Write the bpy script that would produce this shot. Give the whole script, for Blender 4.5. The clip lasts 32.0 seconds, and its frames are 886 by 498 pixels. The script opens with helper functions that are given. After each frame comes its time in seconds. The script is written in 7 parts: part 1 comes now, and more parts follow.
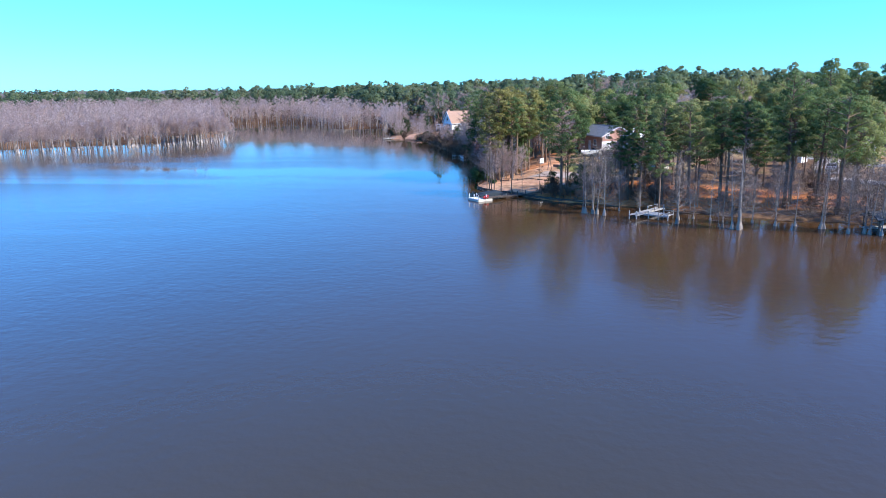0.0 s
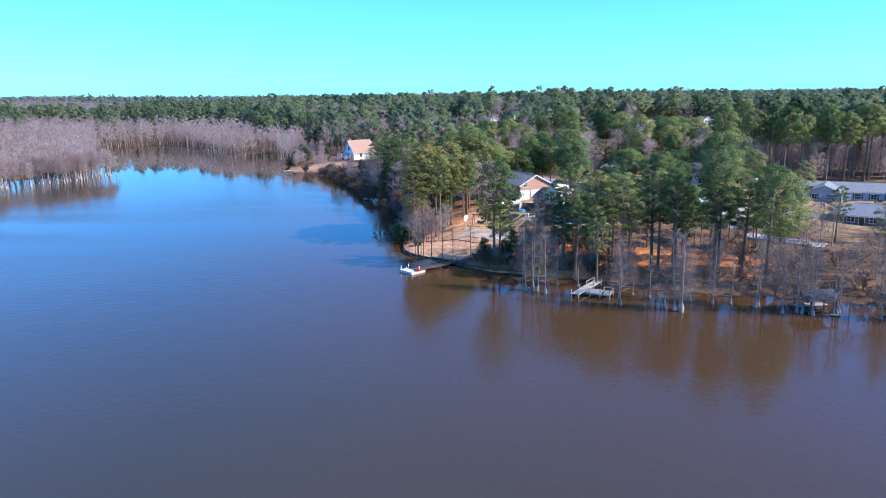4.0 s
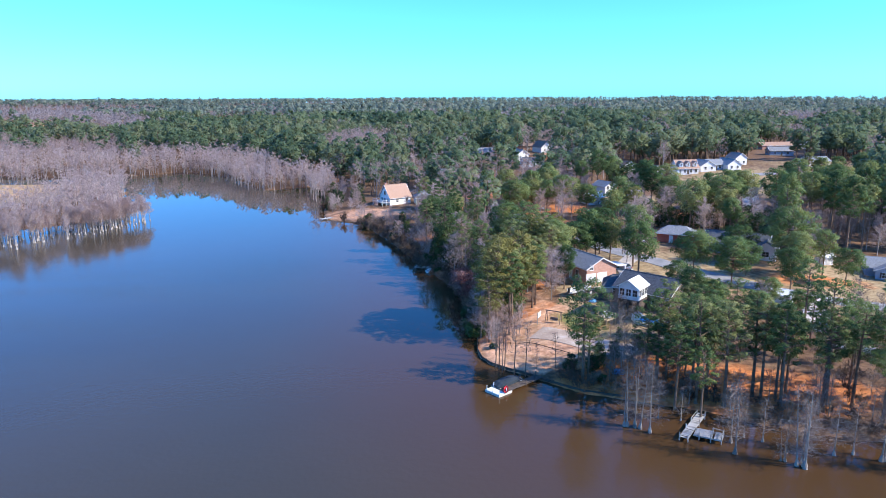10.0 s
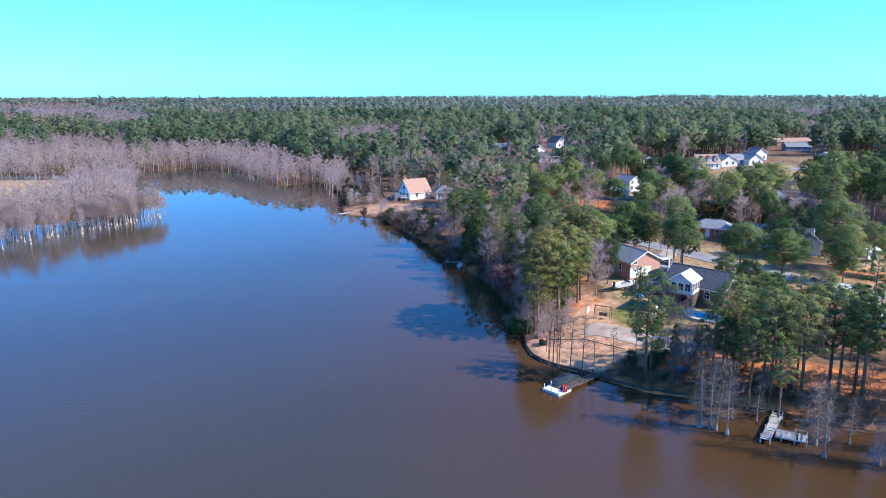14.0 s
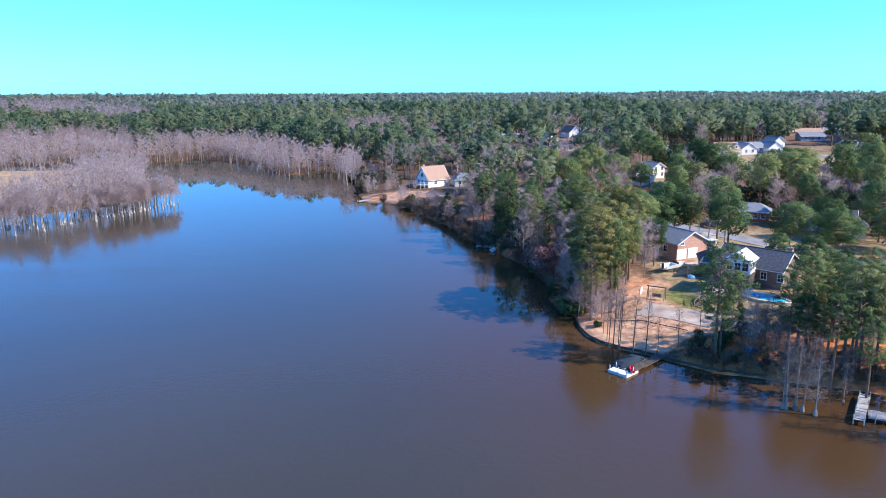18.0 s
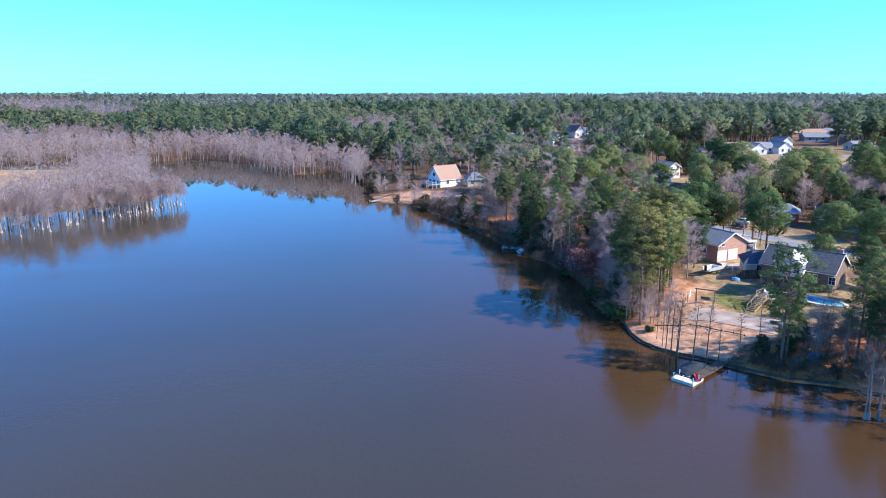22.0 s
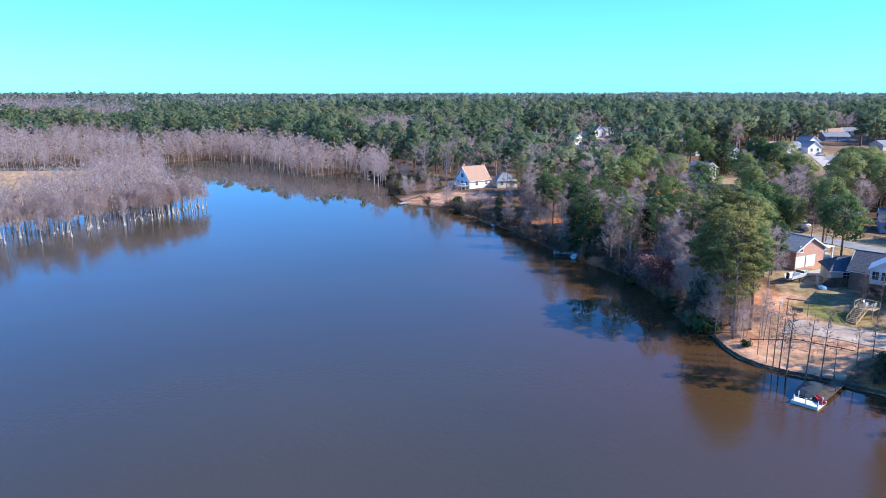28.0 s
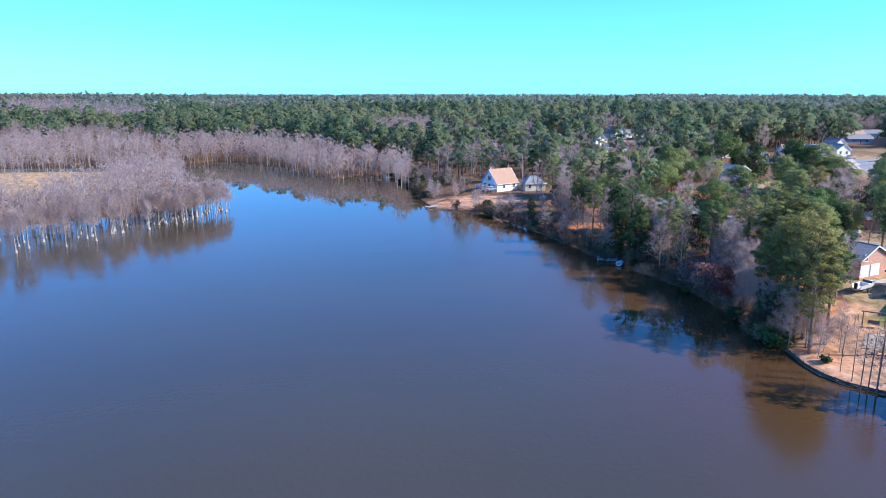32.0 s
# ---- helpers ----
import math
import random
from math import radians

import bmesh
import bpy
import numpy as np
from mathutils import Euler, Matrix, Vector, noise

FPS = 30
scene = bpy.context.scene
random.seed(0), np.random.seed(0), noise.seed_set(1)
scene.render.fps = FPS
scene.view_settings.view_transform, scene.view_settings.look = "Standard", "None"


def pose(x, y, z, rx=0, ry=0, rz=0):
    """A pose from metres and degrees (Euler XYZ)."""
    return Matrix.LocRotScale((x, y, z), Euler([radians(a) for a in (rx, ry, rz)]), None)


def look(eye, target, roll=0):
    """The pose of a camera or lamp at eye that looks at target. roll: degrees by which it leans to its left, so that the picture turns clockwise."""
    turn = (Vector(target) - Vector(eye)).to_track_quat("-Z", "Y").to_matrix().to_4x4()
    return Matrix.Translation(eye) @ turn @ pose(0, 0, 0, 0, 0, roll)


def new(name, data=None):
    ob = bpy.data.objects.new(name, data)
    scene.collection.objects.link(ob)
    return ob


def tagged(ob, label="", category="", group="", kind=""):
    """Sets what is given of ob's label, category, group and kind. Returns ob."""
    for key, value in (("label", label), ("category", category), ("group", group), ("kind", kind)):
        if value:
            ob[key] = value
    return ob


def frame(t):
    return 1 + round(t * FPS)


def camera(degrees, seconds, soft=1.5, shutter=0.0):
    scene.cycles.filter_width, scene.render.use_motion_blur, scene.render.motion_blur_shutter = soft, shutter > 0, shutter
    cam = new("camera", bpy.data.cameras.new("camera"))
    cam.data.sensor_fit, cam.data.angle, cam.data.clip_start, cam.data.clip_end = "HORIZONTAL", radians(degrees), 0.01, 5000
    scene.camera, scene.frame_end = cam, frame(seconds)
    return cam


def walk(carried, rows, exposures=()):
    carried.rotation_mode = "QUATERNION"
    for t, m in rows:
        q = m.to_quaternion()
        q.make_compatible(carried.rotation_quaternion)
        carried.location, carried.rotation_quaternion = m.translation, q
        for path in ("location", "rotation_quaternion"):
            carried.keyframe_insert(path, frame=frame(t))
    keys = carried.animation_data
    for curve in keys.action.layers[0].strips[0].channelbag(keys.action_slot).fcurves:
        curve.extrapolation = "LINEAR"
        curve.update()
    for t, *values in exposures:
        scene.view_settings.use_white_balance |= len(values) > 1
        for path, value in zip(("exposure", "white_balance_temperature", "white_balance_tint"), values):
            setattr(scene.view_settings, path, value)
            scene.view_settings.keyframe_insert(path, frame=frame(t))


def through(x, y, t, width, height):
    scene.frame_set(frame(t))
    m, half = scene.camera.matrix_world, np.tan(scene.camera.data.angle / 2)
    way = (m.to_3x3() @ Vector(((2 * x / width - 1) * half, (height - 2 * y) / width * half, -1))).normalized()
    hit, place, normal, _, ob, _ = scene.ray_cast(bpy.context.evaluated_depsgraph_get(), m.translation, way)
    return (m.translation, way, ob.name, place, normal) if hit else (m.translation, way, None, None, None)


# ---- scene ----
cam = camera(64.3, 32.0, 0.85)
PATH = [
    (0, (18.45, -25.02, 18.72), (16.393, -5.613, 14.344), -0.76),
    (1, (16.5, -23.16, 21.98), (16.432, -3.65, 17.58), -0.86),
    (2, (14.74, -21.08, 25.22), (16.036, -1.622, 20.782), -0.79),
    (3, (12.974, -19.465, 27.165), (13.092, -17.517, 26.726), -0.9),
    (6, (6.265, -14.829, 36.01), (6.366, -12.88, 35.574), -0.5),
    (7, (4.374, -12.842, 38.969), (4.474, -10.893, 38.529), -0.5),
    (8, (2.345, -11.194, 42.1), (2.446, -9.244, 41.664), -0.5),
    (9, (0.337, -9.385, 45.054), (0.438, -7.435, 44.62), -0.3),
    (10, (-2.222, -7.908, 47.277), (-2.12, -5.959, 46.84), -0.2),
    (11, (-4.045, -6.295, 46.917), (-3.949, -4.345, 46.481), -0.1),
    (12, (-6.041, -4.461, 46.033), (-5.941, -2.512, 45.596), -0.2),
    (13, (-8.663, -3.236, 45.66), (-8.555, -1.289, 45.218), -0.3),
    (14, (-10.422, -1.567, 44.612), (-10.317, 0.381, 44.173), -0.2),
    (17, (-17.393, 2.773, 40.916), (-17.274, 4.72, 40.475), -0.2),
    (18, (-19.172, 4.231, 39.952), (-19.056, 6.177, 39.506), -0.3),
    (19, (-21.461, 5.612, 39.158), (-21.337, 7.558, 38.714), -0.2),
    (20, (-23.401, 7.589, 39.016), (-23.268, 9.534, 38.571), -0.2),
    (21, (-25.94, 8.845, 38.924), (-25.793, 10.789, 38.48), -0.2),
    (23, (-29.784, 11.659, 38.907), (-29.632, 13.603, 38.463), 0.0),
    (25, (-34.057, 15.007, 38.327), (-33.897, 16.951, 37.886), 0.2),
    (28, (-40.022, 20.202, 38.209), (-39.855, 22.144, 37.765), -0.1),
    (29, (-42.145, 21.681, 38.301), (-41.978, 23.625, 37.86), 0.0),
    (30, (-43.945, 23.343, 38.393), (-43.782, 25.287, 37.952), 0.0),
    (31, (-45.926, 25.024, 38.378), (-45.765, 26.969, 37.938), -0.2),
    (32, (-47.773, 26.59, 38.081), (-47.615, 28.535, 37.64), -0.0),
]
walk(cam, [(t, look(eye, target, roll)) for t, eye, target, roll in PATH])
scene.view_settings.exposure = 0.7

# ---- world and sun ----
SUN_EL, SUN_AZ = radians(34), math.atan2(0.956, -0.292)
world = bpy.data.worlds.new("sky")
scene.world = world
world.use_nodes = True
wn, wl = world.node_tree.nodes, world.node_tree.links
sky = wn.new("ShaderNodeTexSky")
sky.sky_type, sky.sun_disc = "NISHITA", False
sky.sun_elevation, sky.sun_rotation = SUN_EL, SUN_AZ
sky.altitude, sky.air_density, sky.dust_density, sky.ozone_density = 0, 1.0, 0.2, 2.5
tint = wn.new("ShaderNodeMix")
tint.data_type, tint.blend_type = "RGBA", "MULTIPLY"
tint.inputs[0].default_value = 1.0
tint.inputs[7].default_value = (0.31, 1.0, 1.92, 1)
wl.new(sky.outputs[0], tint.inputs[6])
wl.new(tint.outputs[2], wn["Background"].inputs["Color"])
wn["Background"].inputs["Strength"].default_value = 0.12

sun = new("sun", bpy.data.lights.new("sun", "SUN"))
sun.data.energy, sun.data.angle, sun.data.color = 5.0, radians(0.5), (1.0, 0.93, 0.82)
SUN_DIR = Vector((math.sin(SUN_AZ) * math.cos(SUN_EL), math.cos(SUN_AZ) * math.cos(SUN_EL), math.sin(SUN_EL)))
sun.matrix_world = look(SUN_DIR * 300, (0, 0, 0))


# ---- materials ----
def surf(name, c1, c2, scale=2.0, rough=0.8, metal=0.0, bump=0.15, fine=12.0, vary=0.0, c3=None, spec=0.3):
    """Two-scale noise material in world metres; vary mixes in Object Info's Random."""
    m = bpy.data.materials.new(name)
    m.use_nodes = True
    n, l = m.node_tree.nodes, m.node_tree.links
    b = n["Principled BSDF"]
    geo = n.new("ShaderNodeNewGeometry")
    big, small = n.new("ShaderNodeTexNoise"), n.new("ShaderNodeTexNoise")
    big.inputs["Scale"].default_value, small.inputs["Scale"].default_value = scale, scale * fine
    big.inputs["Detail"].default_value = 4
    for t in (big, small):
        l.new(geo.outputs["Position"], t.inputs["Vector"])
    add = n.new("ShaderNodeMath")
    add.operation = "ADD"
    half = n.new("ShaderNodeMath")
    half.operation, half.inputs[1].default_value = "MULTIPLY", 0.45
    l.new(small.outputs[0], half.inputs[0])
    l.new(big.outputs[0], add.inputs[0])
    l.new(half.outputs[0], add.inputs[1])
    fac = add.outputs[0]
    if vary:
        info = n.new("ShaderNodeObjectInfo")
        v = n.new("ShaderNodeMath")
        v.operation, v.inputs[1].default_value, = "MULTIPLY_ADD", vary
        l.new(info.outputs["Random"], v.inputs[0])
        l.new(fac, v.inputs[2])
        fac = v.outputs[0]
    ramp = n.new("ShaderNodeValToRGB")
    ramp.color_ramp.elements[0].position, ramp.color_ramp.elements[1].position = 0.5, 0.98 + vary * 0.6
    ramp.color_ramp.elements[0].color, ramp.color_ramp.elements[1].color = (*c1, 1), (*c2, 1)
    if c3:
        e = ramp.color_ramp.elements.new(0.76)
        e.color = (*c3, 1)
    l.new(fac, ramp.inputs[0])
    l.new(ramp.outputs[0], b.inputs["Base Color"])
    b.inputs["Roughness"].default_value, b.inputs["Metallic"].default_value = rough, metal
    b.inputs["Specular IOR Level"].default_value = spec
    if bump:
        bp = n.new("ShaderNodeBump")
        bp.inputs["Strength"].default_value, bp.inputs["Distance"].default_value = bump, 0.05
        l.new(small.outputs[0], bp.inputs["Height"])
        l.new(bp.outputs[0], b.inputs["Normal"])
    return m


def foliage(name, dark, mid, light, patch=0.16, through=0.25, each=0.3, own=0.75, wide=1.3, stand=0.0):
    """Leaves: tree-sized patches of tone, each tree and each tuft a little different, some light through them."""
    m = bpy.data.materials.new(name)
    m.use_nodes = True
    n, l = m.node_tree.nodes, m.node_tree.links
    b = n["Principled BSDF"]
    geo, info = n.new("ShaderNodeNewGeometry"), n.new("ShaderNodeObjectInfo")
    noise_t = n.new("ShaderNodeTexNoise")
    noise_t.inputs["Scale"].default_value, noise_t.inputs["Detail"].default_value = patch, 2
    l.new(geo.outputs["Position"], noise_t.inputs["Vector"])
    stands = n.new("ShaderNodeTexNoise")
    stands.inputs["Scale"].default_value, stands.inputs["Detail"].default_value = 0.011, 3
    l.new(geo.outputs["Position"], stands.inputs["Vector"])
    total = None
    for src, k in ((noise_t.outputs[0], wide), (stands.outputs[0], stand), (geo.outputs["Random Per Island"], each), (info.outputs["Random"], own)):
        a = n.new("ShaderNodeMath")
        a.operation, a.inputs[1].default_value = "MULTIPLY_ADD", k
        l.new(src, a.inputs[0])
        if total is None:
            a.inputs[2].default_value = 0.5 - 0.5 * (wide + each + own + stand)
        else:
            l.new(total, a.inputs[2])
        total = a.outputs[0]
    ramp = n.new("ShaderNodeValToRGB")
    ramp.color_ramp.elements[0].position, ramp.color_ramp.elements[1].position = 0.08, 0.92
    ramp.color_ramp.elements[0].color, ramp.color_ramp.elements[1].color = (*dark, 1), (*light, 1)
    e = ramp.color_ramp.elements.new(0.5)
    e.color = (*mid, 1)
    l.new(total, ramp.inputs[0])
    l.new(ramp.outputs[0], b.inputs["Base Color"])
    b.inputs["Roughness"].default_value, b.inputs["Specular IOR Level"].default_value = 0.65, 0.25
    tr, mx = n.new("ShaderNodeBsdfTranslucent"), n.new("ShaderNodeMixShader")
    l.new(ramp.outputs[0], tr.inputs["Color"])
    mx.inputs[0].default_value = through
    l.new(b.outputs[0], mx.inputs[1])
    l.new(tr.outputs[0], mx.inputs[2])
    l.new(mx.outputs[0], n["Material Output"].inputs["Surface"])
    return m


M_PINE = foliage("pine_needles", (0.048, 0.096, 0.035), (0.15, 0.218, 0.077), (0.305, 0.314, 0.122), through=0.5, each=0.12)
# far needles carry haze in their base colour, paler and bluer with distance
M_FARPINE = foliage("hazy_pine_needles", (0.09, 0.146, 0.084), (0.155, 0.216, 0.117), (0.245, 0.266, 0.15), 0.05, 0.55, 0.05, 0.0, 1.6, 2.2)
M_HAZEPINE = foliage("haze_blue_needles", (0.135, 0.19, 0.155), (0.21, 0.265, 0.205), (0.30, 0.325, 0.245), 0.05, 0.55, 0.05, 0.0, 1.4, 2.4)
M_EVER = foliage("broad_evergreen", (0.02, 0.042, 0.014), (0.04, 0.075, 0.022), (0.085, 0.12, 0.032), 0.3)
M_OLIVE = foliage("olive_leaves", (0.095, 0.105, 0.03), (0.18, 0.18, 0.052), (0.295, 0.262, 0.085), 0.2, 0.4, 0.2)
M_RUST = foliage("rust_leaves", (0.17, 0.07, 0.06), (0.30, 0.14, 0.115), (0.42, 0.235, 0.195), 0.3, 0.4)
M_TWIG = foliage("grey_twigs", (0.10, 0.075, 0.065), (0.20, 0.15, 0.125), (0.35, 0.275, 0.235), 0.25, 0.0)
M_BRUSH = foliage("brown_brush", (0.075, 0.045, 0.030), (0.15, 0.098, 0.066), (0.27, 0.185, 0.125), 0.3, 0.0)
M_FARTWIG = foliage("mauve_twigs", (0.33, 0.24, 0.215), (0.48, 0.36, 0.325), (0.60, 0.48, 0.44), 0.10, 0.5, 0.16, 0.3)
# twigs of the farthest trees, their grey lightened to stand in for haze
M_GREYTWIG = foliage("hazy_grey_twigs", (0.27, 0.22, 0.21), (0.37, 0.305, 0.29), (0.47, 0.40, 0.385), 0.10, 0.5, 0.1, 0.0)
M_BARK = surf("pine_bark", (0.10, 0.065, 0.045), (0.24, 0.16, 0.11), 1.5, 0.95, bump=0.5, vary=0.2)
M_GREYBARK = surf("grey_bark", (0.16, 0.13, 0.115), (0.37, 0.315, 0.275), 1.2, 0.95, bump=0.4, vary=0.2)
M_FARBARK = surf("mauve_bark", (0.25, 0.205, 0.185), (0.42, 0.36, 0.33), 1.2, 0.95, bump=0.3)
M_PALEBARK = surf("pale_cypress_bark", (0.22, 0.19, 0.17), (0.42, 0.365, 0.335), 1.2, 0.95, bump=0.3, vary=0.2)
M_BRICK = surf("red_brick_wall", (0.40, 0.20, 0.14), (0.58, 0.35, 0.265), 3.0, 0.9, bump=0.3)
M_WHITE = surf("white_paint", (0.66, 0.65, 0.63), (0.82, 0.81, 0.79), 0.7, 0.6, bump=0.05)
M_CREAM = surf("cream_siding", (0.5, 0.46, 0.4), (0.62, 0.58, 0.5), 0.7, 0.7)
M_BLUESIDE = surf("blue_grey_siding", (0.25, 0.33, 0.42), (0.34, 0.42, 0.52), 0.7, 0.7)
M_REDSIDE = surf("red_painted_wall", (0.42, 0.09, 0.05), (0.55, 0.15, 0.09), 0.8, 0.8)
M_TANROOF = surf("tan_shingles", (0.33, 0.20, 0.14), (0.47, 0.31, 0.23), 2.5, 0.9, bump=0.4)
M_DARKROOF = surf("dark_shingles", (0.055, 0.06, 0.068), (0.13, 0.14, 0.155), 2.5, 0.9, bump=0.4)
M_GREYROOF = surf("grey_shingles", (0.17, 0.18, 0.19), (0.3, 0.31, 0.33), 2.5, 0.9, bump=0.4)
M_BROWNROOF = surf("brown_shingles", (0.20, 0.13, 0.10), (0.32, 0.22, 0.17), 2.5, 0.9, bump=0.4)
M_METALROOF = surf("white_metal_roof", (0.76, 0.75, 0.72), (0.86, 0.85, 0.82), 0.6, 0.75, 0.0, 0.03)
M_ROAD = surf("worn_asphalt", (0.20, 0.20, 0.21), (0.33, 0.32, 0.32), 0.5, 0.9, bump=0.2)
M_CONC = surf("pale_concrete", (0.40, 0.34, 0.29), (0.60, 0.52, 0.45), 0.6, 0.9, bump=0.2)
M_COURT = surf("blotchy_concrete", (0.33, 0.24, 0.19), (0.58, 0.52, 0.47), 0.35, 0.95, bump=0.2, c3=(0.47, 0.36, 0.28))
M_BROWNWALL = surf("brown_siding", (0.15, 0.105, 0.085), (0.26, 0.19, 0.15), 0.8, 0.8)
M_POOLDECK = surf("cream_pool_deck", (0.6, 0.52, 0.38), (0.75, 0.68, 0.52), 0.9, 0.8)
M_WOODGREY = surf("weathered_planks", (0.13, 0.12, 0.11), (0.45, 0.425, 0.40), 1.2, 0.9, bump=0.4, vary=0.6)
M_WOOD = surf("tan_lumber", (0.34, 0.22, 0.12), (0.56, 0.41, 0.25), 1.4, 0.85, bump=0.3, vary=0.25)
M_DARKWOOD = surf("dark_stained_wood", (0.05, 0.04, 0.035), (0.13, 0.10, 0.08), 1.5, 0.9, bump=0.3, vary=0.2)
M_TIMBER = surf("wet_timber", (0.045, 0.035, 0.03), (0.12, 0.09, 0.07), 1.8, 0.8, bump=0.4, vary=0.2)
M_NAVY = surf("navy_canvas", (0.015, 0.025, 0.035), (0.04, 0.055, 0.07), 1.2, 0.9, bump=0.3)
M_RED = surf("red_plastic", (0.55, 0.02, 0.03), (0.72, 0.05, 0.06), 2.0, 0.4, bump=0.05)
M_BLUETARP = surf("blue_tarp", (0.05, 0.2, 0.38), (0.12, 0.32, 0.52), 2.0, 0.5, bump=0.5)
M_BLACK = surf("black_rubber", (0.02, 0.02, 0.02), (0.05, 0.05, 0.05), 4.0, 0.8)
M_STEEL = surf("grey_steel", (0.35, 0.35, 0.36), (0.5, 0.5, 0.5), 3.0, 0.4, 0.8, 0.05)
M_CARDARK = surf("dark_car_paint", (0.03, 0.035, 0.045), (0.06, 0.065, 0.08), 1.0, 0.25, 0.3, 0.0, spec=0.5)
M_CARBLUE = surf("blue_car_paint", (0.02, 0.06, 0.20), (0.035, 0.09, 0.27), 1.0, 0.25, 0.3, 0.0, spec=0.5)
M_CARSILVER = surf("silver_car_paint", (0.45, 0.46, 0.48), (0.58, 0.59, 0.6), 1.0, 0.25, 0.4, 0.0, spec=0.5)

M_GLASS = bpy.data.materials.new("dark_window_glass")
M_GLASS.use_nodes = True
_b = M_GLASS.node_tree.nodes["Principled BSDF"]
_b.inputs["Base Color"].default_value, _b.inputs["Roughness"].default_value = (0.02, 0.025, 0.03, 1), 0.08

# pool water
M_POOL = bpy.data.materials.new("pool_water")
M_POOL.use_nodes = True
_n, _l = M_POOL.node_tree.nodes, M_POOL.node_tree.links
_b = _n["Principled BSDF"]
_b.inputs["Base Color"].default_value, _b.inputs["Roughness"].default_value = (0.015, 0.50, 0.78, 1), 0.08
_w = _n.new("ShaderNodeTexNoise")
_w.inputs["Scale"].default_value = 2.5
_bp = _n.new("ShaderNodeBump")
_bp.inputs["Strength"].default_value = 0.15
_l.new(_w.outputs[0], _bp.inputs["Height"])
_l.new(_bp.outputs[0], _b.inputs["Normal"])

# lake water: brown silt below a rippled surface
M_LAKE = bpy.data.materials.new("silty_lake_water")
M_LAKE.use_nodes = True
_n, _l = M_LAKE.node_tree.nodes, M_LAKE.node_tree.links
_b = _n["Principled BSDF"]
_geo = _n.new("ShaderNodeNewGeometry")
_silt = _n.new("ShaderNodeTexNoise")
_silt.inputs["Scale"].default_value, _silt.inputs["Detail"].default_value = 0.012, 3
_l.new(_geo.outputs["Position"], _silt.inputs["Vector"])
_r = _n.new("ShaderNodeValToRGB")
_r.color_ramp.elements[0].position, _r.color_ramp.elements[1].position = 0.35, 0.68
_r.color_ramp.elements[0].color, _r.color_ramp.elements[1].color = (0.050, 0.043, 0.030, 1), (0.065, 0.053, 0.036, 1)
_l.new(_silt.outputs[0], _r.inputs[0])
_mud = _n.new("ShaderNodeMix")
_mud.data_type = "RGBA"
_mud.inputs[6].default_value = (0.074, 0.039, 0.0168, 1)
_l.new(_r.outputs[0], _mud.inputs[7])
_l.new(_mud.outputs[2], _b.inputs["Base Color"])
_b.inputs["IOR"].default_value = 1.38
_wind = _n.new("ShaderNodeTexNoise")
_wind.inputs["Scale"].default_value, _wind.inputs["Detail"].default_value = 0.008, 2
_l.new(_geo.outputs["Position"], _wind.inputs["Vector"])
_rr = _n.new("ShaderNodeMapRange")
_rr.inputs[1].default_value, _rr.inputs[2].default_value, _rr.inputs[3].default_value, _rr.inputs[4].default_value = 0.4, 0.62, 0.12, 0.25
_l.new(_wind.outputs[0], _rr.inputs[0])
_xyz, _calm, _rough = _n.new("ShaderNodeSeparateXYZ"), _n.new("ShaderNodeMapRange"), _n.new("ShaderNodeMath")
_l.new(_geo.outputs["Position"], _xyz.inputs[0])
for _k, _v in zip((1, 2, 3, 4), (175.0, 272.0, 1.0, 0.1)):
    _calm.inputs[_k].default_value = _v
_l.new(_xyz.outputs[1], _calm.inputs[0])
_lee, _lee2, _both = _n.new("ShaderNodeAttribute"), _n.new("ShaderNodeMapRange"), _n.new("ShaderNodeMath")
_lee.attribute_name, _lee2.inputs[3].default_value, _both.operation = "open_water", 0.45, "MULTIPLY"
_l.new(_lee.outputs["Fac"], _lee2.inputs[0])
_clear = _n.new("ShaderNodeAttribute")
_clear.attribute_name = "clear_water"
_l.new(_clear.outputs["Fac"], _mud.inputs[0])
_l.new(_calm.outputs[0], _both.inputs[0])
_l.new(_lee2.outputs[0], _both.inputs[1])
_slick, _smap, _sm, _calmer = _n.new("ShaderNodeTexNoise"), _n.new("ShaderNodeMapping"), _n.new("ShaderNodeMapRange"), _n.new("ShaderNodeMath")
_smap.inputs["Scale"].default_value = (0.006, 0.055, 1.0)
_slick.inputs["Scale"].default_value, _slick.inputs["Detail"].default_value = 1.0, 2
_l.new(_geo.outputs["Position"], _smap.inputs["Vector"])
_l.new(_smap.outputs[0], _slick.inputs["Vector"])
for _k, _v in zip((1, 2, 3, 4), (0.55, 0.66, 1.0, 0.6)):
    _sm.inputs[_k].default_value = _v
_l.new(_slick.outputs[0], _sm.inputs[0])
_sat, _sinv, _sboth = _n.new("ShaderNodeAttribute"), _n.new("ShaderNodeMapRange"), _n.new("ShaderNodeMath")
_sat.attribute_name, _sinv.inputs[3].default_value, _sinv.inputs[4].default_value, _sboth.operation = "slick", 1.0, 0.12, "MULTIPLY"
_l.new(_sat.outputs["Fac"], _sinv.inputs[0])
_l.new(_sm.outputs[0], _sboth.inputs[0])
_l.new(_sinv.outputs[0], _sboth.inputs[1])
_calmer.operation = "MULTIPLY"
_l.new(_both.outputs[0], _calmer.inputs[0])
_l.new(_sboth.outputs[0], _calmer.inputs[1])
_rough.operation = "MULTIPLY"
_l.new(_rr.outputs[0], _rough.inputs[0])
_l.new(_calmer.outputs[0], _rough.inputs[1])
_l.new(_rough.outputs[0], _b.inputs["Roughness"])
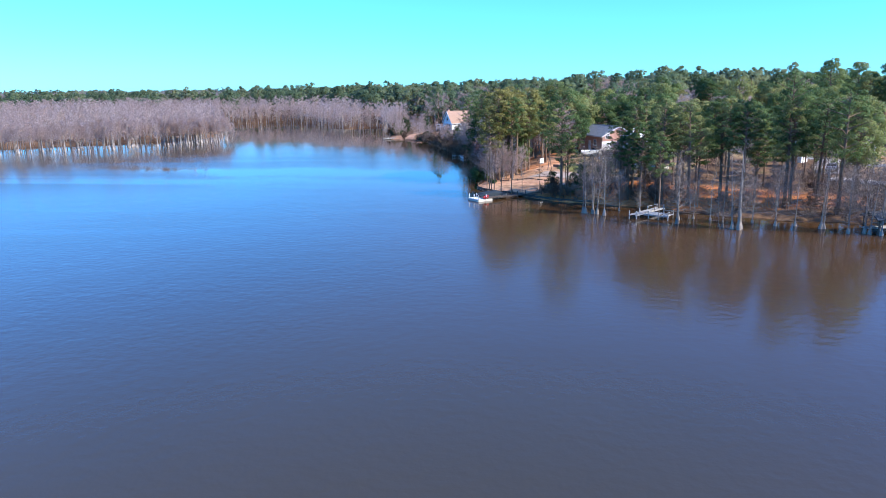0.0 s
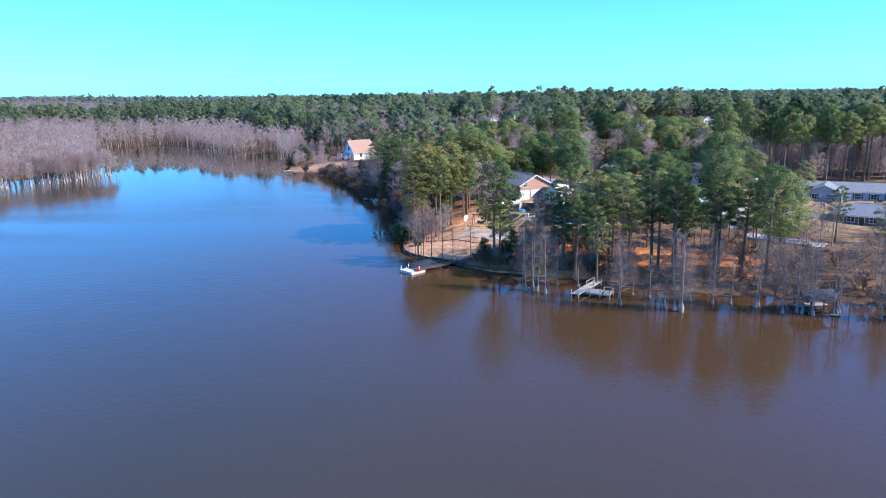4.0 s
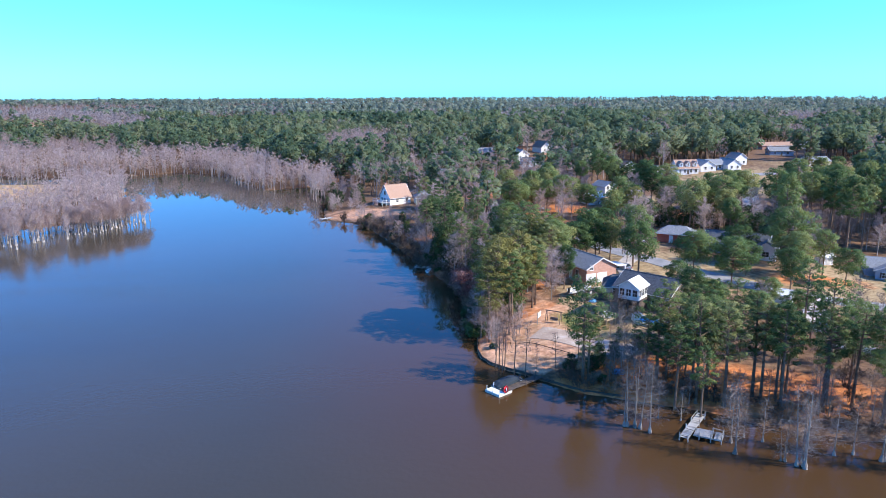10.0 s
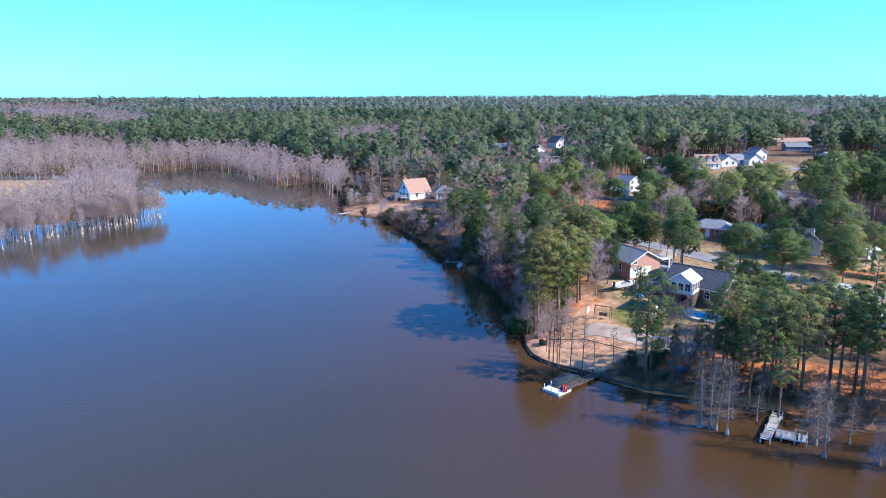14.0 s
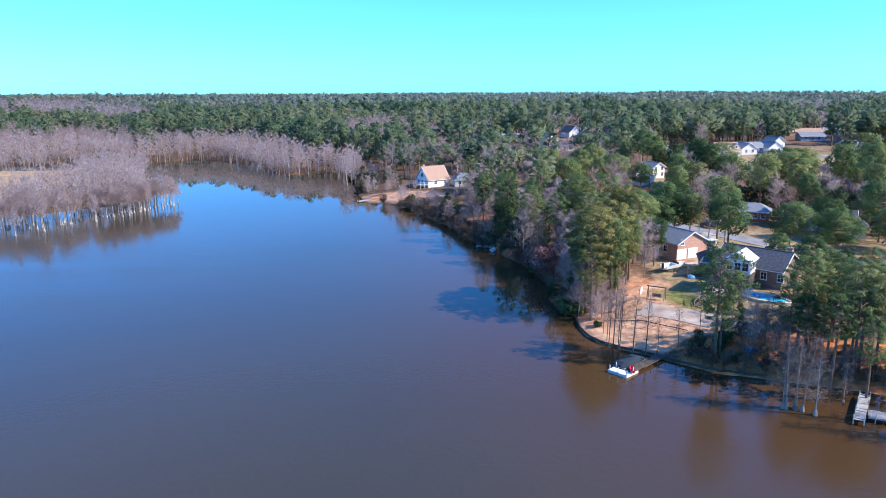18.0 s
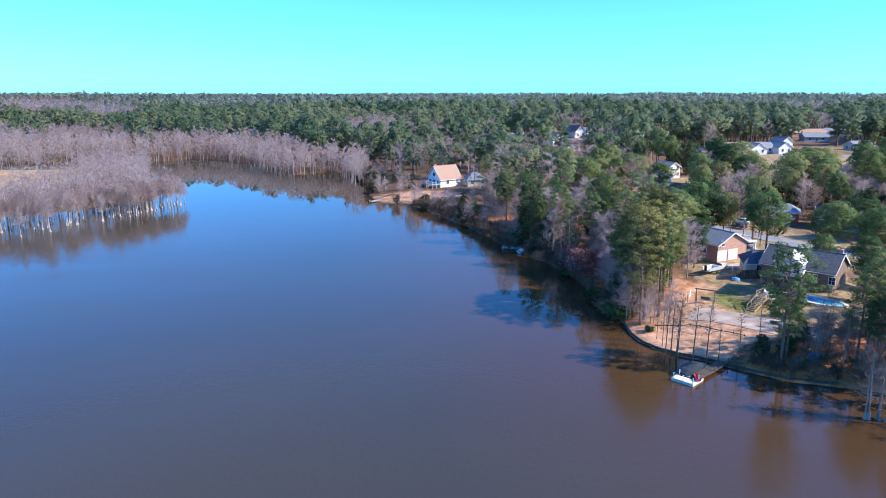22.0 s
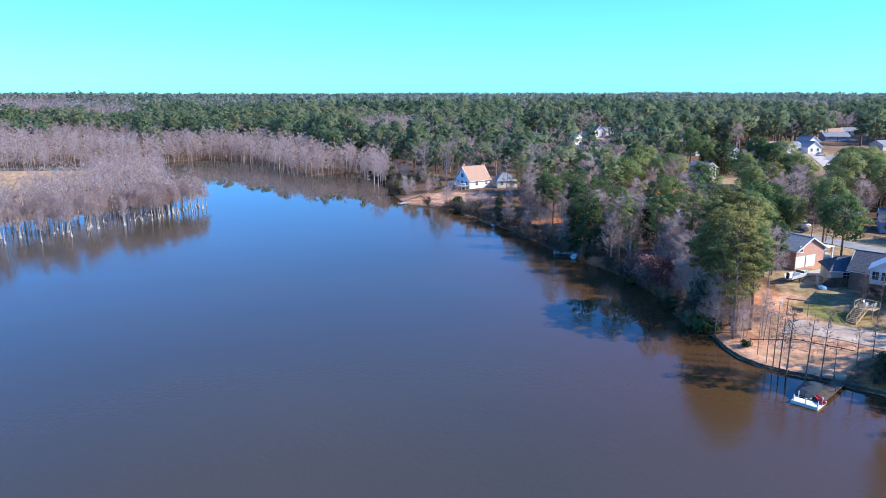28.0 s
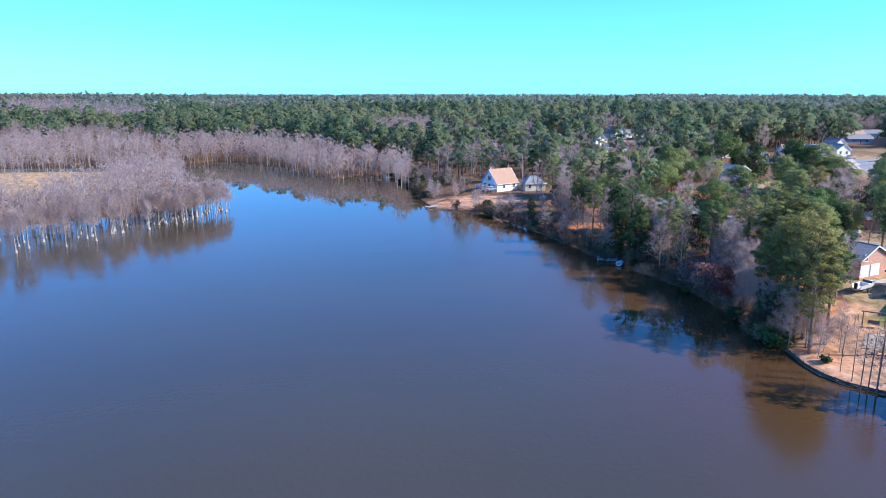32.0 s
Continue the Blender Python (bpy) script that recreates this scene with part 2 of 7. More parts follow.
_w1, _w2 = _n.new("ShaderNodeTexNoise"), _n.new("ShaderNodeTexNoise")
_w1.inputs["Scale"].default_value, _w2.inputs["Scale"].default_value = 1.1, 0.22
_w1.inputs["Detail"].default_value = 3
_add = _n.new("ShaderNodeMath")
for _x in (_w1, _w2):
    _l.new(_geo.outputs["Position"], _x.inputs["Vector"])
_l.new(_w1.outputs[0], _add.inputs[0])
_l.new(_w2.outputs[0], _add.inputs[1])
_bp = _n.new("ShaderNodeBump")
_bp.inputs["Distance"].default_value = 0.12
_str = _n.new("ShaderNodeMath")
_str.operation, _str.inputs[1].default_value = "MULTIPLY", 0.21
_l.new(_calmer.outputs[0], _str.inputs[0])
_l.new(_str.outputs[0], _bp.inputs["Strength"])
_l.new(_add.outputs[0], _bp.inputs["Height"])
_l.new(_bp.outputs[0], _b.inputs["Normal"])

# ground covers, blended by the cover attribute
M_GROUND = bpy.data.materials.new("ground_cover")
M_GROUND.use_nodes = True
_n, _l = M_GROUND.node_tree.nodes, M_GROUND.node_tree.links
_b = _n["Principled BSDF"]
_b.inputs["Roughness"].default_value, _b.inputs["Specular IOR Level"].default_value = 0.95, 0.15
_geo = _n.new("ShaderNodeNewGeometry")
_att = _n.new("ShaderNodeAttribute")
_att.attribute_name = "cover"
_sep = _n.new("ShaderNodeSeparateColor")
_l.new(_att.outputs["Color"], _sep.inputs[0])
_n1, _n2 = _n.new("ShaderNodeTexNoise"), _n.new("ShaderNodeTexNoise")
_n1.inputs["Scale"].default_value, _n2.inputs["Scale"].default_value = 0.28, 1.3
_n1.inputs["Detail"].default_value, _n2.inputs["Detail"].default_value = 5, 9
_n2.inputs["Roughness"].default_value, _n2.inputs["Distortion"].default_value = 0.68, 0.6
for _x in (_n1, _n2):
    _l.new(_geo.outputs["Position"], _x.inputs["Vector"])


def _two(c1, c2, src, lo=0.35, hi=0.68):
    r = _n.new("ShaderNodeValToRGB")
    r.color_ramp.elements[0].position, r.color_ramp.elements[1].position = lo, hi
    r.color_ramp.elements[0].color, r.color_ramp.elements[1].color = (*c1, 1), (*c2, 1)
    _l.new(src.outputs[0], r.inputs[0])
    return r.outputs[0]


def _over(base, top, channel):
    k = _n.new("ShaderNodeMath")
    k.operation, k.inputs[1].default_value = "MULTIPLY_ADD", 0.9
    _l.new(_n1.outputs[0], k.inputs[0])
    _l.new(channel, k.inputs[2])
    mr = _n.new("ShaderNodeMapRange")
    mr.inputs[1].default_value, mr.inputs[2].default_value = 0.75, 1.15
    _l.new(k.outputs[0], mr.inputs[0])
    mx = _n.new("ShaderNodeMix")
    mx.data_type = "RGBA"
    _l.new(mr.outputs[0], mx.inputs[0])
    _l.new(base, mx.inputs[6])
    _l.new(top, mx.inputs[7])
    return mx.outputs[2]


_col = _two((0.11, 0.066, 0.044), (0.25, 0.15, 0.092), _n2)
_col = _over(_col, _two((0.29, 0.205, 0.115), (0.44, 0.335, 0.205), _n2), _sep.outputs[1])
_col = _over(_col, _two((0.45, 0.15, 0.055), (0.70, 0.29, 0.115), _n2), _sep.outputs[2])
_col = _over(_col, _two((0.47, 0.24, 0.14), (0.74, 0.455, 0.31), _n2, 0.3, 0.7), _sep.outputs[0])
_col = _over(_col, _two((0.135, 0.15, 0.042), (0.28, 0.255, 0.095), _n2), _att.outputs["Alpha"])
_n3, _mot = _n.new("ShaderNodeTexNoise"), _n.new("ShaderNodeMix")
_n3.inputs["Scale"].default_value, _n3.inputs["Detail"].default_value, _n3.inputs["Roughness"].default_value = 0.55, 7, 0.62
_l.new(_geo.outputs["Position"], _n3.inputs["Vector"])
_mot.data_type, _mot.blend_type, _mot.inputs[0].default_value = "RGBA", "MULTIPLY", 1.0
_l.new(_col, _mot.inputs[6])
_l.new(_two((0.68, 0.62, 0.56), (1.22, 1.2, 1.12), _n3, 0.36, 0.64), _mot.inputs[7])
_l.new(_mot.outputs[2], _b.inputs["Base Color"])
_bp = _n.new("ShaderNodeBump")
_bp.inputs["Strength"].default_value, _bp.inputs["Distance"].default_value = 0.5, 0.15
_l.new(_n2.outputs[0], _bp.inputs["Height"])
_l.new(_bp.outputs[0], _b.inputs["Normal"])


# ---- builders ----
def mesh_from(name, verts, faces, mats, mat_index=None, smooth=False, normals=None):
    """A mesh from an (n, 3) array and an (m, k) array of corners, k = 3 or 4; normals, where given, round off foliage."""
    verts, faces = np.asarray(verts, np.float32), np.asarray(faces, np.int32)
    me = bpy.data.meshes.new(name)
    k = faces.shape[1]
    me.vertices.add(len(verts))
    me.vertices.foreach_set("co", verts.ravel())
    me.loops.add(faces.size)
    me.loops.foreach_set("vertex_index", faces.ravel())
    me.polygons.add(len(faces))
    me.polygons.foreach_set("loop_start", np.arange(0, faces.size, k, dtype=np.int32))
    if mat_index is not None:
        me.polygons.foreach_set("material_index", np.asarray(mat_index, np.int32))
    me.polygons.foreach_set("use_smooth", np.full(len(faces), smooth))
    for m in mats if isinstance(mats, (list, tuple)) else [mats]:
        me.materials.append(m)
    me.update(calc_edges=True)
    if normals is not None:
        me.polygons.foreach_set("use_smooth", np.ones(len(faces), bool))
        me.normals_split_custom_set_from_vertices(np.asarray(normals, np.float32))
    return me


def part(name, bm, material, parent=None, label=""):
    me = bpy.data.meshes.new(name)
    bm.normal_update()
    bm.to_mesh(me)
    bm.free()
    me.materials.append(material)
    ob = new(name, me)
    ob.parent = parent
    if label:
        ob["label"] = label
    return ob


def thing(name, m, label, category, group="", kind=""):
    ob = new(name)
    ob.empty_display_size = 0.3
    ob.matrix_world = m
    return tagged(ob, label, category, group, kind)


def box(bm, x0, x1, y0, y1, z0, z1, m=None, bevel=0.0):
    r = bmesh.ops.create_cube(bm, size=1)
    vs = r["verts"]
    for v in vs:
        v.co = Vector((x0 + (v.co.x + 0.5) * (x1 - x0), y0 + (v.co.y + 0.5) * (y1 - y0), z0 + (v.co.z + 0.5) * (z1 - z0)))
    if bevel:
        es = list({e for v in vs for e in v.link_edges})
        r = bmesh.ops.bevel(bm, geom=es, offset=bevel, segments=1, affect="EDGES")
        vs = list({v for f in r["faces"] for v in f.verts} | {v for v in vs if v.is_valid})
    if m is not None:
        bmesh.ops.transform(bm, matrix=m, verts=vs)
    return vs


def boxes(*rows, bevel=0.0):
    bm = bmesh.new()
    for r in rows:
        box(bm, *r, bevel=bevel)
    return bm


def tube(bm, p0, p1, r0, r1, sides=8):
    p0, p1 = Vector(p0), Vector(p1)
    d = p1 - p0
    q = d.to_track_quat("Z", "Y").to_matrix().to_4x4()
    bmesh.ops.create_cone(bm, cap_ends=True, segments=sides, radius1=r0, radius2=r1, depth=d.length,
                          matrix=Matrix.Translation((p0 + p1) / 2) @ q)
    return bm


# ---- the plan ----
LAKE = np.array([(80, 70), (76, 71.5), (70.5, 75), (64, 77.5), (58.6, 78.5), (53, 81.5), (48.6, 83.5), (45.5, 86), (43, 88), (39.3, 90),
                 (36, 91.2), (31.4, 93.5), (25.7, 95.8), (21.7, 99.6), (17.3, 104.2), (14.8, 106), (12.5, 108.6), (11, 111.9), (10.8, 116),
                 (11.5, 120.5), (10.6, 129), (11.8, 141), (11.0, 152), (8.2, 163), (5.0, 172), (1.5, 180.5), (-2.6, 199.5), (-7.5, 215.6), (-12, 229.6), (-17.6, 243.5),
                 (-22.7, 248.6), (-31.7, 256.5), (-35, 272), (-36.8, 302), (-39, 315), (-44, 338), (-49, 351), (-58, 348), (-69, 341)])
LAKE = np.vstack([LAKE, [(-75, 343), (-84, 358), (-97, 388), (-103, 395), (-115, 411), (-137, 425), (-147, 414), (-180, 402), (-260, 408),
                         (-420, 420), (-425, 385), (-260, 374), (-172, 370), (-138, 342), (-120, 292), (-113, 266), (-120, 257), (-140, 243),
                         (-160, 230), (-185, 205), (-240, 165), (-330, 60), (-420, -100), (-300, -450), (200, -450), (260, -150), (220, 0),
                         (150, 45), (110, 63)]])
HEIGHTS = np.array([(26, 99, .8), (50, 92, 1.2), (80, 90, 1.5), (20, 112, 1.5), (16, 118, 1.3), (24, 124, 2.3), (28.5, 116, 2.5), (36, 121, 2.8), (44, 122, 3.8),
                    (50, 118, 3.6), (36, 138, 4.0), (39, 146, 4.3), (47, 147, 4.4), (50, 132, 4.0), (60, 165, 4.6), (70, 150, 4.2), (80, 138, 3.5),
                    (95, 131, 2.2), (118, 158, 0.8), (108, 125, 1.0), (62, 100, 1.6), (30, 108, 1.9), (42, 112, 3.2)])
HEIGHTS = np.vstack([HEIGHTS, [(78, 190, 4.5), (88, 176, 4), (77, 270, 5.8), (162, 342, 8.5), (80, 414, 11.5), (0, 290, 3), (-10, 290, 2.8),
                               (20, 215, 1.5), (15, 160, 1.5), (40, 220, 4), (-33, 285, 1.2), (-40, 350, .8), (0, 420, 6), (-100, 450, 4),
                               (-250, 480, 4)]])
HEIGHTS = np.vstack([HEIGHTS, [(150, 600, 10), (-100, 800, 7), (300, 300, 8), (250, 150, 5), (600, 900, 8), (-500, 900, 9), (0, 1800, 6),
                               (1000, 1200, 5), (-1000, 1800, 16), (-2500, 3500, 5), (2500, 3000, -25), (0, 4500, -35), (3500, 4500, -40), (-3500, 4500, -25), (-190, 300, .5),
                               (-300, 300, .6), (-3000, 0, 6), (3000, 0, 6), (0, -3000, 6)]])


def shore(x, y):
    """Metres from the lake's edge: positive on land."""
    p = np.stack([np.ravel(x), np.ravel(y)], -1).astype(float)
    best, inside = np.full(len(p), 1e9), np.zeros(len(p), bool)
    for a, b in zip(LAKE, np.roll(LAKE, -1, 0)):
        ab = b - a
        k = np.clip(((p - a) @ ab) / (ab @ ab), 0, 1)
        best = np.minimum(best, np.hypot(*(p - a - k[:, None] * ab).T))
        cross = (a[1] > p[:, 1]) != (b[1] > p[:, 1])
        with np.errstate(divide="ignore", invalid="ignore"):
            inside ^= cross & (p[:, 0] < ab[0] * (p[:, 1] - a[1]) / (ab[1] if ab[1] else 1e-9) + a[0])
    return np.where(inside, -best, best)


def ss(a, b, v):
    t = np.clip((v - a) / (b - a), 0, 1)
    return t * t * (3 - 2 * t)


def gz(x, y, d=None):
    """The height of the ground."""
    x, y = np.ravel(np.asarray(x, float)), np.ravel(np.asarray(y, float))
    d = shore(x, y) if d is None else d
    w = 1 / ((x[:, None] - HEIGHTS[:, 0]) ** 2 + (y[:, None] - HEIGHTS[:, 1]) ** 2 + 60) ** 1.4
    h = (w * HEIGHTS[:, 2]).sum(1) / w.sum(1)
    land = 0.55 * ss(-0.3, 0.9, d) + (h - 0.55) * ss(1.0, 15, d) + 0.06 * np.sin(x * 0.9) * np.cos(y * 0.7) * ss(1, 4, d)
    return np.where(d > -0.3, land - 0.06, np.maximum(-2.5, -0.06 + (d + 0.3) * 0.35))


def g1(x, y):
    return float(gz([x], [y])[0])


def within(x, y, poly):
    x, y = np.ravel(x), np.ravel(y)
    inside = np.zeros(len(x), bool)
    poly = np.array(poly, float)
    for a, b in zip(poly, np.roll(poly, -1, 0)):
        cross = (a[1] > y) != (b[1] > y)
        inside ^= cross & (x < (b[0] - a[0]) * (y - a[1]) / ((b[1] - a[1]) or 1e-9) + a[0])
    return inside


def soft_in(x, y, cx, cy, rx, ry, turn=0):
    c, s = math.cos(radians(turn)), math.sin(radians(turn))
    u, v = (x - cx) * c + (y - cy) * s, -(x - cx) * s + (y - cy) * c
    return np.clip(1.6 - 1.2 * np.hypot(u / rx, v / ry), 0, 1)


def steps(*spans):
    out = []
    for a, b, n in spans:
        out += list(np.linspace(a, b, n, endpoint=False))
    return np.array(out + [spans[-1][1]])


GX = steps((-4800, -1500, 8), (-1500, -400, 16), (-400, -60, 40), (-60, 130, 120), (130, 420, 34), (420, 1500, 16), (1500, 4800, 8))
GY = steps((-4000, -500, 6), (-500, 40, 14), (40, 70, 12), (70, 170, 66), (170, 430, 80), (430, 900, 24), (900, 4800, 22))
gx, gy = np.meshgrid(GX, GY)
fx, fy = gx.ravel(), gy.ravel()
fd = shore(fx, fy)
fz = gz(fx, fy, fd)
ni, nj = len(GY), len(GX)
idx = np.arange(ni * nj).reshape(ni, nj)
quads = np.stack([idx[:-1, :-1], idx[:-1, 1:], idx[1:, 1:], idx[1:, :-1]], -1).reshape(-1, 4)
ground_me = mesh_from("ground", np.stack([fx, fy, fz], -1), quads, M_GROUND, smooth=True)
POINT_LAWN = [(11, 121), (11, 109), (17, 104), (20.5, 101.5), (24, 106), (30, 107.5), (34, 111.5), (36, 128), (30, 134), (22, 128), (16, 126)]
YARD = [(22, 126), (30, 107), (40, 106), (52, 112), (60, 134), (52, 152), (46, 162), (34, 156), (30, 136)]
sand = np.where(within(fx, fy, POINT_LAWN), 0.62, 0.0) + 0.5 * soft_in(fx, fy, 24, 137, 7, 9) \
    + 0.45 * soft_in(fx, fy, 70, 255, 16, 6) + 0.6 * soft_in(fx, fy, 84, 400, 16, 8) + 0.5 * soft_in(fx, fy, 30, 248, 8, 5) + 0.9 * soft_in(fx, fy, -450, 850, 70, 75) + 0.5 * soft_in(fx, fy, -27, 264, 11, 13) + 0.75 * soft_in(fx, fy, -12, 256, 12, 11) + 0.4 * soft_in(fx, fy, -198, 332, 46, 44)
lawn = 0.28 * soft_in(fx, fy, 115, 215, 95, 90) + np.where(within(fx, fy, YARD), 0.6, 0.0) + np.where(within(fx, fy, POINT_LAWN), 0.6, 0.0) + 0.75 * soft_in(fx, fy, 62, 160, 16, 26, 20) + 0.7 * soft_in(fx, fy, 108, 140, 26, 28) \
    + 0.75 * soft_in(fx, fy, 160, 310, 40, 40) + 0.35 * soft_in(fx, fy, 85, 105, 16, 10) + 0.9 * soft_in(fx, fy, -198, 332, 46, 44) \
    + 0.5 * soft_in(fx, fy, 230, 370, 60, 40) + 0.5 * soft_in(fx, fy, 85, 262, 16, 12) + 0.5 * soft_in(fx, fy, -700, 1150, 160, 70)
straw = 1.0 * soft_in(fx, fy, 48.5, 94, 25, 8.2, -14) + 0.55 * soft_in(fx, fy, 32, 101, 9, 5) + 0.6 * soft_in(fx, fy, 27, 97.5, 6, 3, -25) + 1.0 * soft_in(fx, fy, 13.6, 117.6, 4, 5) + 0.6 * soft_in(fx, fy, 95, 150, 16, 8) \
    + 0.5 * soft_in(fx, fy, 20, 205, 12, 20)  \
    + 0.5 * soft_in(fx, fy, -24, 262, 9, 10) + 0.45 * soft_in(fx, fy, -12, 252, 11, 7) + 0.75 * soft_in(fx, fy, 25, 131, 7, 6) + 0.9 * soft_in(fx, fy, 62, 247, 11, 5) + 0.9 * soft_in(fx, fy, 73, 388, 14, 8) + 0.8 * soft_in(fx, fy, 8, 211, 9, 5) + 0.9 * soft_in(fx, fy, -44, 368, 7, 14) + 0.7 * soft_in(fx, fy, 8, 241, 9, 6) + 0.6 * soft_in(fx, fy, 62, 300, 12, 10)
for cx, cy, rx, ry in ((40, 240, 12, 8), (52, 275, 14, 8), (22, 262, 10, 8), (36, 205, 9, 8), (30, 290, 12, 9), (60, 330, 14, 9), (50, 252, 14, 9), (44, 300, 12, 9), (30, 176, 9, 12), (60, 222, 12, 9), (92, 298, 14, 8), (18, 236, 9, 10), (24, 150, 8, 9), (70, 205, 10, 8), (100, 240, 12, 8)):
    straw = straw + 0.6 * soft_in(fx, fy, cx, cy, rx, ry)
green = 0.5 * soft_in(fx, fy, 31, 124.6, 6.5, 4.2, -30) + 0.4 * soft_in(fx, fy, 34, 131, 7, 5, 30) + 0.5 * soft_in(fx, fy, 33, 118.5, 6, 4.5, -40) + 0.3 * soft_in(fx, fy, 66, 118, 14, 8) + 0.4 * soft_in(fx, fy, 92, 262, 12, 8) \
    + 0.35 * soft_in(fx, fy, 150, 300, 30, 20)
cover = ground_me.color_attributes.new("cover", "FLOAT_COLOR", "POINT")
cover.data.foreach_set("color", np.clip(np.stack([sand, lawn, straw, green], -1), 0, 1).astype(np.float32).ravel())
tagged(new("ground", ground_me), "sandy lakeside ground with dormant lawn and orange pine straw", "ground", kind="structure")

WX, WY = steps((-540, -120, 40), (-120, 110, 100), (110, 420, 14)), steps((-500, 50, 16), (50, 290, 110), (290, 460, 40))
wx, wy = (v.ravel() for v in np.meshgrid(WX, WY))
idx = np.arange(wx.size).reshape(len(WY), len(WX))
lake_me = mesh_from("water", np.stack([wx, wy, wx * 0], -1), np.stack([idx[:-1, :-1], idx[:-1, 1:], idx[1:, 1:], idx[1:, :-1]], -1).reshape(-1, 4), M_LAKE)
lee = lake_me.attributes.new("open_water", "FLOAT", "POINT")
lee_d = -shore(wx, wy)
lee.data.foreach_set("value", ss(3, 36, lee_d).astype(np.float32))
clear = lake_me.attributes.new("clear_water", "FLOAT", "POINT")
clear.data.foreach_set("value", ss(4, 62, lee_d + 0.5 * np.clip(-wx - 5, -80, 120)).astype(np.float32))
# a long slick that the wind leaves smooth off the point
slick = lake_me.attributes.new("slick", "FLOAT", "POINT")
slick_y = wy - np.interp(wx, [-120, -70, -30, 5], [153, 147, 141, 132]) + 2.5 * np.sin(wx * 0.09) + 1.5 * np.sin(wx * 0.23)
slick_v = np.exp(-(slick_y / 6.5) ** 2) + 0.55 * np.exp(-((slick_y + 17) / 3.5) ** 2) * ss(-70, -25, wx)
slick.data.foreach_set("value", (np.clip(slick_v, 0, 1) * ss(-110, -70, wx)).astype(np.float32))
lake = new("water", lake_me)
tagged(lake, "wide brown lake with a lightly rippled surface", "lake", kind="structure")


def strip(name, pts, width, material, label, category, lift=0.05, kind="structure", follow=False):
    """A road or path laid on the ground along pts."""
    line = []
    for (x0, y0), (x1, y1) in zip(pts, pts[1:]):
        n = max(1, int(math.hypot(x1 - x0, y1 - y0) / 1.5))
        line += [(x0 + (x1 - x0) * k / n, y0 + (y1 - y0) * k / n) for k in range(n)]
    line = np.array(line + [pts[-1]])
    t = np.gradient(line, axis=0)
    t /= np.hypot(*t.T)[:, None]
    side = np.stack([-t[:, 1], t[:, 0]], -1)
    cols = [line + side * width * k for k in (-0.5, -0.25, 0, 0.25, 0.5)]
    z = np.max([gz(c[:, 0], c[:, 1]) for c in cols], 0) + lift
    rows = np.stack([np.c_[c, gz(c[:, 0], c[:, 1]) + lift if follow else z] for c in cols], 1)
    low = rows[:, [0, -1]].copy()
    low[:, :, 2] -= 0.35
    rows = np.concatenate([low[:, :1], rows, low[:, 1:]], 1)
    ii = np.arange(rows.shape[0] * 7).reshape(-1, 7)
    q = np.stack([ii[:-1, :-1], ii[:-1, 1:], ii[1:, 1:], ii[1:, :-1]], -1).reshape(-1, 4)[:, ::-1]
    return tagged(new(name, mesh_from(name, rows.reshape(-1, 3), q, material)), label, category, kind=kind)


strip("road", [(40, 228), (50, 196), (56, 177), (63, 163), (71, 151), (80, 140), (94, 132.5), (118, 124), (150, 112), (190, 95)], 6.2, M_ROAD,
      "worn grey asphalt residential street", "road")
strip("road", [(120, 230), (134, 262), (146, 290), (158, 318), (190, 326), (240, 332)], 7.0, M_ROAD, "pale grey street among far houses", "road")
strip("driveway", [(75.5, 109.5), (80, 105.5), (86, 100.5)], 4.5, M_CONC, "pale concrete slab between the trees", "driveway")
strip("driveway", [(86, 136), (80, 124), (77, 114)], 4.5, M_CONC, "pale concrete driveway from the street", "driveway")
strip("driveway", [(58, 172), (52, 162), (51, 154)], 4.0, M_CONC, "pale concrete driveway beside the brick house", "driveway")
strip("driveway", [(146, 300), (152, 316), (160, 334)], 5.0, M_CONC, "pale concrete driveway of a far house", "driveway")
strip("court", [(22.4, 120.2), (27.0, 116.4), (32.2, 111.2), (37.4, 106.8)], 5.6, M_COURT, "bare worn concrete ball court on the lawn", "court", 0.06, follow=True)


# ---- trees ----
RNG = np.random.default_rng(7)


def cone_tris(p0, p1, r0, r1, sides, rng):
    """A tapered limb as arrays; r1 = 0 gives a spike."""
    p0, p1 = np.asarray(p0, float), np.asarray(p1, float)
    d = p1 - p0
    d /= np.linalg.norm(d) + 1e-9
    u = np.cross(d, (0.31, 0.87, 0.38))
    u /= np.linalg.norm(u) + 1e-9
    v = np.cross(d, u)
    a = np.arange(sides) * 2 * math.pi / sides + rng.uniform(0, 6)
    ring = np.cos(a)[:, None] * u + np.sin(a)[:, None] * v
    if r1 <= 0:
        vs = np.vstack([p0 + ring * r0, p1])
        f = [(i, (i + 1) % sides, sides) for i in range(sides)]
    else:
        vs = np.vstack([p0 + ring * r0, p1 + ring * r1])
        f = []
        for i in range(sides):
            j = (i + 1) % sides
            f += [(i, j, sides + j), (i, sides + j, sides + i)]
    return vs, np.array(f)


def merge(pieces):
    vs, fs, n = [], [], 0
    for v, f in pieces:
        vs.append(v)
        fs.append(np.asarray(f) + n)
        n += len(v)
    return np.vstack(vs), np.vstack(fs)


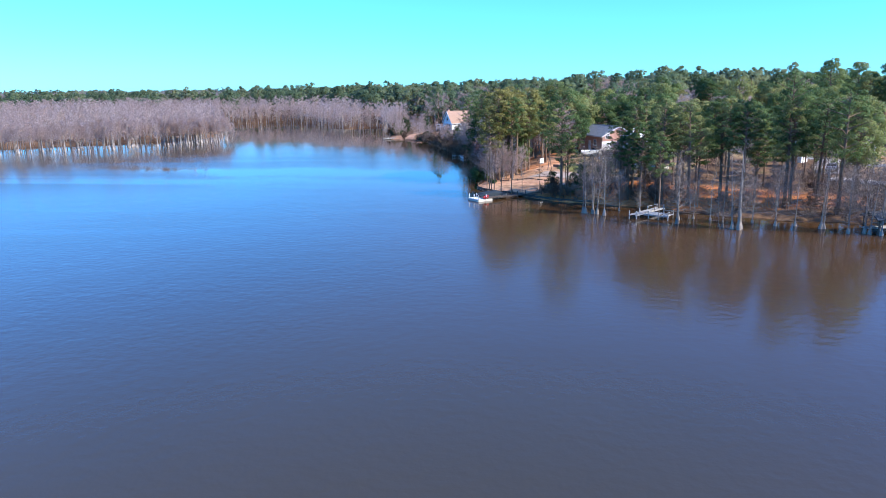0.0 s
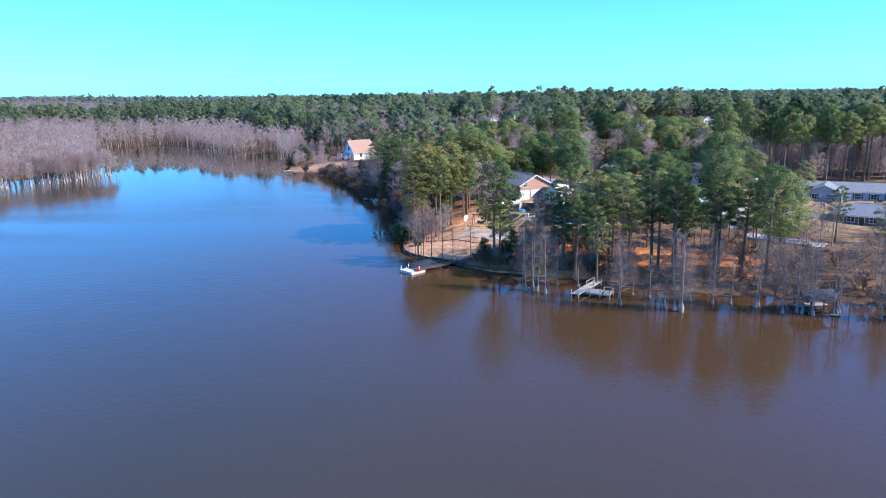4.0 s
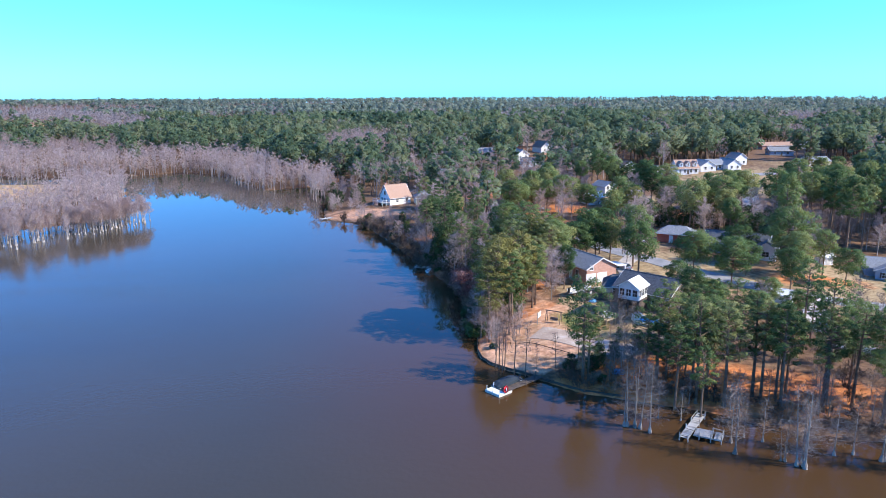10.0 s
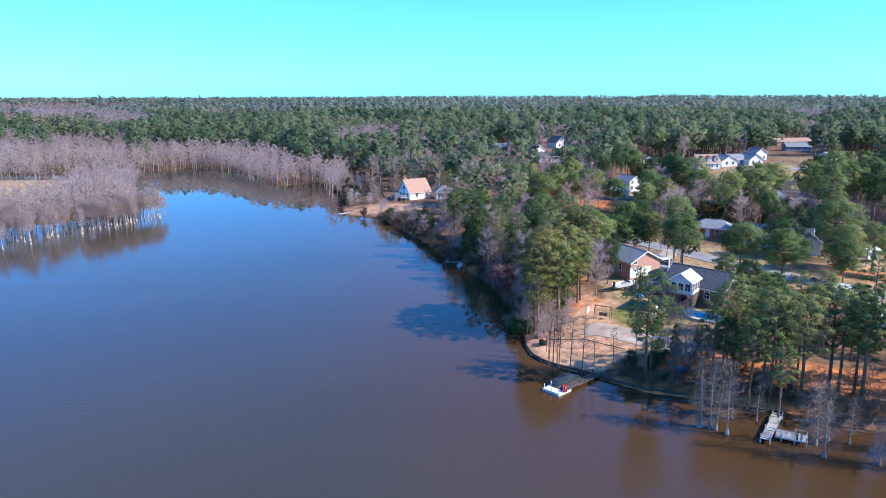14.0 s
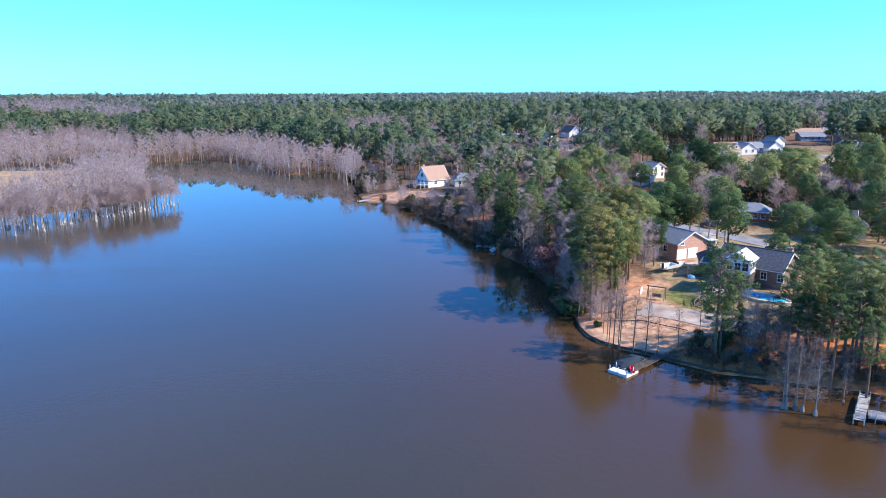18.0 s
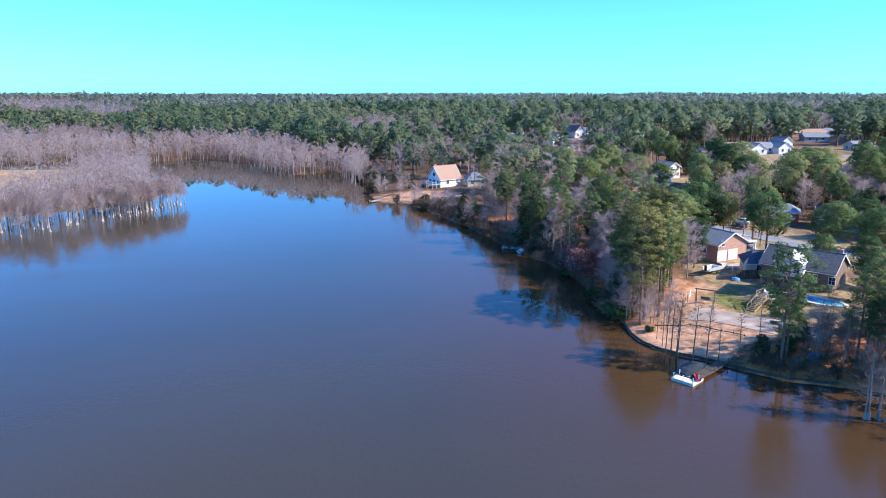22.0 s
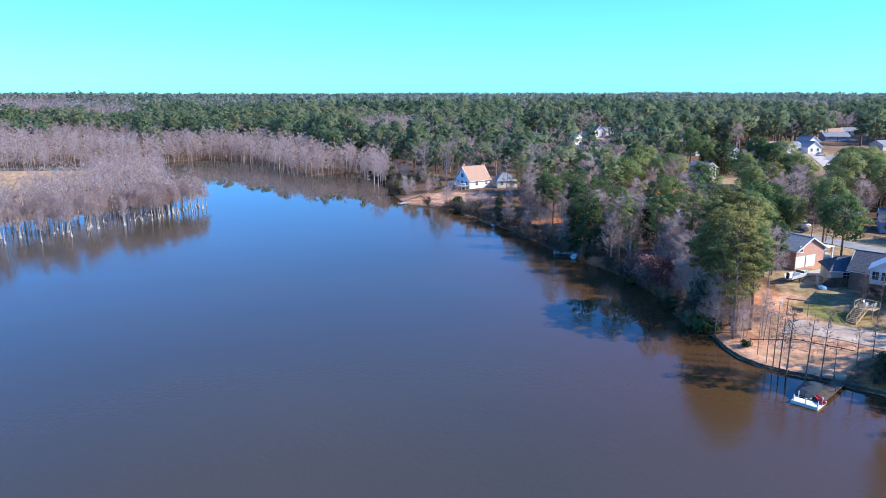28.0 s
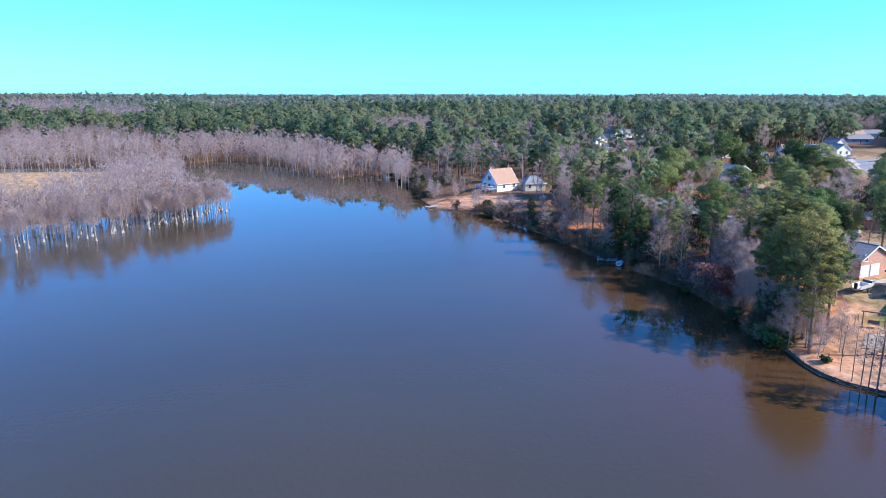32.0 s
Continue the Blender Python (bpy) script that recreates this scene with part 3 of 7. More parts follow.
def tufts(centres, radii, count, size, rng, up=0.35, slim=0.62, heart=None, ragged=0.35, dome=0.6):
    """Small leaf clusters facing outward on the skins of ellipsoids, shaded by the roundness of clump and crown."""
    vs, ns = [], []
    for c, r in zip(centres, radii):
        n = rng.normal(size=(count, 3))
        n[:, 2] += up
        n /= np.linalg.norm(n, axis=1)[:, None]
        p = np.asarray(c) + n * np.asarray(r) * rng.uniform(0.6, 1.08, (count, 1))
        nn = n + rng.normal(size=(count, 3)) * ragged
        nn /= np.linalg.norm(nn, axis=1)[:, None]
        u = np.cross(nn, rng.normal(size=(count, 3)))
        u /= np.linalg.norm(u, axis=1)[:, None] + 1e-9
        v = np.cross(nn, u)
        s = size * rng.uniform(0.6, 1.35, (count, 1))
        vs.append(np.stack([p + u * s * 1.25, p - u * s * 0.6 + v * s * slim, p - u * s * 0.5 - v * s * slim], 1).reshape(-1, 3))
        if heart is not None:
            o = p - heart
            nn = nn * 0.75 + o / (np.linalg.norm(o, axis=1)[:, None] + 1e-9) * dome + (0, 0, 0.1)
            nn /= np.linalg.norm(nn, axis=1)[:, None]
        ns.append(np.repeat(nn, 3, 0))
    vs = np.vstack(vs)
    return vs, np.arange(len(vs)).reshape(-1, 3), np.vstack(ns)


def pine(rng, h, r, clumps, count, size, low=0.45, limbs=True, sides=7, flat=0.55, lump=0.34, ragged=0.35, dome=0.6):
    """A tall pine: bent bare trunk, limbs, and a ragged crown of needle clumps. Returns wood and crown arrays."""
    bend = rng.uniform(-0.03, 0.03, 2) * h
    at = lambda f: np.array([bend[0] * f * f, bend[1] * f * f, h * f])  # noqa: E731
    wood = []
    r0 = 0.013 * h + 0.05
    cuts = [0, 0.04, 0.35, 0.7, 0.95] if limbs else [0, 0.9]
    rad = [r0 * 1.35, r0, r0 * 0.8, r0 * 0.5, r0 * 0.12] if limbs else [r0 * 1.3, r0 * 0.3]
    for a, b, ra, rb in zip(cuts, cuts[1:], rad, rad[1:]):
        wood.append(cone_tris(at(a), at(b), ra, rb, sides, rng))
    cs, rs = [], []
    for i in range(clumps):
        f = low + (1 - low) * ((i + rng.uniform(0, 1)) / clumps)
        g = (f - low) / (1 - low)
        reach = r * (math.sqrt(max(0.03, 1 - ((g - 0.4) / 0.62) ** 2)) if g > 0.4 else 0.55 + 0.45 * g / 0.4)
        a = i * 2.4 + rng.uniform(-0.5, 0.5)
        k = reach * math.sqrt(rng.uniform(0.12, 1.0)) * 0.95
        c = at(f) + np.array([math.cos(a) * k, math.sin(a) * k, rng.uniform(-0.2, 0.5)])
        q = r * lump * rng.uniform(0.76, 1.24)
        cs.append(c)
        rs.append((q, q, q * flat))
        if limbs:
            wood.append(cone_tris(at(max(0.1, f - 0.05)), c, 0.05 + 0.012 * k, 0.02, 4, rng))
    if limbs:
        for i in range(5):
            f, a = rng.uniform(min(0.05, low * 0.5), low), rng.uniform(0, 6.3)
            wood.append(cone_tris(at(f), at(f) + np.array([math.cos(a), math.sin(a), 0.1]) * rng.uniform(0.5, 1.5), 0.035, 0, 3, rng))
    return merge(wood), tufts(cs, rs, count, size, rng, heart=at(low + 0.3 * (1 - low)), ragged=ragged, dome=dome)


def bare(rng, h, spread, stems=1, limbs=16, subs=5, spray=20, thick=1.0, flare=0.0, first=0.3, rise=0.5, sides=6, long=0.7, wide=0.03):
    """A leafless tree. Returns wood (stems and limbs) and crown (fine branches, with sprays of twigs) arrays."""
    wood, fine, sprays = [], [], []
    for s in range(stems):
        hh = h * (1 if s == 0 else rng.uniform(0.7, 0.97))
        a0 = rng.uniform(0, 6.3)
        off = np.array([math.cos(a0), math.sin(a0), 0]) * (0 if stems == 1 else rng.uniform(0.35, 0.8) * min(1.0, h / 10))
        lean = rng.uniform(-0.05, 0.05, 2) * hh + off[:2] * 0.6
        at = lambda f: off + np.array([lean[0] * f, lean[1] * f, hh * f])  # noqa: E731,B023
        r0 = (0.009 * hh + 0.03) * thick
        cuts, rad = [0, 0.5, 0.8, 1.0], [r0, r0 * 0.7, r0 * 0.42, r0 * 0.1]
        if flare:
            cuts, rad = [0, 0.035, 0.1, 0.5, 0.8, 1.0], [r0 * (1 + flare), r0 * (1 + flare * 0.7), r0 * 1.1, r0 * 0.72, r0 * 0.42, r0 * 0.1]
        for a, b, ra, rb in zip(cuts, cuts[1:], rad, rad[1:]):
            lo = at(a) - (np.array([0, 0, 0.5]) if a == 0 else 0)
            wood.append(cone_tris(lo, at(b), ra, rb, sides, rng))
        count = max(4, limbs // stems)
        for i in range(count):
            f = first + (0.98 - first) * (i + rng.uniform(0, 1)) / count
            a = i * 2.4 + rng.uniform(-0.6, 0.6)
            ln = spread * rng.uniform(0.6, 1.1) * (1.15 - 0.75 * (f - first) / (1 - first))
            dirv = np.array([math.cos(a), math.sin(a), rise * rng.uniform(0.4, 1.3)])
            p0, p1 = at(f), at(f) + dirv * ln
            wood.append(cone_tris(p0, p1, r0 * 0.3 * (1.2 - f), 0.012 * thick, 3, rng))
            for j in range(subs):
                g = 0.25 + 0.75 * (j + rng.uniform(0, 1)) / subs
                q0 = p0 + (p1 - p0) * g
                q1 = q0 + (dirv * 0.5 + rng.normal(size=3) * 0.55 + (0, 0, 0.2)) * ln * 0.42
                fine.append(cone_tris(q0, q1, 0.02 * thick, 0, 3, rng))
            g = rng.uniform(0.2, 1.1, (spray, 1))
            e0 = p0 + (p1 - p0) * g + rng.normal(size=(spray, 3)) * ln * 0.14
            w = rng.normal(size=(spray, 3)) * 0.6 + dirv * 0.5 + (0, 0, 0.25)
            w /= np.linalg.norm(w, axis=1)[:, None]
            e1 = e0 + w * long * rng.uniform(0.5, 1.3, (spray, 1))
            u = np.cross(w, rng.normal(size=(spray, 3)))
            u /= np.linalg.norm(u, axis=1)[:, None] + 1e-9
            sprays.append(np.stack([e0 - u * wide, e0 + u * wide, e1], 1).reshape(-1, 3))
    sp = np.vstack(sprays)
    fine.append((sp, np.arange(len(sp)).reshape(-1, 3)))
    return merge(wood), merge(fine)


def bush(rng, r, h, clumps, count, size):
    cs, rs, wood = [], [], []
    for i in range(clumps):
        a, k, f = i * 2.4, r * math.sqrt(rng.uniform(0, 0.6)), rng.uniform(0.25, 0.85)
        c = np.array([math.cos(a) * k, math.sin(a) * k, h * f])
        q = r * rng.uniform(0.35, 0.5)
        cs.append(c)
        rs.append((q, q, min(q, h * 0.35)))
        wood.append(cone_tris((c[0] * 0.2, c[1] * 0.2, -0.1), c, 0.05, 0.015, 4, rng))
    return merge(wood), tufts(cs, rs, count, size, rng, 0.5, heart=np.array([0, 0, h * 0.3]))


class Kind:
    """A kind of tree with several variants, each laid down as a thing with a trunk and a crown, or joined into far woods."""

    def __init__(self, name, builds, wood_mat, crown_mat, label, category, group, crown="crown", single=False):
        self.name, self.label, self.category, self.group, self.single = name, label, category, group, single
        if single:
            self.meshes = [(mesh_from(name, *merge([w[:2], c[:2]]), crown_mat),) for w, c in builds]
            return
        self.meshes = [(mesh_from("trunk", *w, wood_mat), mesh_from(crown, c[0], c[1], crown_mat, normals=c[2] if len(c) > 2 else None)) for w, c in builds]
        self.crown = crown

    def plant(self, x, y, scale=1.0, z=None, variant=None, turn=None, label=""):
        k = int(RNG.integers(len(self.meshes))) if variant is None else variant
        base = new(self.name, self.meshes[k][0]) if self.single else new(self.name)
        base.matrix_world = pose(x, y, (g1(x, y) if z is None else z) - 0.05, 0, 0, RNG.uniform(0, 360) if turn is None else turn) @ \
            Matrix.Diagonal((scale * RNG.uniform(0.92, 1.08), scale * RNG.uniform(0.92, 1.08), scale, 1))
        tagged(base, label or self.label, self.category, self.group)
        if self.single:
            return base
        for nm, me in zip(("trunk", self.crown), self.meshes[k]):
            ob = new(nm, me)
            ob.parent = base
        return base


def r_(k):
    return np.random.default_rng(k)


PINE = Kind("pine_tree", [pine(r_(10 + k), h, r, 40, 92, 0.155, lo, lump=0.22, flat=0.48) for k, (h, r, lo) in enumerate([(18, 4.0, .42), (17, 3.5, .5), (19, 4.3, .46), (16, 3.8, .38), (18, 3.4, .54)])],
            M_BARK, M_PINE, "tall loblolly pine with a bare trunk and ragged green crown", "pine tree", "lakeside pines")
LUSH = Kind("pine_tree", [pine(r_(30 + k), 16, 4.6, 58, 150, 0.18, lo, flat=0.62, lump=0.29) for k, lo in enumerate([.42, .48, .4])],
            M_BARK, M_PINE, "broad dense pine with a rounded green crown", "pine tree", "lakeside pines")
WIDE = Kind("pine_tree", [pine(r_(48), 17.5, 4.9, 50, 100, 0.16, .44, lump=0.2, flat=0.5)],
            M_BARK, M_PINE, "tall pine with wide ragged limbs standing at the wall", "pine tree", "lakeside pines")
SPREAD = Kind("pine_tree", [pine(r_(45 + k), 11.5, 5.5, 60, 130, 0.19, lo, flat=0.55, lump=0.25) for k, lo in enumerate([.45, .36, .4])],
              M_BARK, M_PINE, "wide-crowned pine standing between the houses", "pine tree", "lakeside pines")
UMBRELLA = Kind("pine_tree", [pine(r_(40 + k), 16, 5.6, 46, 130, 0.2, lo, flat=0.42, lump=0.26) for k, lo in enumerate([.55, .5])],
                M_BARK, M_PINE, "spreading flat-topped pine with a dense green crown", "pine tree", "lakeside pines")
MIDPINE = Kind("pine_tree", [pine(r_(50 + k), h, r, 38, 80, 0.28, lo, sides=5, flat=0.66, lump=0.29) for k, (h, r, lo) in enumerate([(16, 5.2, .45), (15, 4.6, .5), (17, 5.4, .5), (13, 5.0, .36), (16, 4.1, .55)])],
               M_BARK, M_PINE, "green pine among the houses and woods behind the shore", "pine tree", "inland pines")
TALL = Kind("tall_pine", [pine(r_(60 + k), 26, 4.9, 38, 80, 0.3, lo, sides=6, flat=0.6, lump=0.28) for k, lo in enumerate([.58, .52, .62])], M_BARK, M_PINE,
            "very tall pine with a long bare trunk", "pine tree", "tall pines")
OLIVE = Kind("evergreen_oak", [pine(r_(70 + k), 16.5, 4.6, 44, 120, 0.18, .52, flat=0.46, lump=0.23) for k in range(2)], M_BARK, M_OLIVE,
             "broad olive-green evergreen tree on the bank", "tree", "bank trees")
LEAN = Kind("olive_crowned_pine", [pine(r_(75 + k), h, 4.3, 34, 84, 0.17, lo, flat=0.45, lump=0.24) for k, (h, lo) in enumerate([(18, .5), (16.5, .42), (19, .55)])], M_BARK, M_OLIVE,
            "tall thin pine with an airy olive crown", "pine tree", "bank trees")
EVER = Kind("evergreen_tree", [pine(r_(80 + k), 9, 3.2, 30, 110, 0.2, .08, flat=0.9) for k in range(2)], M_BARK, M_EVER,
            "dark dense evergreen tree on the shaded bank", "tree", "bank trees")
CYP = Kind("cypress_tree", [bare(r_(90 + k), 11.0, 2.7, st, 54, 5, 22, 0.8, 2.8, 0.16, 0.2, 7, 0.6, 0.017) for k, st in enumerate([1, 3, 2, 1])], M_GREYBARK, M_TWIG,
           "bare grey cypress with a flared base standing in shallow water", "cypress tree", "shore cypresses")
THIN = Kind("bare_sapling", [bare(r_(100 + k), 9.5, 1.2, 1, 24, 4, 20, 0.85, 0, 0.4, 0.5, 6, 0.5, 0.015) for k in range(3)], M_BARK, M_TWIG,
            "thin leafless tree on the sandy lawn", "bare tree", "lawn trees")
BARE = Kind("bare_tree", [bare(r_(110 + k), 10.5, 3.3, 1, 30, 7, 30, 1.1, 0, 0.2, 0.75, 6, 0.8, 0.026) for k in range(3)], M_GREYBARK, M_TWIG,
            "leafless grey hardwood with a broad twiggy crown", "bare tree", "bare hardwoods")
PENCYP = Kind("cypress_tree", [bare(r_(120 + k), 10, 2.5, st, 24, 2, 64, 1.0, 2.6, 0.4, 0.5, 6, 0.8, 0.03) for k, st in enumerate([1, 2, 1])], M_PALEBARK, M_FARTWIG,
              "bare mauve-grey cypress with a pale flared base in the lake", "cypress tree", "peninsula cypresses")
MAUVE = Kind("bare_tree", [bare(r_(160 + k), 10.5, 3.4, st, 30, 4, 66, 1.1, 0, 0.18, 0.7, 5, 0.85, 0.026) for k, st in enumerate((1, 2, 1))], M_GREYBARK, M_FARTWIG,
             "leafless mauve-grey hardwood leaning over the bank", "bare tree", "bank trees")
BRUSH = Kind("brush", [bare(r_(150 + k), 2.6, 1.4, 3, 15, 3, 30, 0.8, 0, 0.08, 0.75, 4, 0.6, 0.028) for k in range(3)], M_BARK, M_BRUSH,
             "tangled leafless brush on the muddy bank", "brush", "bank brush", single=True)
SHRUB = Kind("shrub", [bush(r_(130 + k), 1.5, 1.9, 12, 50, 0.22) for k in range(2)], M_BARK, M_EVER, "low dark evergreen shrub", "shrub", "shrubs", "leaves")
RUST = Kind("rust_leaved_tree", [bush(r_(140), 3.4, 6.5, 24, 70, 0.24)], M_GREYBARK, M_RUST, "reddish budding tree leaning over the bank", "tree", "bank trees", "leaves")

BLOCKED = [((108, 790), 16), ((131, 786), 14), ((222, 674), 14), ((428, 810), 24), ((289, 493), 14), ((220, 366), 12), ((121, 744), 12), ((124, 577), 12), ((44, 421), 11), ((134, 331), 11), ((112, 352), 9), ((262, 486), 18), ((240, 440), 13), ((228, 425), 16), ((119, 334), 9), ((176, 365), 9),
           ((40, 152), 9), ((51, 130), 11), ((44, 138), 6), ((44.9, 120.2), 7), ((88, 176), 11), ((77, 190), 9), ((126, 158), 15), ((108.8, 169), 4), ((77, 131.5), 5),
           ((-7, 278), 9), ((5, 277), 5), ((78, 272), 8), ((69, 256), 6), ((80, 415), 9), ((62, 390), 8), ((66, 372), 8), ((167, 347), 12), ((146, 350), 10),
           ((152, 334), 9), ((109.5, 124.5), 10), ((33, 217), 8), ((112, 312), 9), ((66, 70), 4), ((8, 148), 6), ((4, 270), 10), ((12, 272), 8), ((20, 272), 9), ((28, 270), 7)]
OPEN_SIDES = [(108, 790, 150, 14), (131, 786, 150, 10), (222, 674, 130, 8), (428, 810, 160, 18), (289, 493, 90, 9), (220, 366, 70, 9), (121, 744, 120, 7), (124, 577, 90, 7), (44, 421, 60, 6), (134, 331, 90, 9), (112, 352, 70, 6), (262, 486, 110, 14), (240, 440, 90, 10), (119, 334, 80, 7), (176, 365, 60, 6),
              (-7, 278, 40, 8), (5, 277, 16, 5), (78, 272, 75, 6), (69, 256, 40, 5), (80, 415, 95, 6), (62, 390, 75, 5), (66, 372, 60, 5), (148, 350, 90, 9), (152, 334, 80, 9),
              (167, 347, 90, 10), (180, 362, 80, 6), (93, 170, 42, 8), (86, 178, 30, 7), (77, 190, 30, 6), (33, 217, 22, 6), (112, 312, 60, 7), (228, 425, 80, 10), (212, 390, 70, 8),
              (126, 158, 28, 12), (109.5, 124.5, 22, 8), (98, 440, 60, 5), (122, 470, 40, 5)]
LINES = [(np.array([(40, 228), (50, 196), (56, 177), (63, 163), (71, 151), (80, 140), (94, 132.5), (118, 124), (150, 112), (190, 95)], float), 5.5),
         (np.array([(120, 230), (134, 262), (146, 290), (158, 318), (190, 326), (240, 332)], float), 7.0), (np.array([(86, 136), (77, 114)], float), 4.0)]


def free(x, y, margin=0.0):
    """Where a tree may stand: on land, off the roads, houses and lawns."""
    ok = shore(x, y) > 0.8
    for (cx, cy), r in BLOCKED:
        ok &= np.hypot(x - cx, y - cy) > r + margin
    for line, w in LINES:
        for a, b in zip(line, line[1:]):
            ab = b - a
            k = np.clip(((x - a[0]) * ab[0] + (y - a[1]) * ab[1]) / (ab @ ab), 0, 1)
            ok &= np.hypot(x - a[0] - k * ab[0], y - a[1] - k * ab[1]) > w
    for hx, hy, ln, w in OPEN_SIDES:
        u = np.array([-18.0 - hx, 0.0 - hy])
        u /= np.hypot(*u)
        k = (x - hx) * u[0] + (y - hy) * u[1]
        ok &= ~((k > 0) & (k < ln) & (np.abs((x - hx) * u[1] - (y - hy) * u[0]) < w))
    return ok & ~within(x, y, POINT_LAWN) & ~within(x, y, YARD)


def scatter(x0, x1, y0, y1, gap, rng, jitter=0.45):
    nx, ny = max(1, int((x1 - x0) / gap)), max(1, int((y1 - y0) / gap))
    i, j = np.meshgrid(np.arange(nx), np.arange(ny))
    x = x0 + (i.ravel() + 0.5 + 0.5 * (j.ravel() % 2) + rng.uniform(-jitter, jitter, i.size)) * gap
    y = y0 + (j.ravel() + 0.5 + rng.uniform(-jitter, jitter, i.size)) * gap
    return x, y


# pines of the point and of the shore beside it
for x, y, s, v in [(27.3, 99.6, 0.72, 3), (24.9, 137, 0.7, 1), (38, 89.3, 0.76, 4), (42.2, 93.5, .84, 2), (44.5, 93.3, 0.86, 4),
                   (50.9, 91.2, .92, 0), (51.6, 90.0, 0.88, 4), (54, 90.1, 0.9, 1), (60.2, 87.2, .86, 2), (54, 102.2, .62, 2), (61, 101.8, .62, 0),
                   (50, 103.5, .6, 4), (41.6, 90.2, .9, 0), (45.4, 88.9, .86, 2), (53.2, 87.2, .88, 4), (58.8, 85.4, .88, 1), (63.8, 86.4, .84, 2), (40.3, 85.2, 0.7, 4), (46.5, 98, .78, 0),
                   (57.5, 95, .76, 3), (48.3, 106, .64, 2), (39.5, 97.2, .7, 3), (43.2, 98.6, .66, 1), (48.6, 95.6, .76, 3), (37, 94.5, .66, 1),
                   (56.4, 91.6, .8, 3), (40.6, 100, .86, 0), (43, 102.4, .74, 3), (38.2, 98.2, .84, 4), (36, 97, .7, 2), (45.6, 101.4, .72, 1), (48.6, 111, .62, 1), (52.2, 110.4, .64, 4), (57, 110.6, .62, 2)]:
    PINE.plant(x, y, s, variant=v)
for x, y, s, v in [(64.3, 148, .98, 0), (71, 142.5, .95, 1), (95, 163, 1.25, 2), (90, 151, .95, 1), (50, 176.4, 1.05, 0), (82, 163, .85, 2), (40, 164, .95, 2), (84, 141, .8, 1), (34, 160, 1.05, 1)]:
    SPREAD.plant(x, y, s, variant=v)
for x, y, s, v in [(36, 238, 1.1, 0), (53, 263, 1.15, 1), (56, 249, 1.05, 2), (44, 246, 1.0, 2), (25, 252, 1.0, 0), (86, 250, 1.2, 0), (91, 233, 1.15, 1), (120, 241, 1.25, 2), (62, 238, .9, 0)]:
    SPREAD.plant(x, y, s, variant=v)
# taller trees of the north bank
for x, y, s in [(15, 151, 1.0), (12.5, 163, 1.1), (9.5, 177, 1.05), (5, 190, 1.0), (1.5, 203, 1.0), (17, 143, .95)]:
    BARE.plant(x, y, s)
for x, y, s, v in [(15.5, 157, .9, 4), (12.0, 169, .95, 1), (8, 182, .92, 2), (3.5, 196, .86, 4)]:
    PINE.plant(x, y, s, variant=v)
WIDE.plant(26.2, 98.8, 1.0, turn=40)
for x, y, s in [(68.5, 84.5, 0.95)]:
    LUSH.plant(x, y, s)
for x, y, s in [(52.2, 119.6, .68), (55.5, 118.4, .55)]:
    LUSH.plant(x, y, s)
for x, y, s, v in [(60, 126, .52, 0), (66, 121, .5, 1), (72, 128, .55, 2), (57, 139, .6, 1), (79, 152, .7, 0), (100, 146, .75, 2), (75, 122, .5, 1)]:
    SPREAD.plant(x, y, s, variant=v)
for x, y, s in [(53, 107.5, .46), (65, 105, .45)]:
    UMBRELLA.plant(x, y, s)
for x, y, s in [(34, 97, .75), (46.5, 87, .6), (57, 83.5, .6), (66, 80, .65), (71, 79, .7), (75, 76, .7), (64.5, 88.5, .7), (80, 73, .75), (31.5, 99.5, .6), (69, 76, .65)]:
    BARE.plant(x, y, s)
for x, y, s in [(36, 99, .5), (39, 104.5, .45), (37.5, 101.5, .5), (34.6, 104, .65), (41.5, 102, .5), (33.2, 100.8, .7), (40.5, 98.5, .55)]:
    BARE.plant(x, y, s)
for x, y, s, v in [(59, 86, 1.05, 2), (64.5, 80.5, 1.0, 0)]:
    PINE.plant(x, y, s, variant=v)
for x, y, s in [(31, 150.5, .9), (33, 143.5, .6), (27, 152, .85)]:
    LUSH.plant(x, y, s)
for x, y, s in [(24.8, 101.5, .42), (30.2, 103.6, .45), (28.4, 101.6, .36), (36, 111.6, .3), (38.5, 108.4, .26), (41, 106.4, .3), (43.6, 105, .32), (33.4, 105.6, .34)]:
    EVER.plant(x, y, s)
rng = r_(22)
x, y = scatter(30, 78, 74, 98, 2.7, rng)
d = shore(x, y)
keep = (d > 0.2) & (d < 7) & (rng.uniform(size=x.size) < 0.62)
for px, py in zip(x[keep], y[keep]):
    (BARE if rng.uniform() < 0.45 else BRUSH).plant(px, py, rng.uniform(0.35, 0.6) if rng.uniform() < 0.7 else rng.uniform(0.6, 0.8))
for px, py, k in [(39.5, 122.5, .55), (41, 119.5, .45), (38.2, 125, .5), (37, 114, .5), (46, 112.5, .5), (42.5, 113.5, .45)]:
    BARE.plant(px, py, k)
rng = r_(21)
x, y = scatter(38, 74, 82, 106, 4.6, rng)
keep = (shore(x, y) > 1.5) & ~within(x, y, YARD) & (rng.uniform(size=x.size) < 0.55)
for px, py in zip(x[keep], y[keep]):
    (BARE if rng.uniform() < 0.75 else THIN).plant(px, py, rng.uniform(0.35, 0.6))
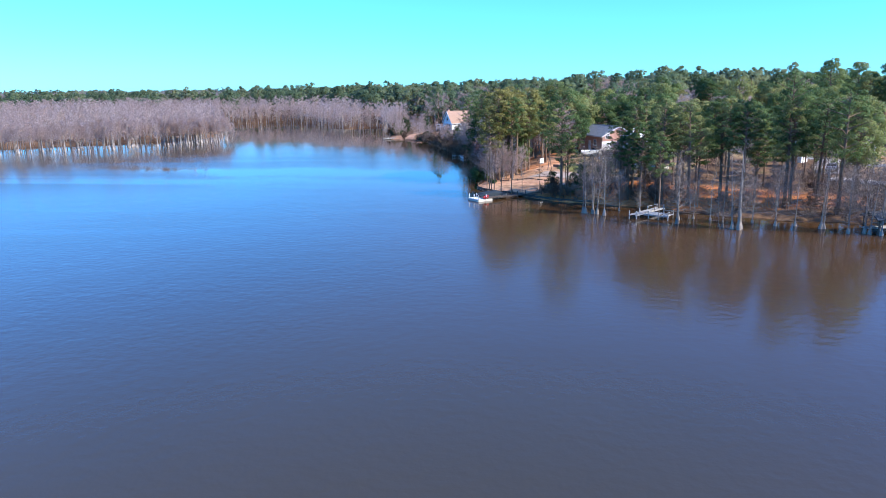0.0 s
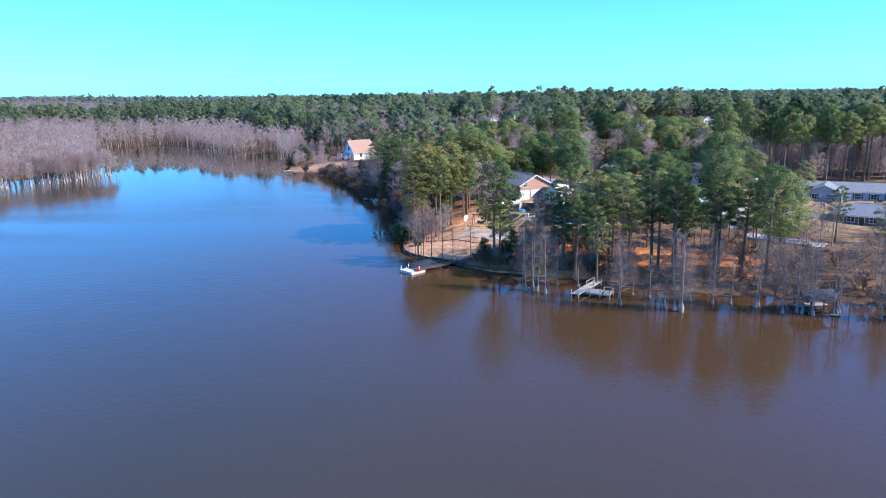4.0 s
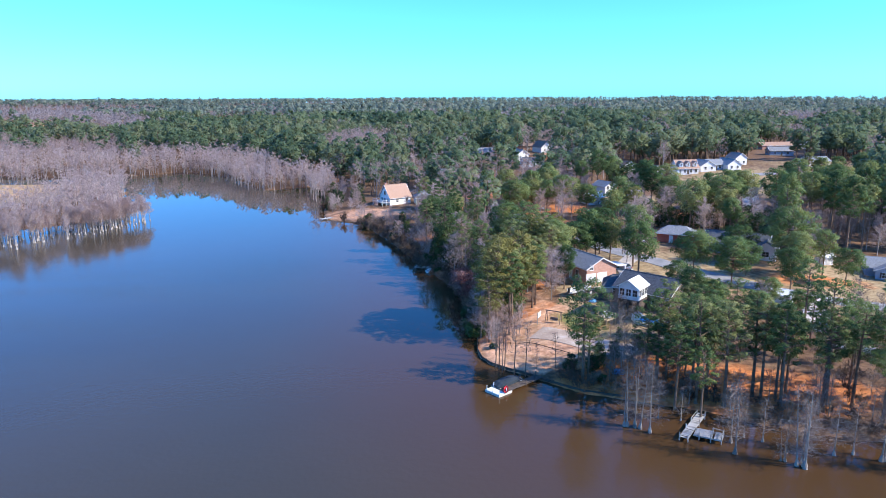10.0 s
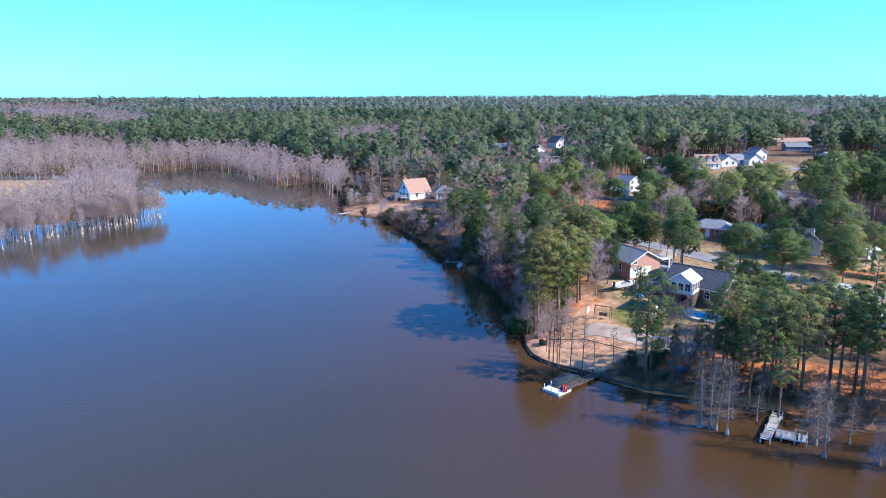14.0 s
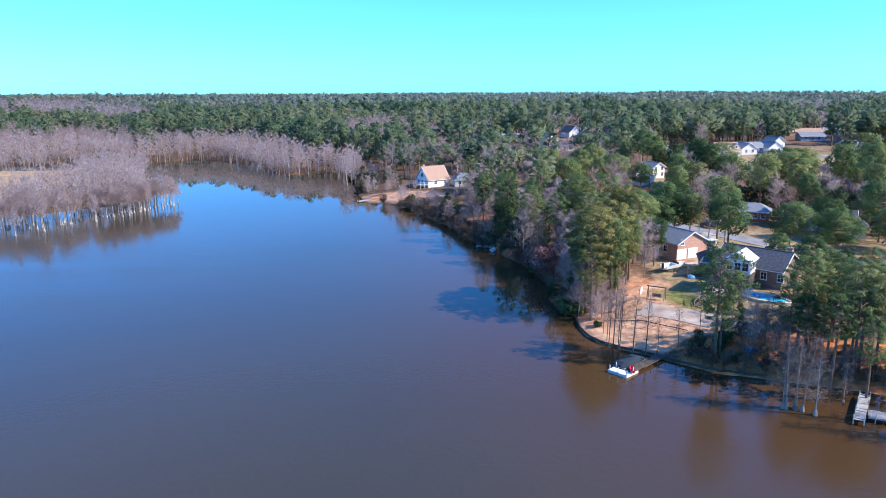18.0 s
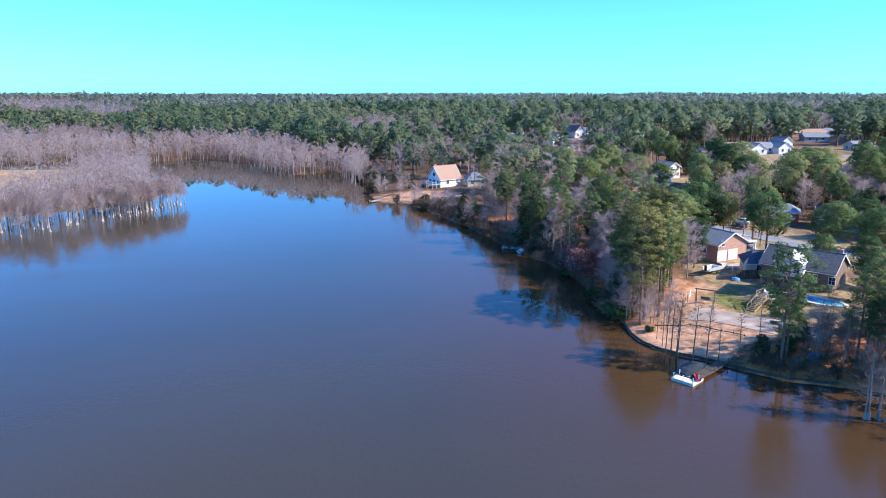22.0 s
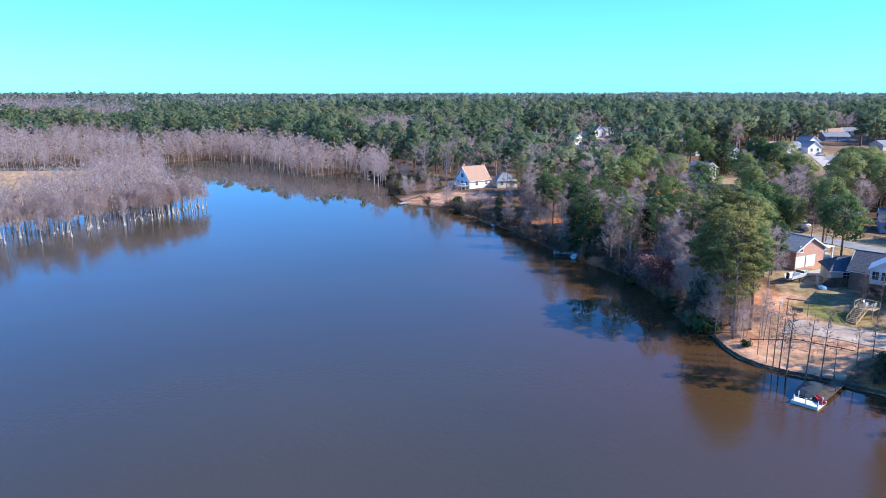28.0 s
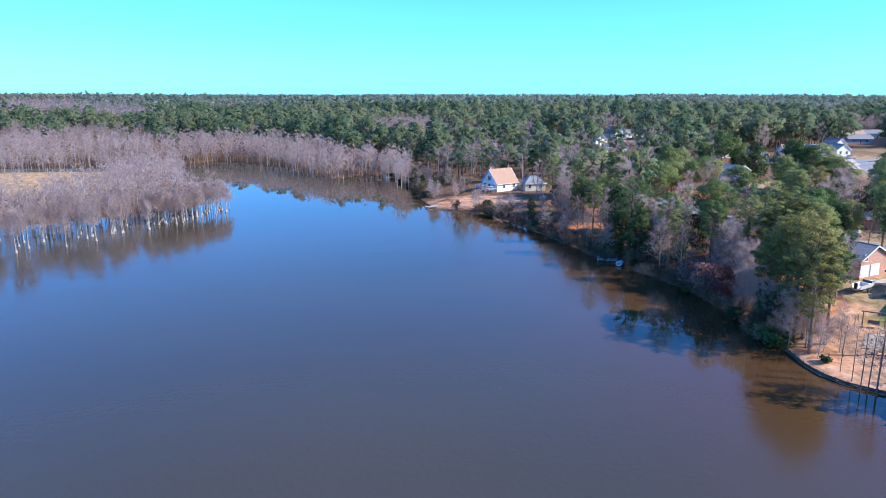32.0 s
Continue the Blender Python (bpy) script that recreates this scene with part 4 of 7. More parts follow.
# clump at the end of the wall, with the broad olive crown over it
for x, y, s, v in [(13.2, 118.8, 0.86, 1), (14.8, 121.2, 1.0, 0), (15.6, 124.4, .95, 2), (14.4, 127.2, 0.98, 0), (16.8, 129.6, .95, 2)]:
    LEAN.plant(x, y, s, variant=v)
for x, y, s, v in [(17.4, 121.6, .9, 4), (18.4, 125.4, .92, 1), (13.4, 123.2, .8, 2), (20.2, 128, .85, 0)]:
    PINE.plant(x, y, s, variant=v)
for x, y, s, v in [(23, 148, 0.85, 0), (26, 141.5, .8, 3), (29.5, 146, .85, 1), (24, 133.5, .72, 2), (30, 155, .9, 0), (27.5, 160, .95, 2), (22.5, 156, .9, 1)]:
    PINE.plant(x, y, s, variant=v)
for x, y, s in [(16.5, 131.5, 1.0), (20.5, 133, 1.0), (15.0, 134, 0.85), (21, 129, .8), (26.5, 150, .95)]:
    OLIVE.plant(x, y, s)
for x, y, s in [(12.9, 127.6, .72), (12.9, 131, .6)]:
    EVER.plant(x, y, s)
for x, y, s in [(12.3, 124.5, .85), (13.6, 128.5, .8), (13.4, 131.5, .8), (16.4, 123.6, .65), (14.2, 136, .85), (11.9, 121.9, .8), (14.2, 121.3, .75), (14.4, 140, .8), (16.5, 142.5, 1.0),
                (15.8, 119.6, .6), (17.4, 118.2, .55), (19.4, 121.4, .55), (13.4, 117.4, .55), (13.2, 138.6, .7), (17.5, 137.5, .85), (18.2, 146.5, .95)]:
    MAUVE.plant(x, y, s)
for x, y, s in [(13.8, 105.1, .9), (15.6, 103.6, 1.05), (17.5, 103.2, 1.05), (13.3, 109.2, .8), (12.9, 106.9, .95), (13.4, 106.2, 1.0), (14.3, 105.8, 1.05),
                (19.5, 103.4, .6), (22.7, 103.6, .75), (27.5, 107.1, .75), (13.5, 112, .6), (30.5, 104.5, .7), (33.5, 109, .6), (30, 96.8, .7), (36, 103, .8)]:
    THIN.plant(x, y, s)
for x, y, s in [(13.6, 115.4, 0.6), (29, 99, 0.8), (11.8, 123.8, 1.0), (10.4, 127.0, 1.3)]:
    SHRUB.plant(x, y, s)
# cypresses in the shallows
for x, y, s, v in [(29.4, 84.0, .95, 2), (30.2, 83.4, 1.0, 1), (31.7, 82.1, .95, 0), (41.8, 78.6, .8, 3), (41, 75.6, .95, 0), (46.3, 78.6, .6, 3), (46.4, 73.6, .55, 1),
                   (48.1, 72.2, 1.05, 1), (49.0, 72.2, .95, 2), (53.9, 74.5, .75, 0), (58.7, 72.6, .95, 2), (61.2, 69.4, .8, 0), (63.3, 69.3, .9, 1), (64.6, 69, .85, 2),
                   (44.3, 80, .5, 3), (34.5, 86.5, .55, 0), (68.5, 68.5, .9, 1), (72.5, 66, .85, 0), (51.5, 76.5, .6, 3), (56.5, 74.5, .7, 3), (37.5, 85.5, .5, 3),
                   (77, 64.5, .9, 2), (82, 63, .95, 1), (88, 61, .9, 0)]:
    CYP.plant(x, y, s, z=0.0, variant=v)
# brush on the banks
rng = r_(15)
x, y = scatter(30, 100, 60, 100, 2.6, rng)
d = shore(x, y)
keep = (d > -0.8) & (d < 5.5) & (rng.uniform(size=x.size) < 0.72)
for px, py in zip(x[keep], y[keep]):
    BRUSH.plant(px, py, rng.uniform(0.5, 1.1), z=max(0.0, g1(px, py)))
x, y = scatter(62, 112, 62, 100, 3.4, rng)
d = shore(x, y)
keep = (d > 4) & (d < 20) & (rng.uniform(size=x.size) < 0.42)
for px, py in zip(x[keep], y[keep]):
    BRUSH.plant(px, py, rng.uniform(0.7, 1.3))
x, y = scatter(24, 46, 93, 108, 3.0, rng)
keep = (shore(x, y) > 0.6) & ~within(x, y, POINT_LAWN) & (rng.uniform(size=x.size) < 0.6)
for px, py in zip(x[keep], y[keep]):
    BRUSH.plant(px, py, rng.uniform(0.6, 1.2))
x, y = scatter(-45, 14, 122, 350, 3.2, rng)
d = shore(x, y)
keep = (d > -1.0) & (d < 4) & (rng.uniform(size=x.size) < 0.7) & (np.hypot(x + 28, y - 262) > 9)
for px, py in zip(x[keep], y[keep]):
    (BRUSH if rng.uniform() < 0.85 else SHRUB).plant(px, py, rng.uniform(0.8, 1.5), z=max(0.0, g1(px, py)))
x, y = scatter(20, 42, 91, 103, 1.9, rng)
d = shore(x, y)
keep = (d > 0.3) & (d < 4.5) & (rng.uniform(size=x.size) < 0.8)
for px, py in zip(x[keep], y[keep]):
    BRUSH.plant(px, py, rng.uniform(0.45, 0.95))
x, y = scatter(-20, 13, 122, 262, 1.9, rng)
d = shore(x, y)
keep = (d > -1.3) & (d < 0.9)
for px, py in zip(x[keep], y[keep]):
    (BRUSH if rng.uniform() < 0.95 else SHRUB).plant(px, py, rng.uniform(0.6, 1.25), z=max(0.0, g1(px, py)))
# shaded bank north of the point
rng = r_(5)
for px, py, s in [(55.3, 159.5, 1.05), (54, 165, 1.1), (56, 175, 1.0), (59.5, 168, .95)]:
    BARE.plant(px, py, s)
for px, py, s in [(22, 228, 1.35), (13, 181, 1.15), (24, 190, 1.2), (10, 168, 1.05), (30, 172, 1.15), (16, 150, 1.2)]:
    MAUVE.plant(px, py, s)
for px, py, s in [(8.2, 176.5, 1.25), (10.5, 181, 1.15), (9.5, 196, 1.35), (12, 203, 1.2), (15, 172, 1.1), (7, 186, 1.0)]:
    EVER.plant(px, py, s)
x, y = scatter(0, 36, 128, 250, 5.6, rng)
d = shore(x, y)
keep = (d > -0.4) & (d < 24) & (free(x, y) | (d < 0.9)) & (np.hypot(x - 12, y - 149) > 6)
for px, py, pd in zip(x[keep], y[keep], d[keep]):
    u = rng.uniform()
    if py > 136 and pd < 12 and rng.uniform() < 0.45:
        continue
    if py > 136 and pd < 12:
        MAUVE.plant(px, py, rng.uniform(0.4, 0.62) + 0.015 * pd)
    elif 136 < py < 166:
        MAUVE.plant(px, py, rng.uniform(0.65, 0.95) * 1.15)
    elif pd < 7:
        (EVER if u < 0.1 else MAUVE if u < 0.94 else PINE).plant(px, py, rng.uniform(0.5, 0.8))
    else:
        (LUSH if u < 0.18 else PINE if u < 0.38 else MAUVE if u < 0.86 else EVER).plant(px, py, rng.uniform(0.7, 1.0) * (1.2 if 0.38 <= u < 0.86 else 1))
for px, py in [(11.4, 148.6), (12.4, 145.2), (10.8, 152.4)]:
    RUST.plant(px, py, 1.05)
x, y = scatter(-40, 12, 205, 345, 6.0, rng)
d = shore(x, y)
keep = (d > 0.8) & (d < 16) & free(x, y) & (np.hypot(x + 26, y - 264) > 11) & (np.hypot(x + 12, y - 262) > 11)
for px, py in zip(x[keep], y[keep]):
    u = rng.uniform()
    (MAUVE if u < 0.88 else EVER).plant(px, py, rng.uniform(0.4, 0.65))
# the belt of pines right of the point and the yards behind it
x, y = scatter(43, 78, 82, 114, 5.0, rng)
keep = free(x, y) & (shore(x, y) > 5) & (rng.uniform(size=x.size) < 0.14)
for px, py in zip(x[keep], y[keep]):
    u = rng.uniform()
    (PINE if u < 0.6 else BARE).plant(px, py, rng.uniform(0.75, 0.98) * np.interp(py, [88, 96, 104], [0.92, 0.82, 0.62]))
x, y = scatter(64, 118, 68, 128, 6.6, rng)
keep = free(x, y) & (shore(x, y) > 2) & (rng.uniform(size=x.size) < 0.65)
for px, py in zip(x[keep], y[keep]):
    (BARE if rng.uniform() < 0.85 else PINE).plant(px, py, rng.uniform(0.6, 0.95))
# gardens and streets
FAR_LAWN = [(96, 236), (118, 226), (136, 240), (160, 285), (205, 305), (235, 345), (220, 380), (150, 345), (118, 318)]
for px, py, s in [(100, 214, 1.0), (107, 221, .95), (113, 238, .95), (93, 245, 1.0), (118, 241, .9), (86, 240, 1.0)]:
    UMBRELLA.plant(px, py, s)
for k in range(11):
    EVER.plant(80 + k * 3.4 + rng.uniform(-1, 1), 214 - k * 0.9 + rng.uniform(-2, 2), rng.uniform(0.6, 0.85))
x, y = scatter(24, 200, 150, 300, 6.3, rng)
keep = free(x, y, 1.0) & (rng.uniform(size=x.size) < 0.76) & ~((x > 114) & (y < 168)) & ~((x < 32) & (y < 250)) & ~within(x, y, [(50, 196), (60, 168), (72, 152), (84, 160), (74, 180), (60, 205)])
keep &= ~((x > 96) & (x < 190) & (y > 172) & (y < 222)) & ~within(x, y, FAR_LAWN)
gx_, gy_ = x[keep], y[keep]
for px, py in list(zip(gx_, gy_))[:400]:
    u = rng.uniform()
    if px < 82 and 192 < py < 300 and rng.uniform() < 0.5:
        u = rng.uniform(0.56, 0.96)
    (MIDPINE if u < 0.5 else OLIVE if u < 0.56 else BARE if u < 0.7 else MAUVE if u < 0.96 else EVER).plant(px, py, rng.uniform(0.65, 1.05) * (1.15 if 0.56 <= u < 0.96 else 1))
x, y = scatter(92, 200, 162, 226, 5.4, rng)
keep = free(x, y, 1.0) & (rng.uniform(size=x.size) < 0.6) & ~((x > 104) & (y < 176))
for px, py in zip(x[keep], y[keep]):
    u = rng.uniform()
    (BARE if u < 0.3 else MAUVE if u < 0.84 else EVER).plant(px, py, rng.uniform(0.7, 1.15))
# a stand of very tall pines on the rise
x, y = scatter(100, 196, 174, 224, 6.6, rng)
keep = free(x, y, 1.0) & (rng.uniform(size=x.size) < np.where(x > 140, 0.5, 0.72)) & ((x > 122) | (y < 190))
for px, py in zip(x[keep], y[keep]):
    TALL.plant(px, py, rng.uniform(0.66, 0.86))
for px, py, k in ((-24, 266, .5), (-21, 270, .6), (-29, 274, .55), (-19, 257, .35), (-14, 264, .4), (-31, 268, .5), (-2, 262, .5), (4, 258, .55), (-8, 247, .4)):
    MAUVE.plant(px, py, k)
for px, py in ((89, 279), (85, 284), (93, 283)):
    EVER.plant(px, py, 1.3)
# front rows of the peninsula
x, y = scatter(-215, -97, 168, 268, 4.4, rng)
edge = np.interp(x, [-215, -185, -160, -146, -138, -128, -118, -108, -100, -97], [165, 172, 184, 194, 200, 210, 220, 232, 252, 258])
keep = (y > edge) & (y < edge + 24) & ~((x > -112) & (y > 262))
keep &= (y > edge + 7) | (rng.uniform(size=x.size) < 0.55)
pick = np.argsort((y - edge)[keep], kind="stable")[:276]
for px, py in zip(x[keep][pick], y[keep][pick]):
    PENCYP.plant(px, py, rng.uniform(0.72, 1.02), z=max(0.0, g1(px, py)))


for px, py in [(-131.5, 216.3), (-122.5, 211.1), (-119.2, 221.4), (-124.6, 229), (-114.3, 225.9), (-111.5, 233.5), (-108.5, 233.2), (-135.6, 203.4), (-136.1, 198.4), (-106.3, 245.4), (-102.6, 261.3), (-127, 205)]:
    PENCYP.plant(px, py, rng.uniform(0.8, 1.05), z=0.0)
x, y = scatter(-118, -97, 232, 264, 3.6, rng)
edge = np.interp(x, [-128, -118, -108, -100, -97], [210, 220, 232, 250, 257])
keep = y > edge
for px, py in zip(x[keep], y[keep]):
    PENCYP.plant(px, py, rng.uniform(0.7, 0.98), z=max(0.0, g1(px, py)))


# ---- far woods, joined ----
def woods(name, builds, mats, x, y, scale, rng, label, category, sink=0.1):
    """Many simple trees in one mesh."""
    z = np.maximum(gz(x, y), 0.0) - sink
    which = rng.integers(len(builds), size=len(x))
    vs, fs, ms, ns, n = [], [], [], [], 0
    for k, (wood, crown) in enumerate(builds):
        i = np.flatnonzero(which == k)
        if not len(i):
            continue
        v = np.vstack([wood[0], crown[0]])
        f = np.vstack([wood[1], crown[1] + len(wood[0])])
        m = np.r_[np.zeros(len(wood[1]), int), np.ones(len(crown[1]), int)]
        nv = np.vstack([np.zeros_like(wood[0]), crown[2]]) if len(crown) > 2 else None
        a, s = rng.uniform(0, 6.28, len(i)), np.asarray(scale)[i] * rng.uniform(0.74, 1.14, len(i))
        wide = rng.uniform(0.95, 1.25, len(i)) * s
        c, sn = np.cos(a)[:, None], np.sin(a)[:, None]
        out = np.stack([(v[None, :, 0] * c - v[None, :, 1] * sn) * wide[:, None] + x[i][:, None],
                        (v[None, :, 0] * sn + v[None, :, 1] * c) * wide[:, None] + y[i][:, None],
                        v[None, :, 2] * s[:, None] + z[i][:, None]], -1)
        vs.append(out.reshape(-1, 3))
        if nv is not None:
            ns.append(np.stack([nv[None, :, 0] * c - nv[None, :, 1] * sn, nv[None, :, 0] * sn + nv[None, :, 1] * c,
                                np.broadcast_to(nv[None, :, 2], out.shape[:2])], -1).reshape(-1, 3))
        fs.append((f[None] + (np.arange(len(i)) * len(v))[:, None, None] + n).reshape(-1, 3))
        ms.append(np.tile(m, len(i)))
        n += len(i) * len(v)
    me = mesh_from(name, np.vstack(vs), np.vstack(fs), mats, np.concatenate(ms), normals=np.vstack(ns) if ns else None)
    return tagged(new(name, me), label, category, kind="stuff")


LOW_PINE = [pine(r_(200 + k), h, r, 13, 22, 0.74, .42, limbs=False, sides=4, flat=0.7, lump=0.36, ragged=0.1, dome=1.3) for k, (h, r) in enumerate(((16, 4.6), (14, 5.0), (17, 4.2), (12, 4.6), (15, 5.4)))]
FAR_PINE = [pine(r_(210 + k), h, 5.2, 8, 13, 1.35, .36, limbs=False, sides=3, flat=0.75, lump=0.42, ragged=0.08, dome=1.5) for k, h in enumerate((15, 13, 16, 12, 14, 17))]
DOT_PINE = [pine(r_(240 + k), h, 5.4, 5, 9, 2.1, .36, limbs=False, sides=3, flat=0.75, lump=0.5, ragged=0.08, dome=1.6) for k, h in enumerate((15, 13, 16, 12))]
LOW_BARE = [bare(r_(220 + k), 11, 2.7, 1, 9, 0, 27, 1.2, 0, 0.34, 0.7, 4, 1.1, 0.055) for k in range(5)]
FAR_BARE = [bare(r_(230 + k), 12, 4.0, 1, 4, 0, 11, 1.6, 0, 0.25, 0.8, 3, 2.6, 0.5) for k in range(3)]

def blotch(x, y, size, seed):
    """Smooth random patches of about the given size, mean 0, spread about 1."""
    r = r_(seed)
    out = 0
    for _ in range(10):
        a, k = r.uniform(0, 6.28), 6.28 / size * r.uniform(0.35, 1.3)
        out = out + np.sin((x * math.cos(a) + y * math.sin(a)) * k + r.uniform(0, 6.28))
    return out / math.sqrt(5)


rng = r_(9)
# near woods behind the gardens and the cove
x, y = scatter(-560, 520, 205, 640, 7.6, rng, 0.8)
d = shore(x, y)
ok = free(x, y, 2.0) & (d > 2) & ~((x > 26) & (x < 190) & (y < 300)) & ~((x < -98) & (y < 372)) & ~((x < 40) & (y < 250) & (d < 24)) & ((d > 15) | (x < -45))
ok &= ~((np.hypot(x - 165, y - 318) < 42)) & ~(np.hypot(x - 235, y - 365) < 30) & ~within(x, y, FAR_LAWN) & (np.abs(x + 15) < 90 + y * 0.78)
x, y, d = x[ok], y[ok], d[ok]
patch = 0.5 * blotch(x, y, 110, 1) + rng.normal(size=x.size) * 0.35
west = (x < -150) & (y < 520)
ok = ~((d < 24) & (x < -45))
x, y, d, patch, west = x[ok], y[ok], d[ok], patch[ok], west[ok]
bareness = (west & (d < 70)) * 0.85
is_bare = ((x < -0.42 * y + 10) & (d < 200) & (rng.uniform(size=x.size) < 0.75)) | (bareness > rng.uniform(size=x.size)) | ((patch > 0.3) & (x > -150)) | ((x > -20) & (x < 90) & (y < 420) & (rng.uniform(size=x.size) < 0.4)) | (rng.uniform(size=x.size) < 0.14) | (west & (x < -230) & (rng.uniform(size=x.size) < 0.5))
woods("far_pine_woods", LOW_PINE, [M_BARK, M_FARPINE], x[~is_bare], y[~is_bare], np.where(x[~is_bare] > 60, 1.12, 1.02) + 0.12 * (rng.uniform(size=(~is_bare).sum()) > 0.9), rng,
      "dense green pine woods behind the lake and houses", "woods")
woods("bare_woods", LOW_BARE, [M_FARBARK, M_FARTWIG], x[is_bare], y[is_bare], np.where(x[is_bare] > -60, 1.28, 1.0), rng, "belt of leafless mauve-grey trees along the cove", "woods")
# the belt at the water's edge across the cove
x, y = scatter(-440, -36, 300, 470, 4.4, rng)
d = shore(x, y)
keep = (d > -6) & (d < 24) & ((y > 372) | (x > -96)) & ((x < -52) | (d < 9)) & (rng.uniform(size=x.size) < 0.9)
woods("bare_woods", LOW_BARE, [M_FARBARK, M_FARTWIG], x[keep], y[keep], np.full(keep.sum(), 1.06), rng, "close belt of leafless trees rising from the cove's edge", "woods")
x, y = scatter(-440, -36, 300, 470, 3.4, rng)
d = shore(x, y)
keep = (d > -3) & (d < 8) & ((y > 372) | (x > -96)) & (rng.uniform(size=x.size) < 0.8)
woods("bare_woods", LOW_BARE, [M_FARBARK, M_FARTWIG], x[keep], y[keep], np.full(keep.sum(), 0.58), rng, "low leafless thicket along the cove's edge", "woods")
# inner peninsula and the bank across the channel
x, y = scatter(-420, -100, 165, 374, 4.6, rng)
d = shore(x, y)
edge = np.interp(x, [-420, -215, -185, -160, -146, -138, -128, -118, -108, -100, -97], [0, 165, 172, 184, 194, 200, 210, 220, 232, 252, 258])
field = (np.hypot((x + 200) / 36, (y - 335) / 34) < 1) | (np.hypot((x + 190) / 20, (y - 318) / 26) < 1)
keep = (d > -22) & (y > edge + 22) & ~field & ((d < 26) | (rng.uniform(size=x.size) < 0.25)) & ~((d < 0) & (y > 266))
woods("bare_woods", LOW_BARE, [M_FARBARK, M_FARTWIG], x[keep], y[keep], np.where(x[keep] > -150, 1.0, 0.74), rng, "thin bare trees round the peninsula field", "woods")
# to the horizon
fx_, fy_ = [], []
r = 560.0
while r < 4300:
    gap = max(9.0, r * 0.0148)
    n = int(1.66 * r / max(8.0, r * 0.0092))
    a = (np.arange(n) + rng.uniform(-1.5, 1.5, n)) / n * 1.66 + (math.pi / 2 - 0.83)
    rr = r + rng.uniform(-1.5, 1.5, n) * gap
    fx_.append(rr * np.cos(a))
    fy_.append(rr * np.sin(a))
    r += gap
x, y = np.concatenate(fx_), np.concatenate(fy_)
ok = (y > 380) & ((y > 640) | (np.abs(x) > 520)) & (np.hypot((x + 450) / 60, (y - 850) / 66) > 1)
ok &= free(x, y)
x, y = x[ok], y[ok]
patch = 0.45 * blotch(x, y, 420, 2) + 0.35 * blotch(x, y, 130, 3) + rng.normal(size=x.size) * 0.25
thin = blotch(x, y, 300, 4)
is_bare = (patch > 0.44) | ((x < -0.3 * y - 60) & (y < 1700) & (patch > -0.3))
size = 0.9 + 0.12 * blotch(x, y, 700, 5) + 0.2 * (rng.uniform(size=x.size) > 0.88)
size = np.clip(size, 0.6, 1.3)
open_ = (thin > 1.25) & (y > 620)
x, y, size, is_bare = x[~open_], y[~open_], size[~open_], is_bare[~open_]
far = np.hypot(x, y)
# past 1150 m the needles have more haze mixed into their colour
for kind_, ok, needles in ((FAR_PINE, far < 1150, M_FARPINE), (DOT_PINE, far >= 1150, M_HAZEPINE)):
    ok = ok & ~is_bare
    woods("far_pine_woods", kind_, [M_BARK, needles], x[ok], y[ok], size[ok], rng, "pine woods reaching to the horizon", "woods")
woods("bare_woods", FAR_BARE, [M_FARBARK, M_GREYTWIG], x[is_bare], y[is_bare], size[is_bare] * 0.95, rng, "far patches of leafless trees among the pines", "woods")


# ---- houses ----
def gable_body(length, width, eave, ridge, below=1.2):
    """Walls with gable ends; the ridge runs along x."""
    bm = bmesh.new()
    a, b = length / 2, width / 2
    lo = [bm.verts.new(p) for p in ((-a, -b, -below), (a, -b, -below), (a, b, -below), (-a, b, -below))]
    hi = [bm.verts.new(p) for p in ((-a, -b, eave), (a, -b, eave), (a, b, eave), (-a, b, eave))]
    t0, t1 = bm.verts.new((-a, 0, ridge - 0.12)), bm.verts.new((a, 0, ridge - 0.12))
    bm.faces.new(lo[::-1])
    bm.faces.new((lo[0], lo[1], hi[1], hi[0]))
    bm.faces.new((lo[2], lo[3], hi[3], hi[2]))
    bm.faces.new((lo[1], lo[2], hi[2], t1, hi[1]))
    bm.faces.new((lo[3], lo[0], hi[0], t0, hi[3]))
    bm.faces.new((hi[0], hi[1], t1, t0))
    bm.faces.new((hi[2], hi[3], t0, t1))
    return bm


def slab_roof(length, width, eave, ridge, over=0.45, thick=0.16, hip=0.0):
    """Two sloped slabs (and hipped ends) with a real thickness."""
    bm = bmesh.new()
    a, b = length / 2 + over, width / 2 + over
    drop = (ridge - eave) / (width / 2) * over
    e, r = eave - drop + 0.02, ridge
    pts = [(-a, -b, e), (a, -b, e), (a, b, e), (-a, b, e), (-a + hip, 0, r), (a - hip, 0, r)]
    top = [bm.verts.new((x, y, z + thick)) for x, y, z in pts]
    bot = [bm.verts.new((x, y, z)) for x, y, z in pts]
    for v, s in ((top, 1), (bot, -1)):
        fs = [(v[0], v[1], v[5], v[4]), (v[2], v[3], v[4], v[5])]
        if hip:
            fs += [(v[1], v[2], v[5]), (v[3], v[0], v[4])]
        for f in fs:
            bm.faces.new(f[::s])
    rim = [(0, 1), (2, 3)] + ([(1, 2), (3, 0)] if hip else [(1, 5), (5, 2), (3, 4), (4, 0)])
    for i, j in rim:
        bm.faces.new((bot[i], bot[j], top[j], top[i]))
    return bm


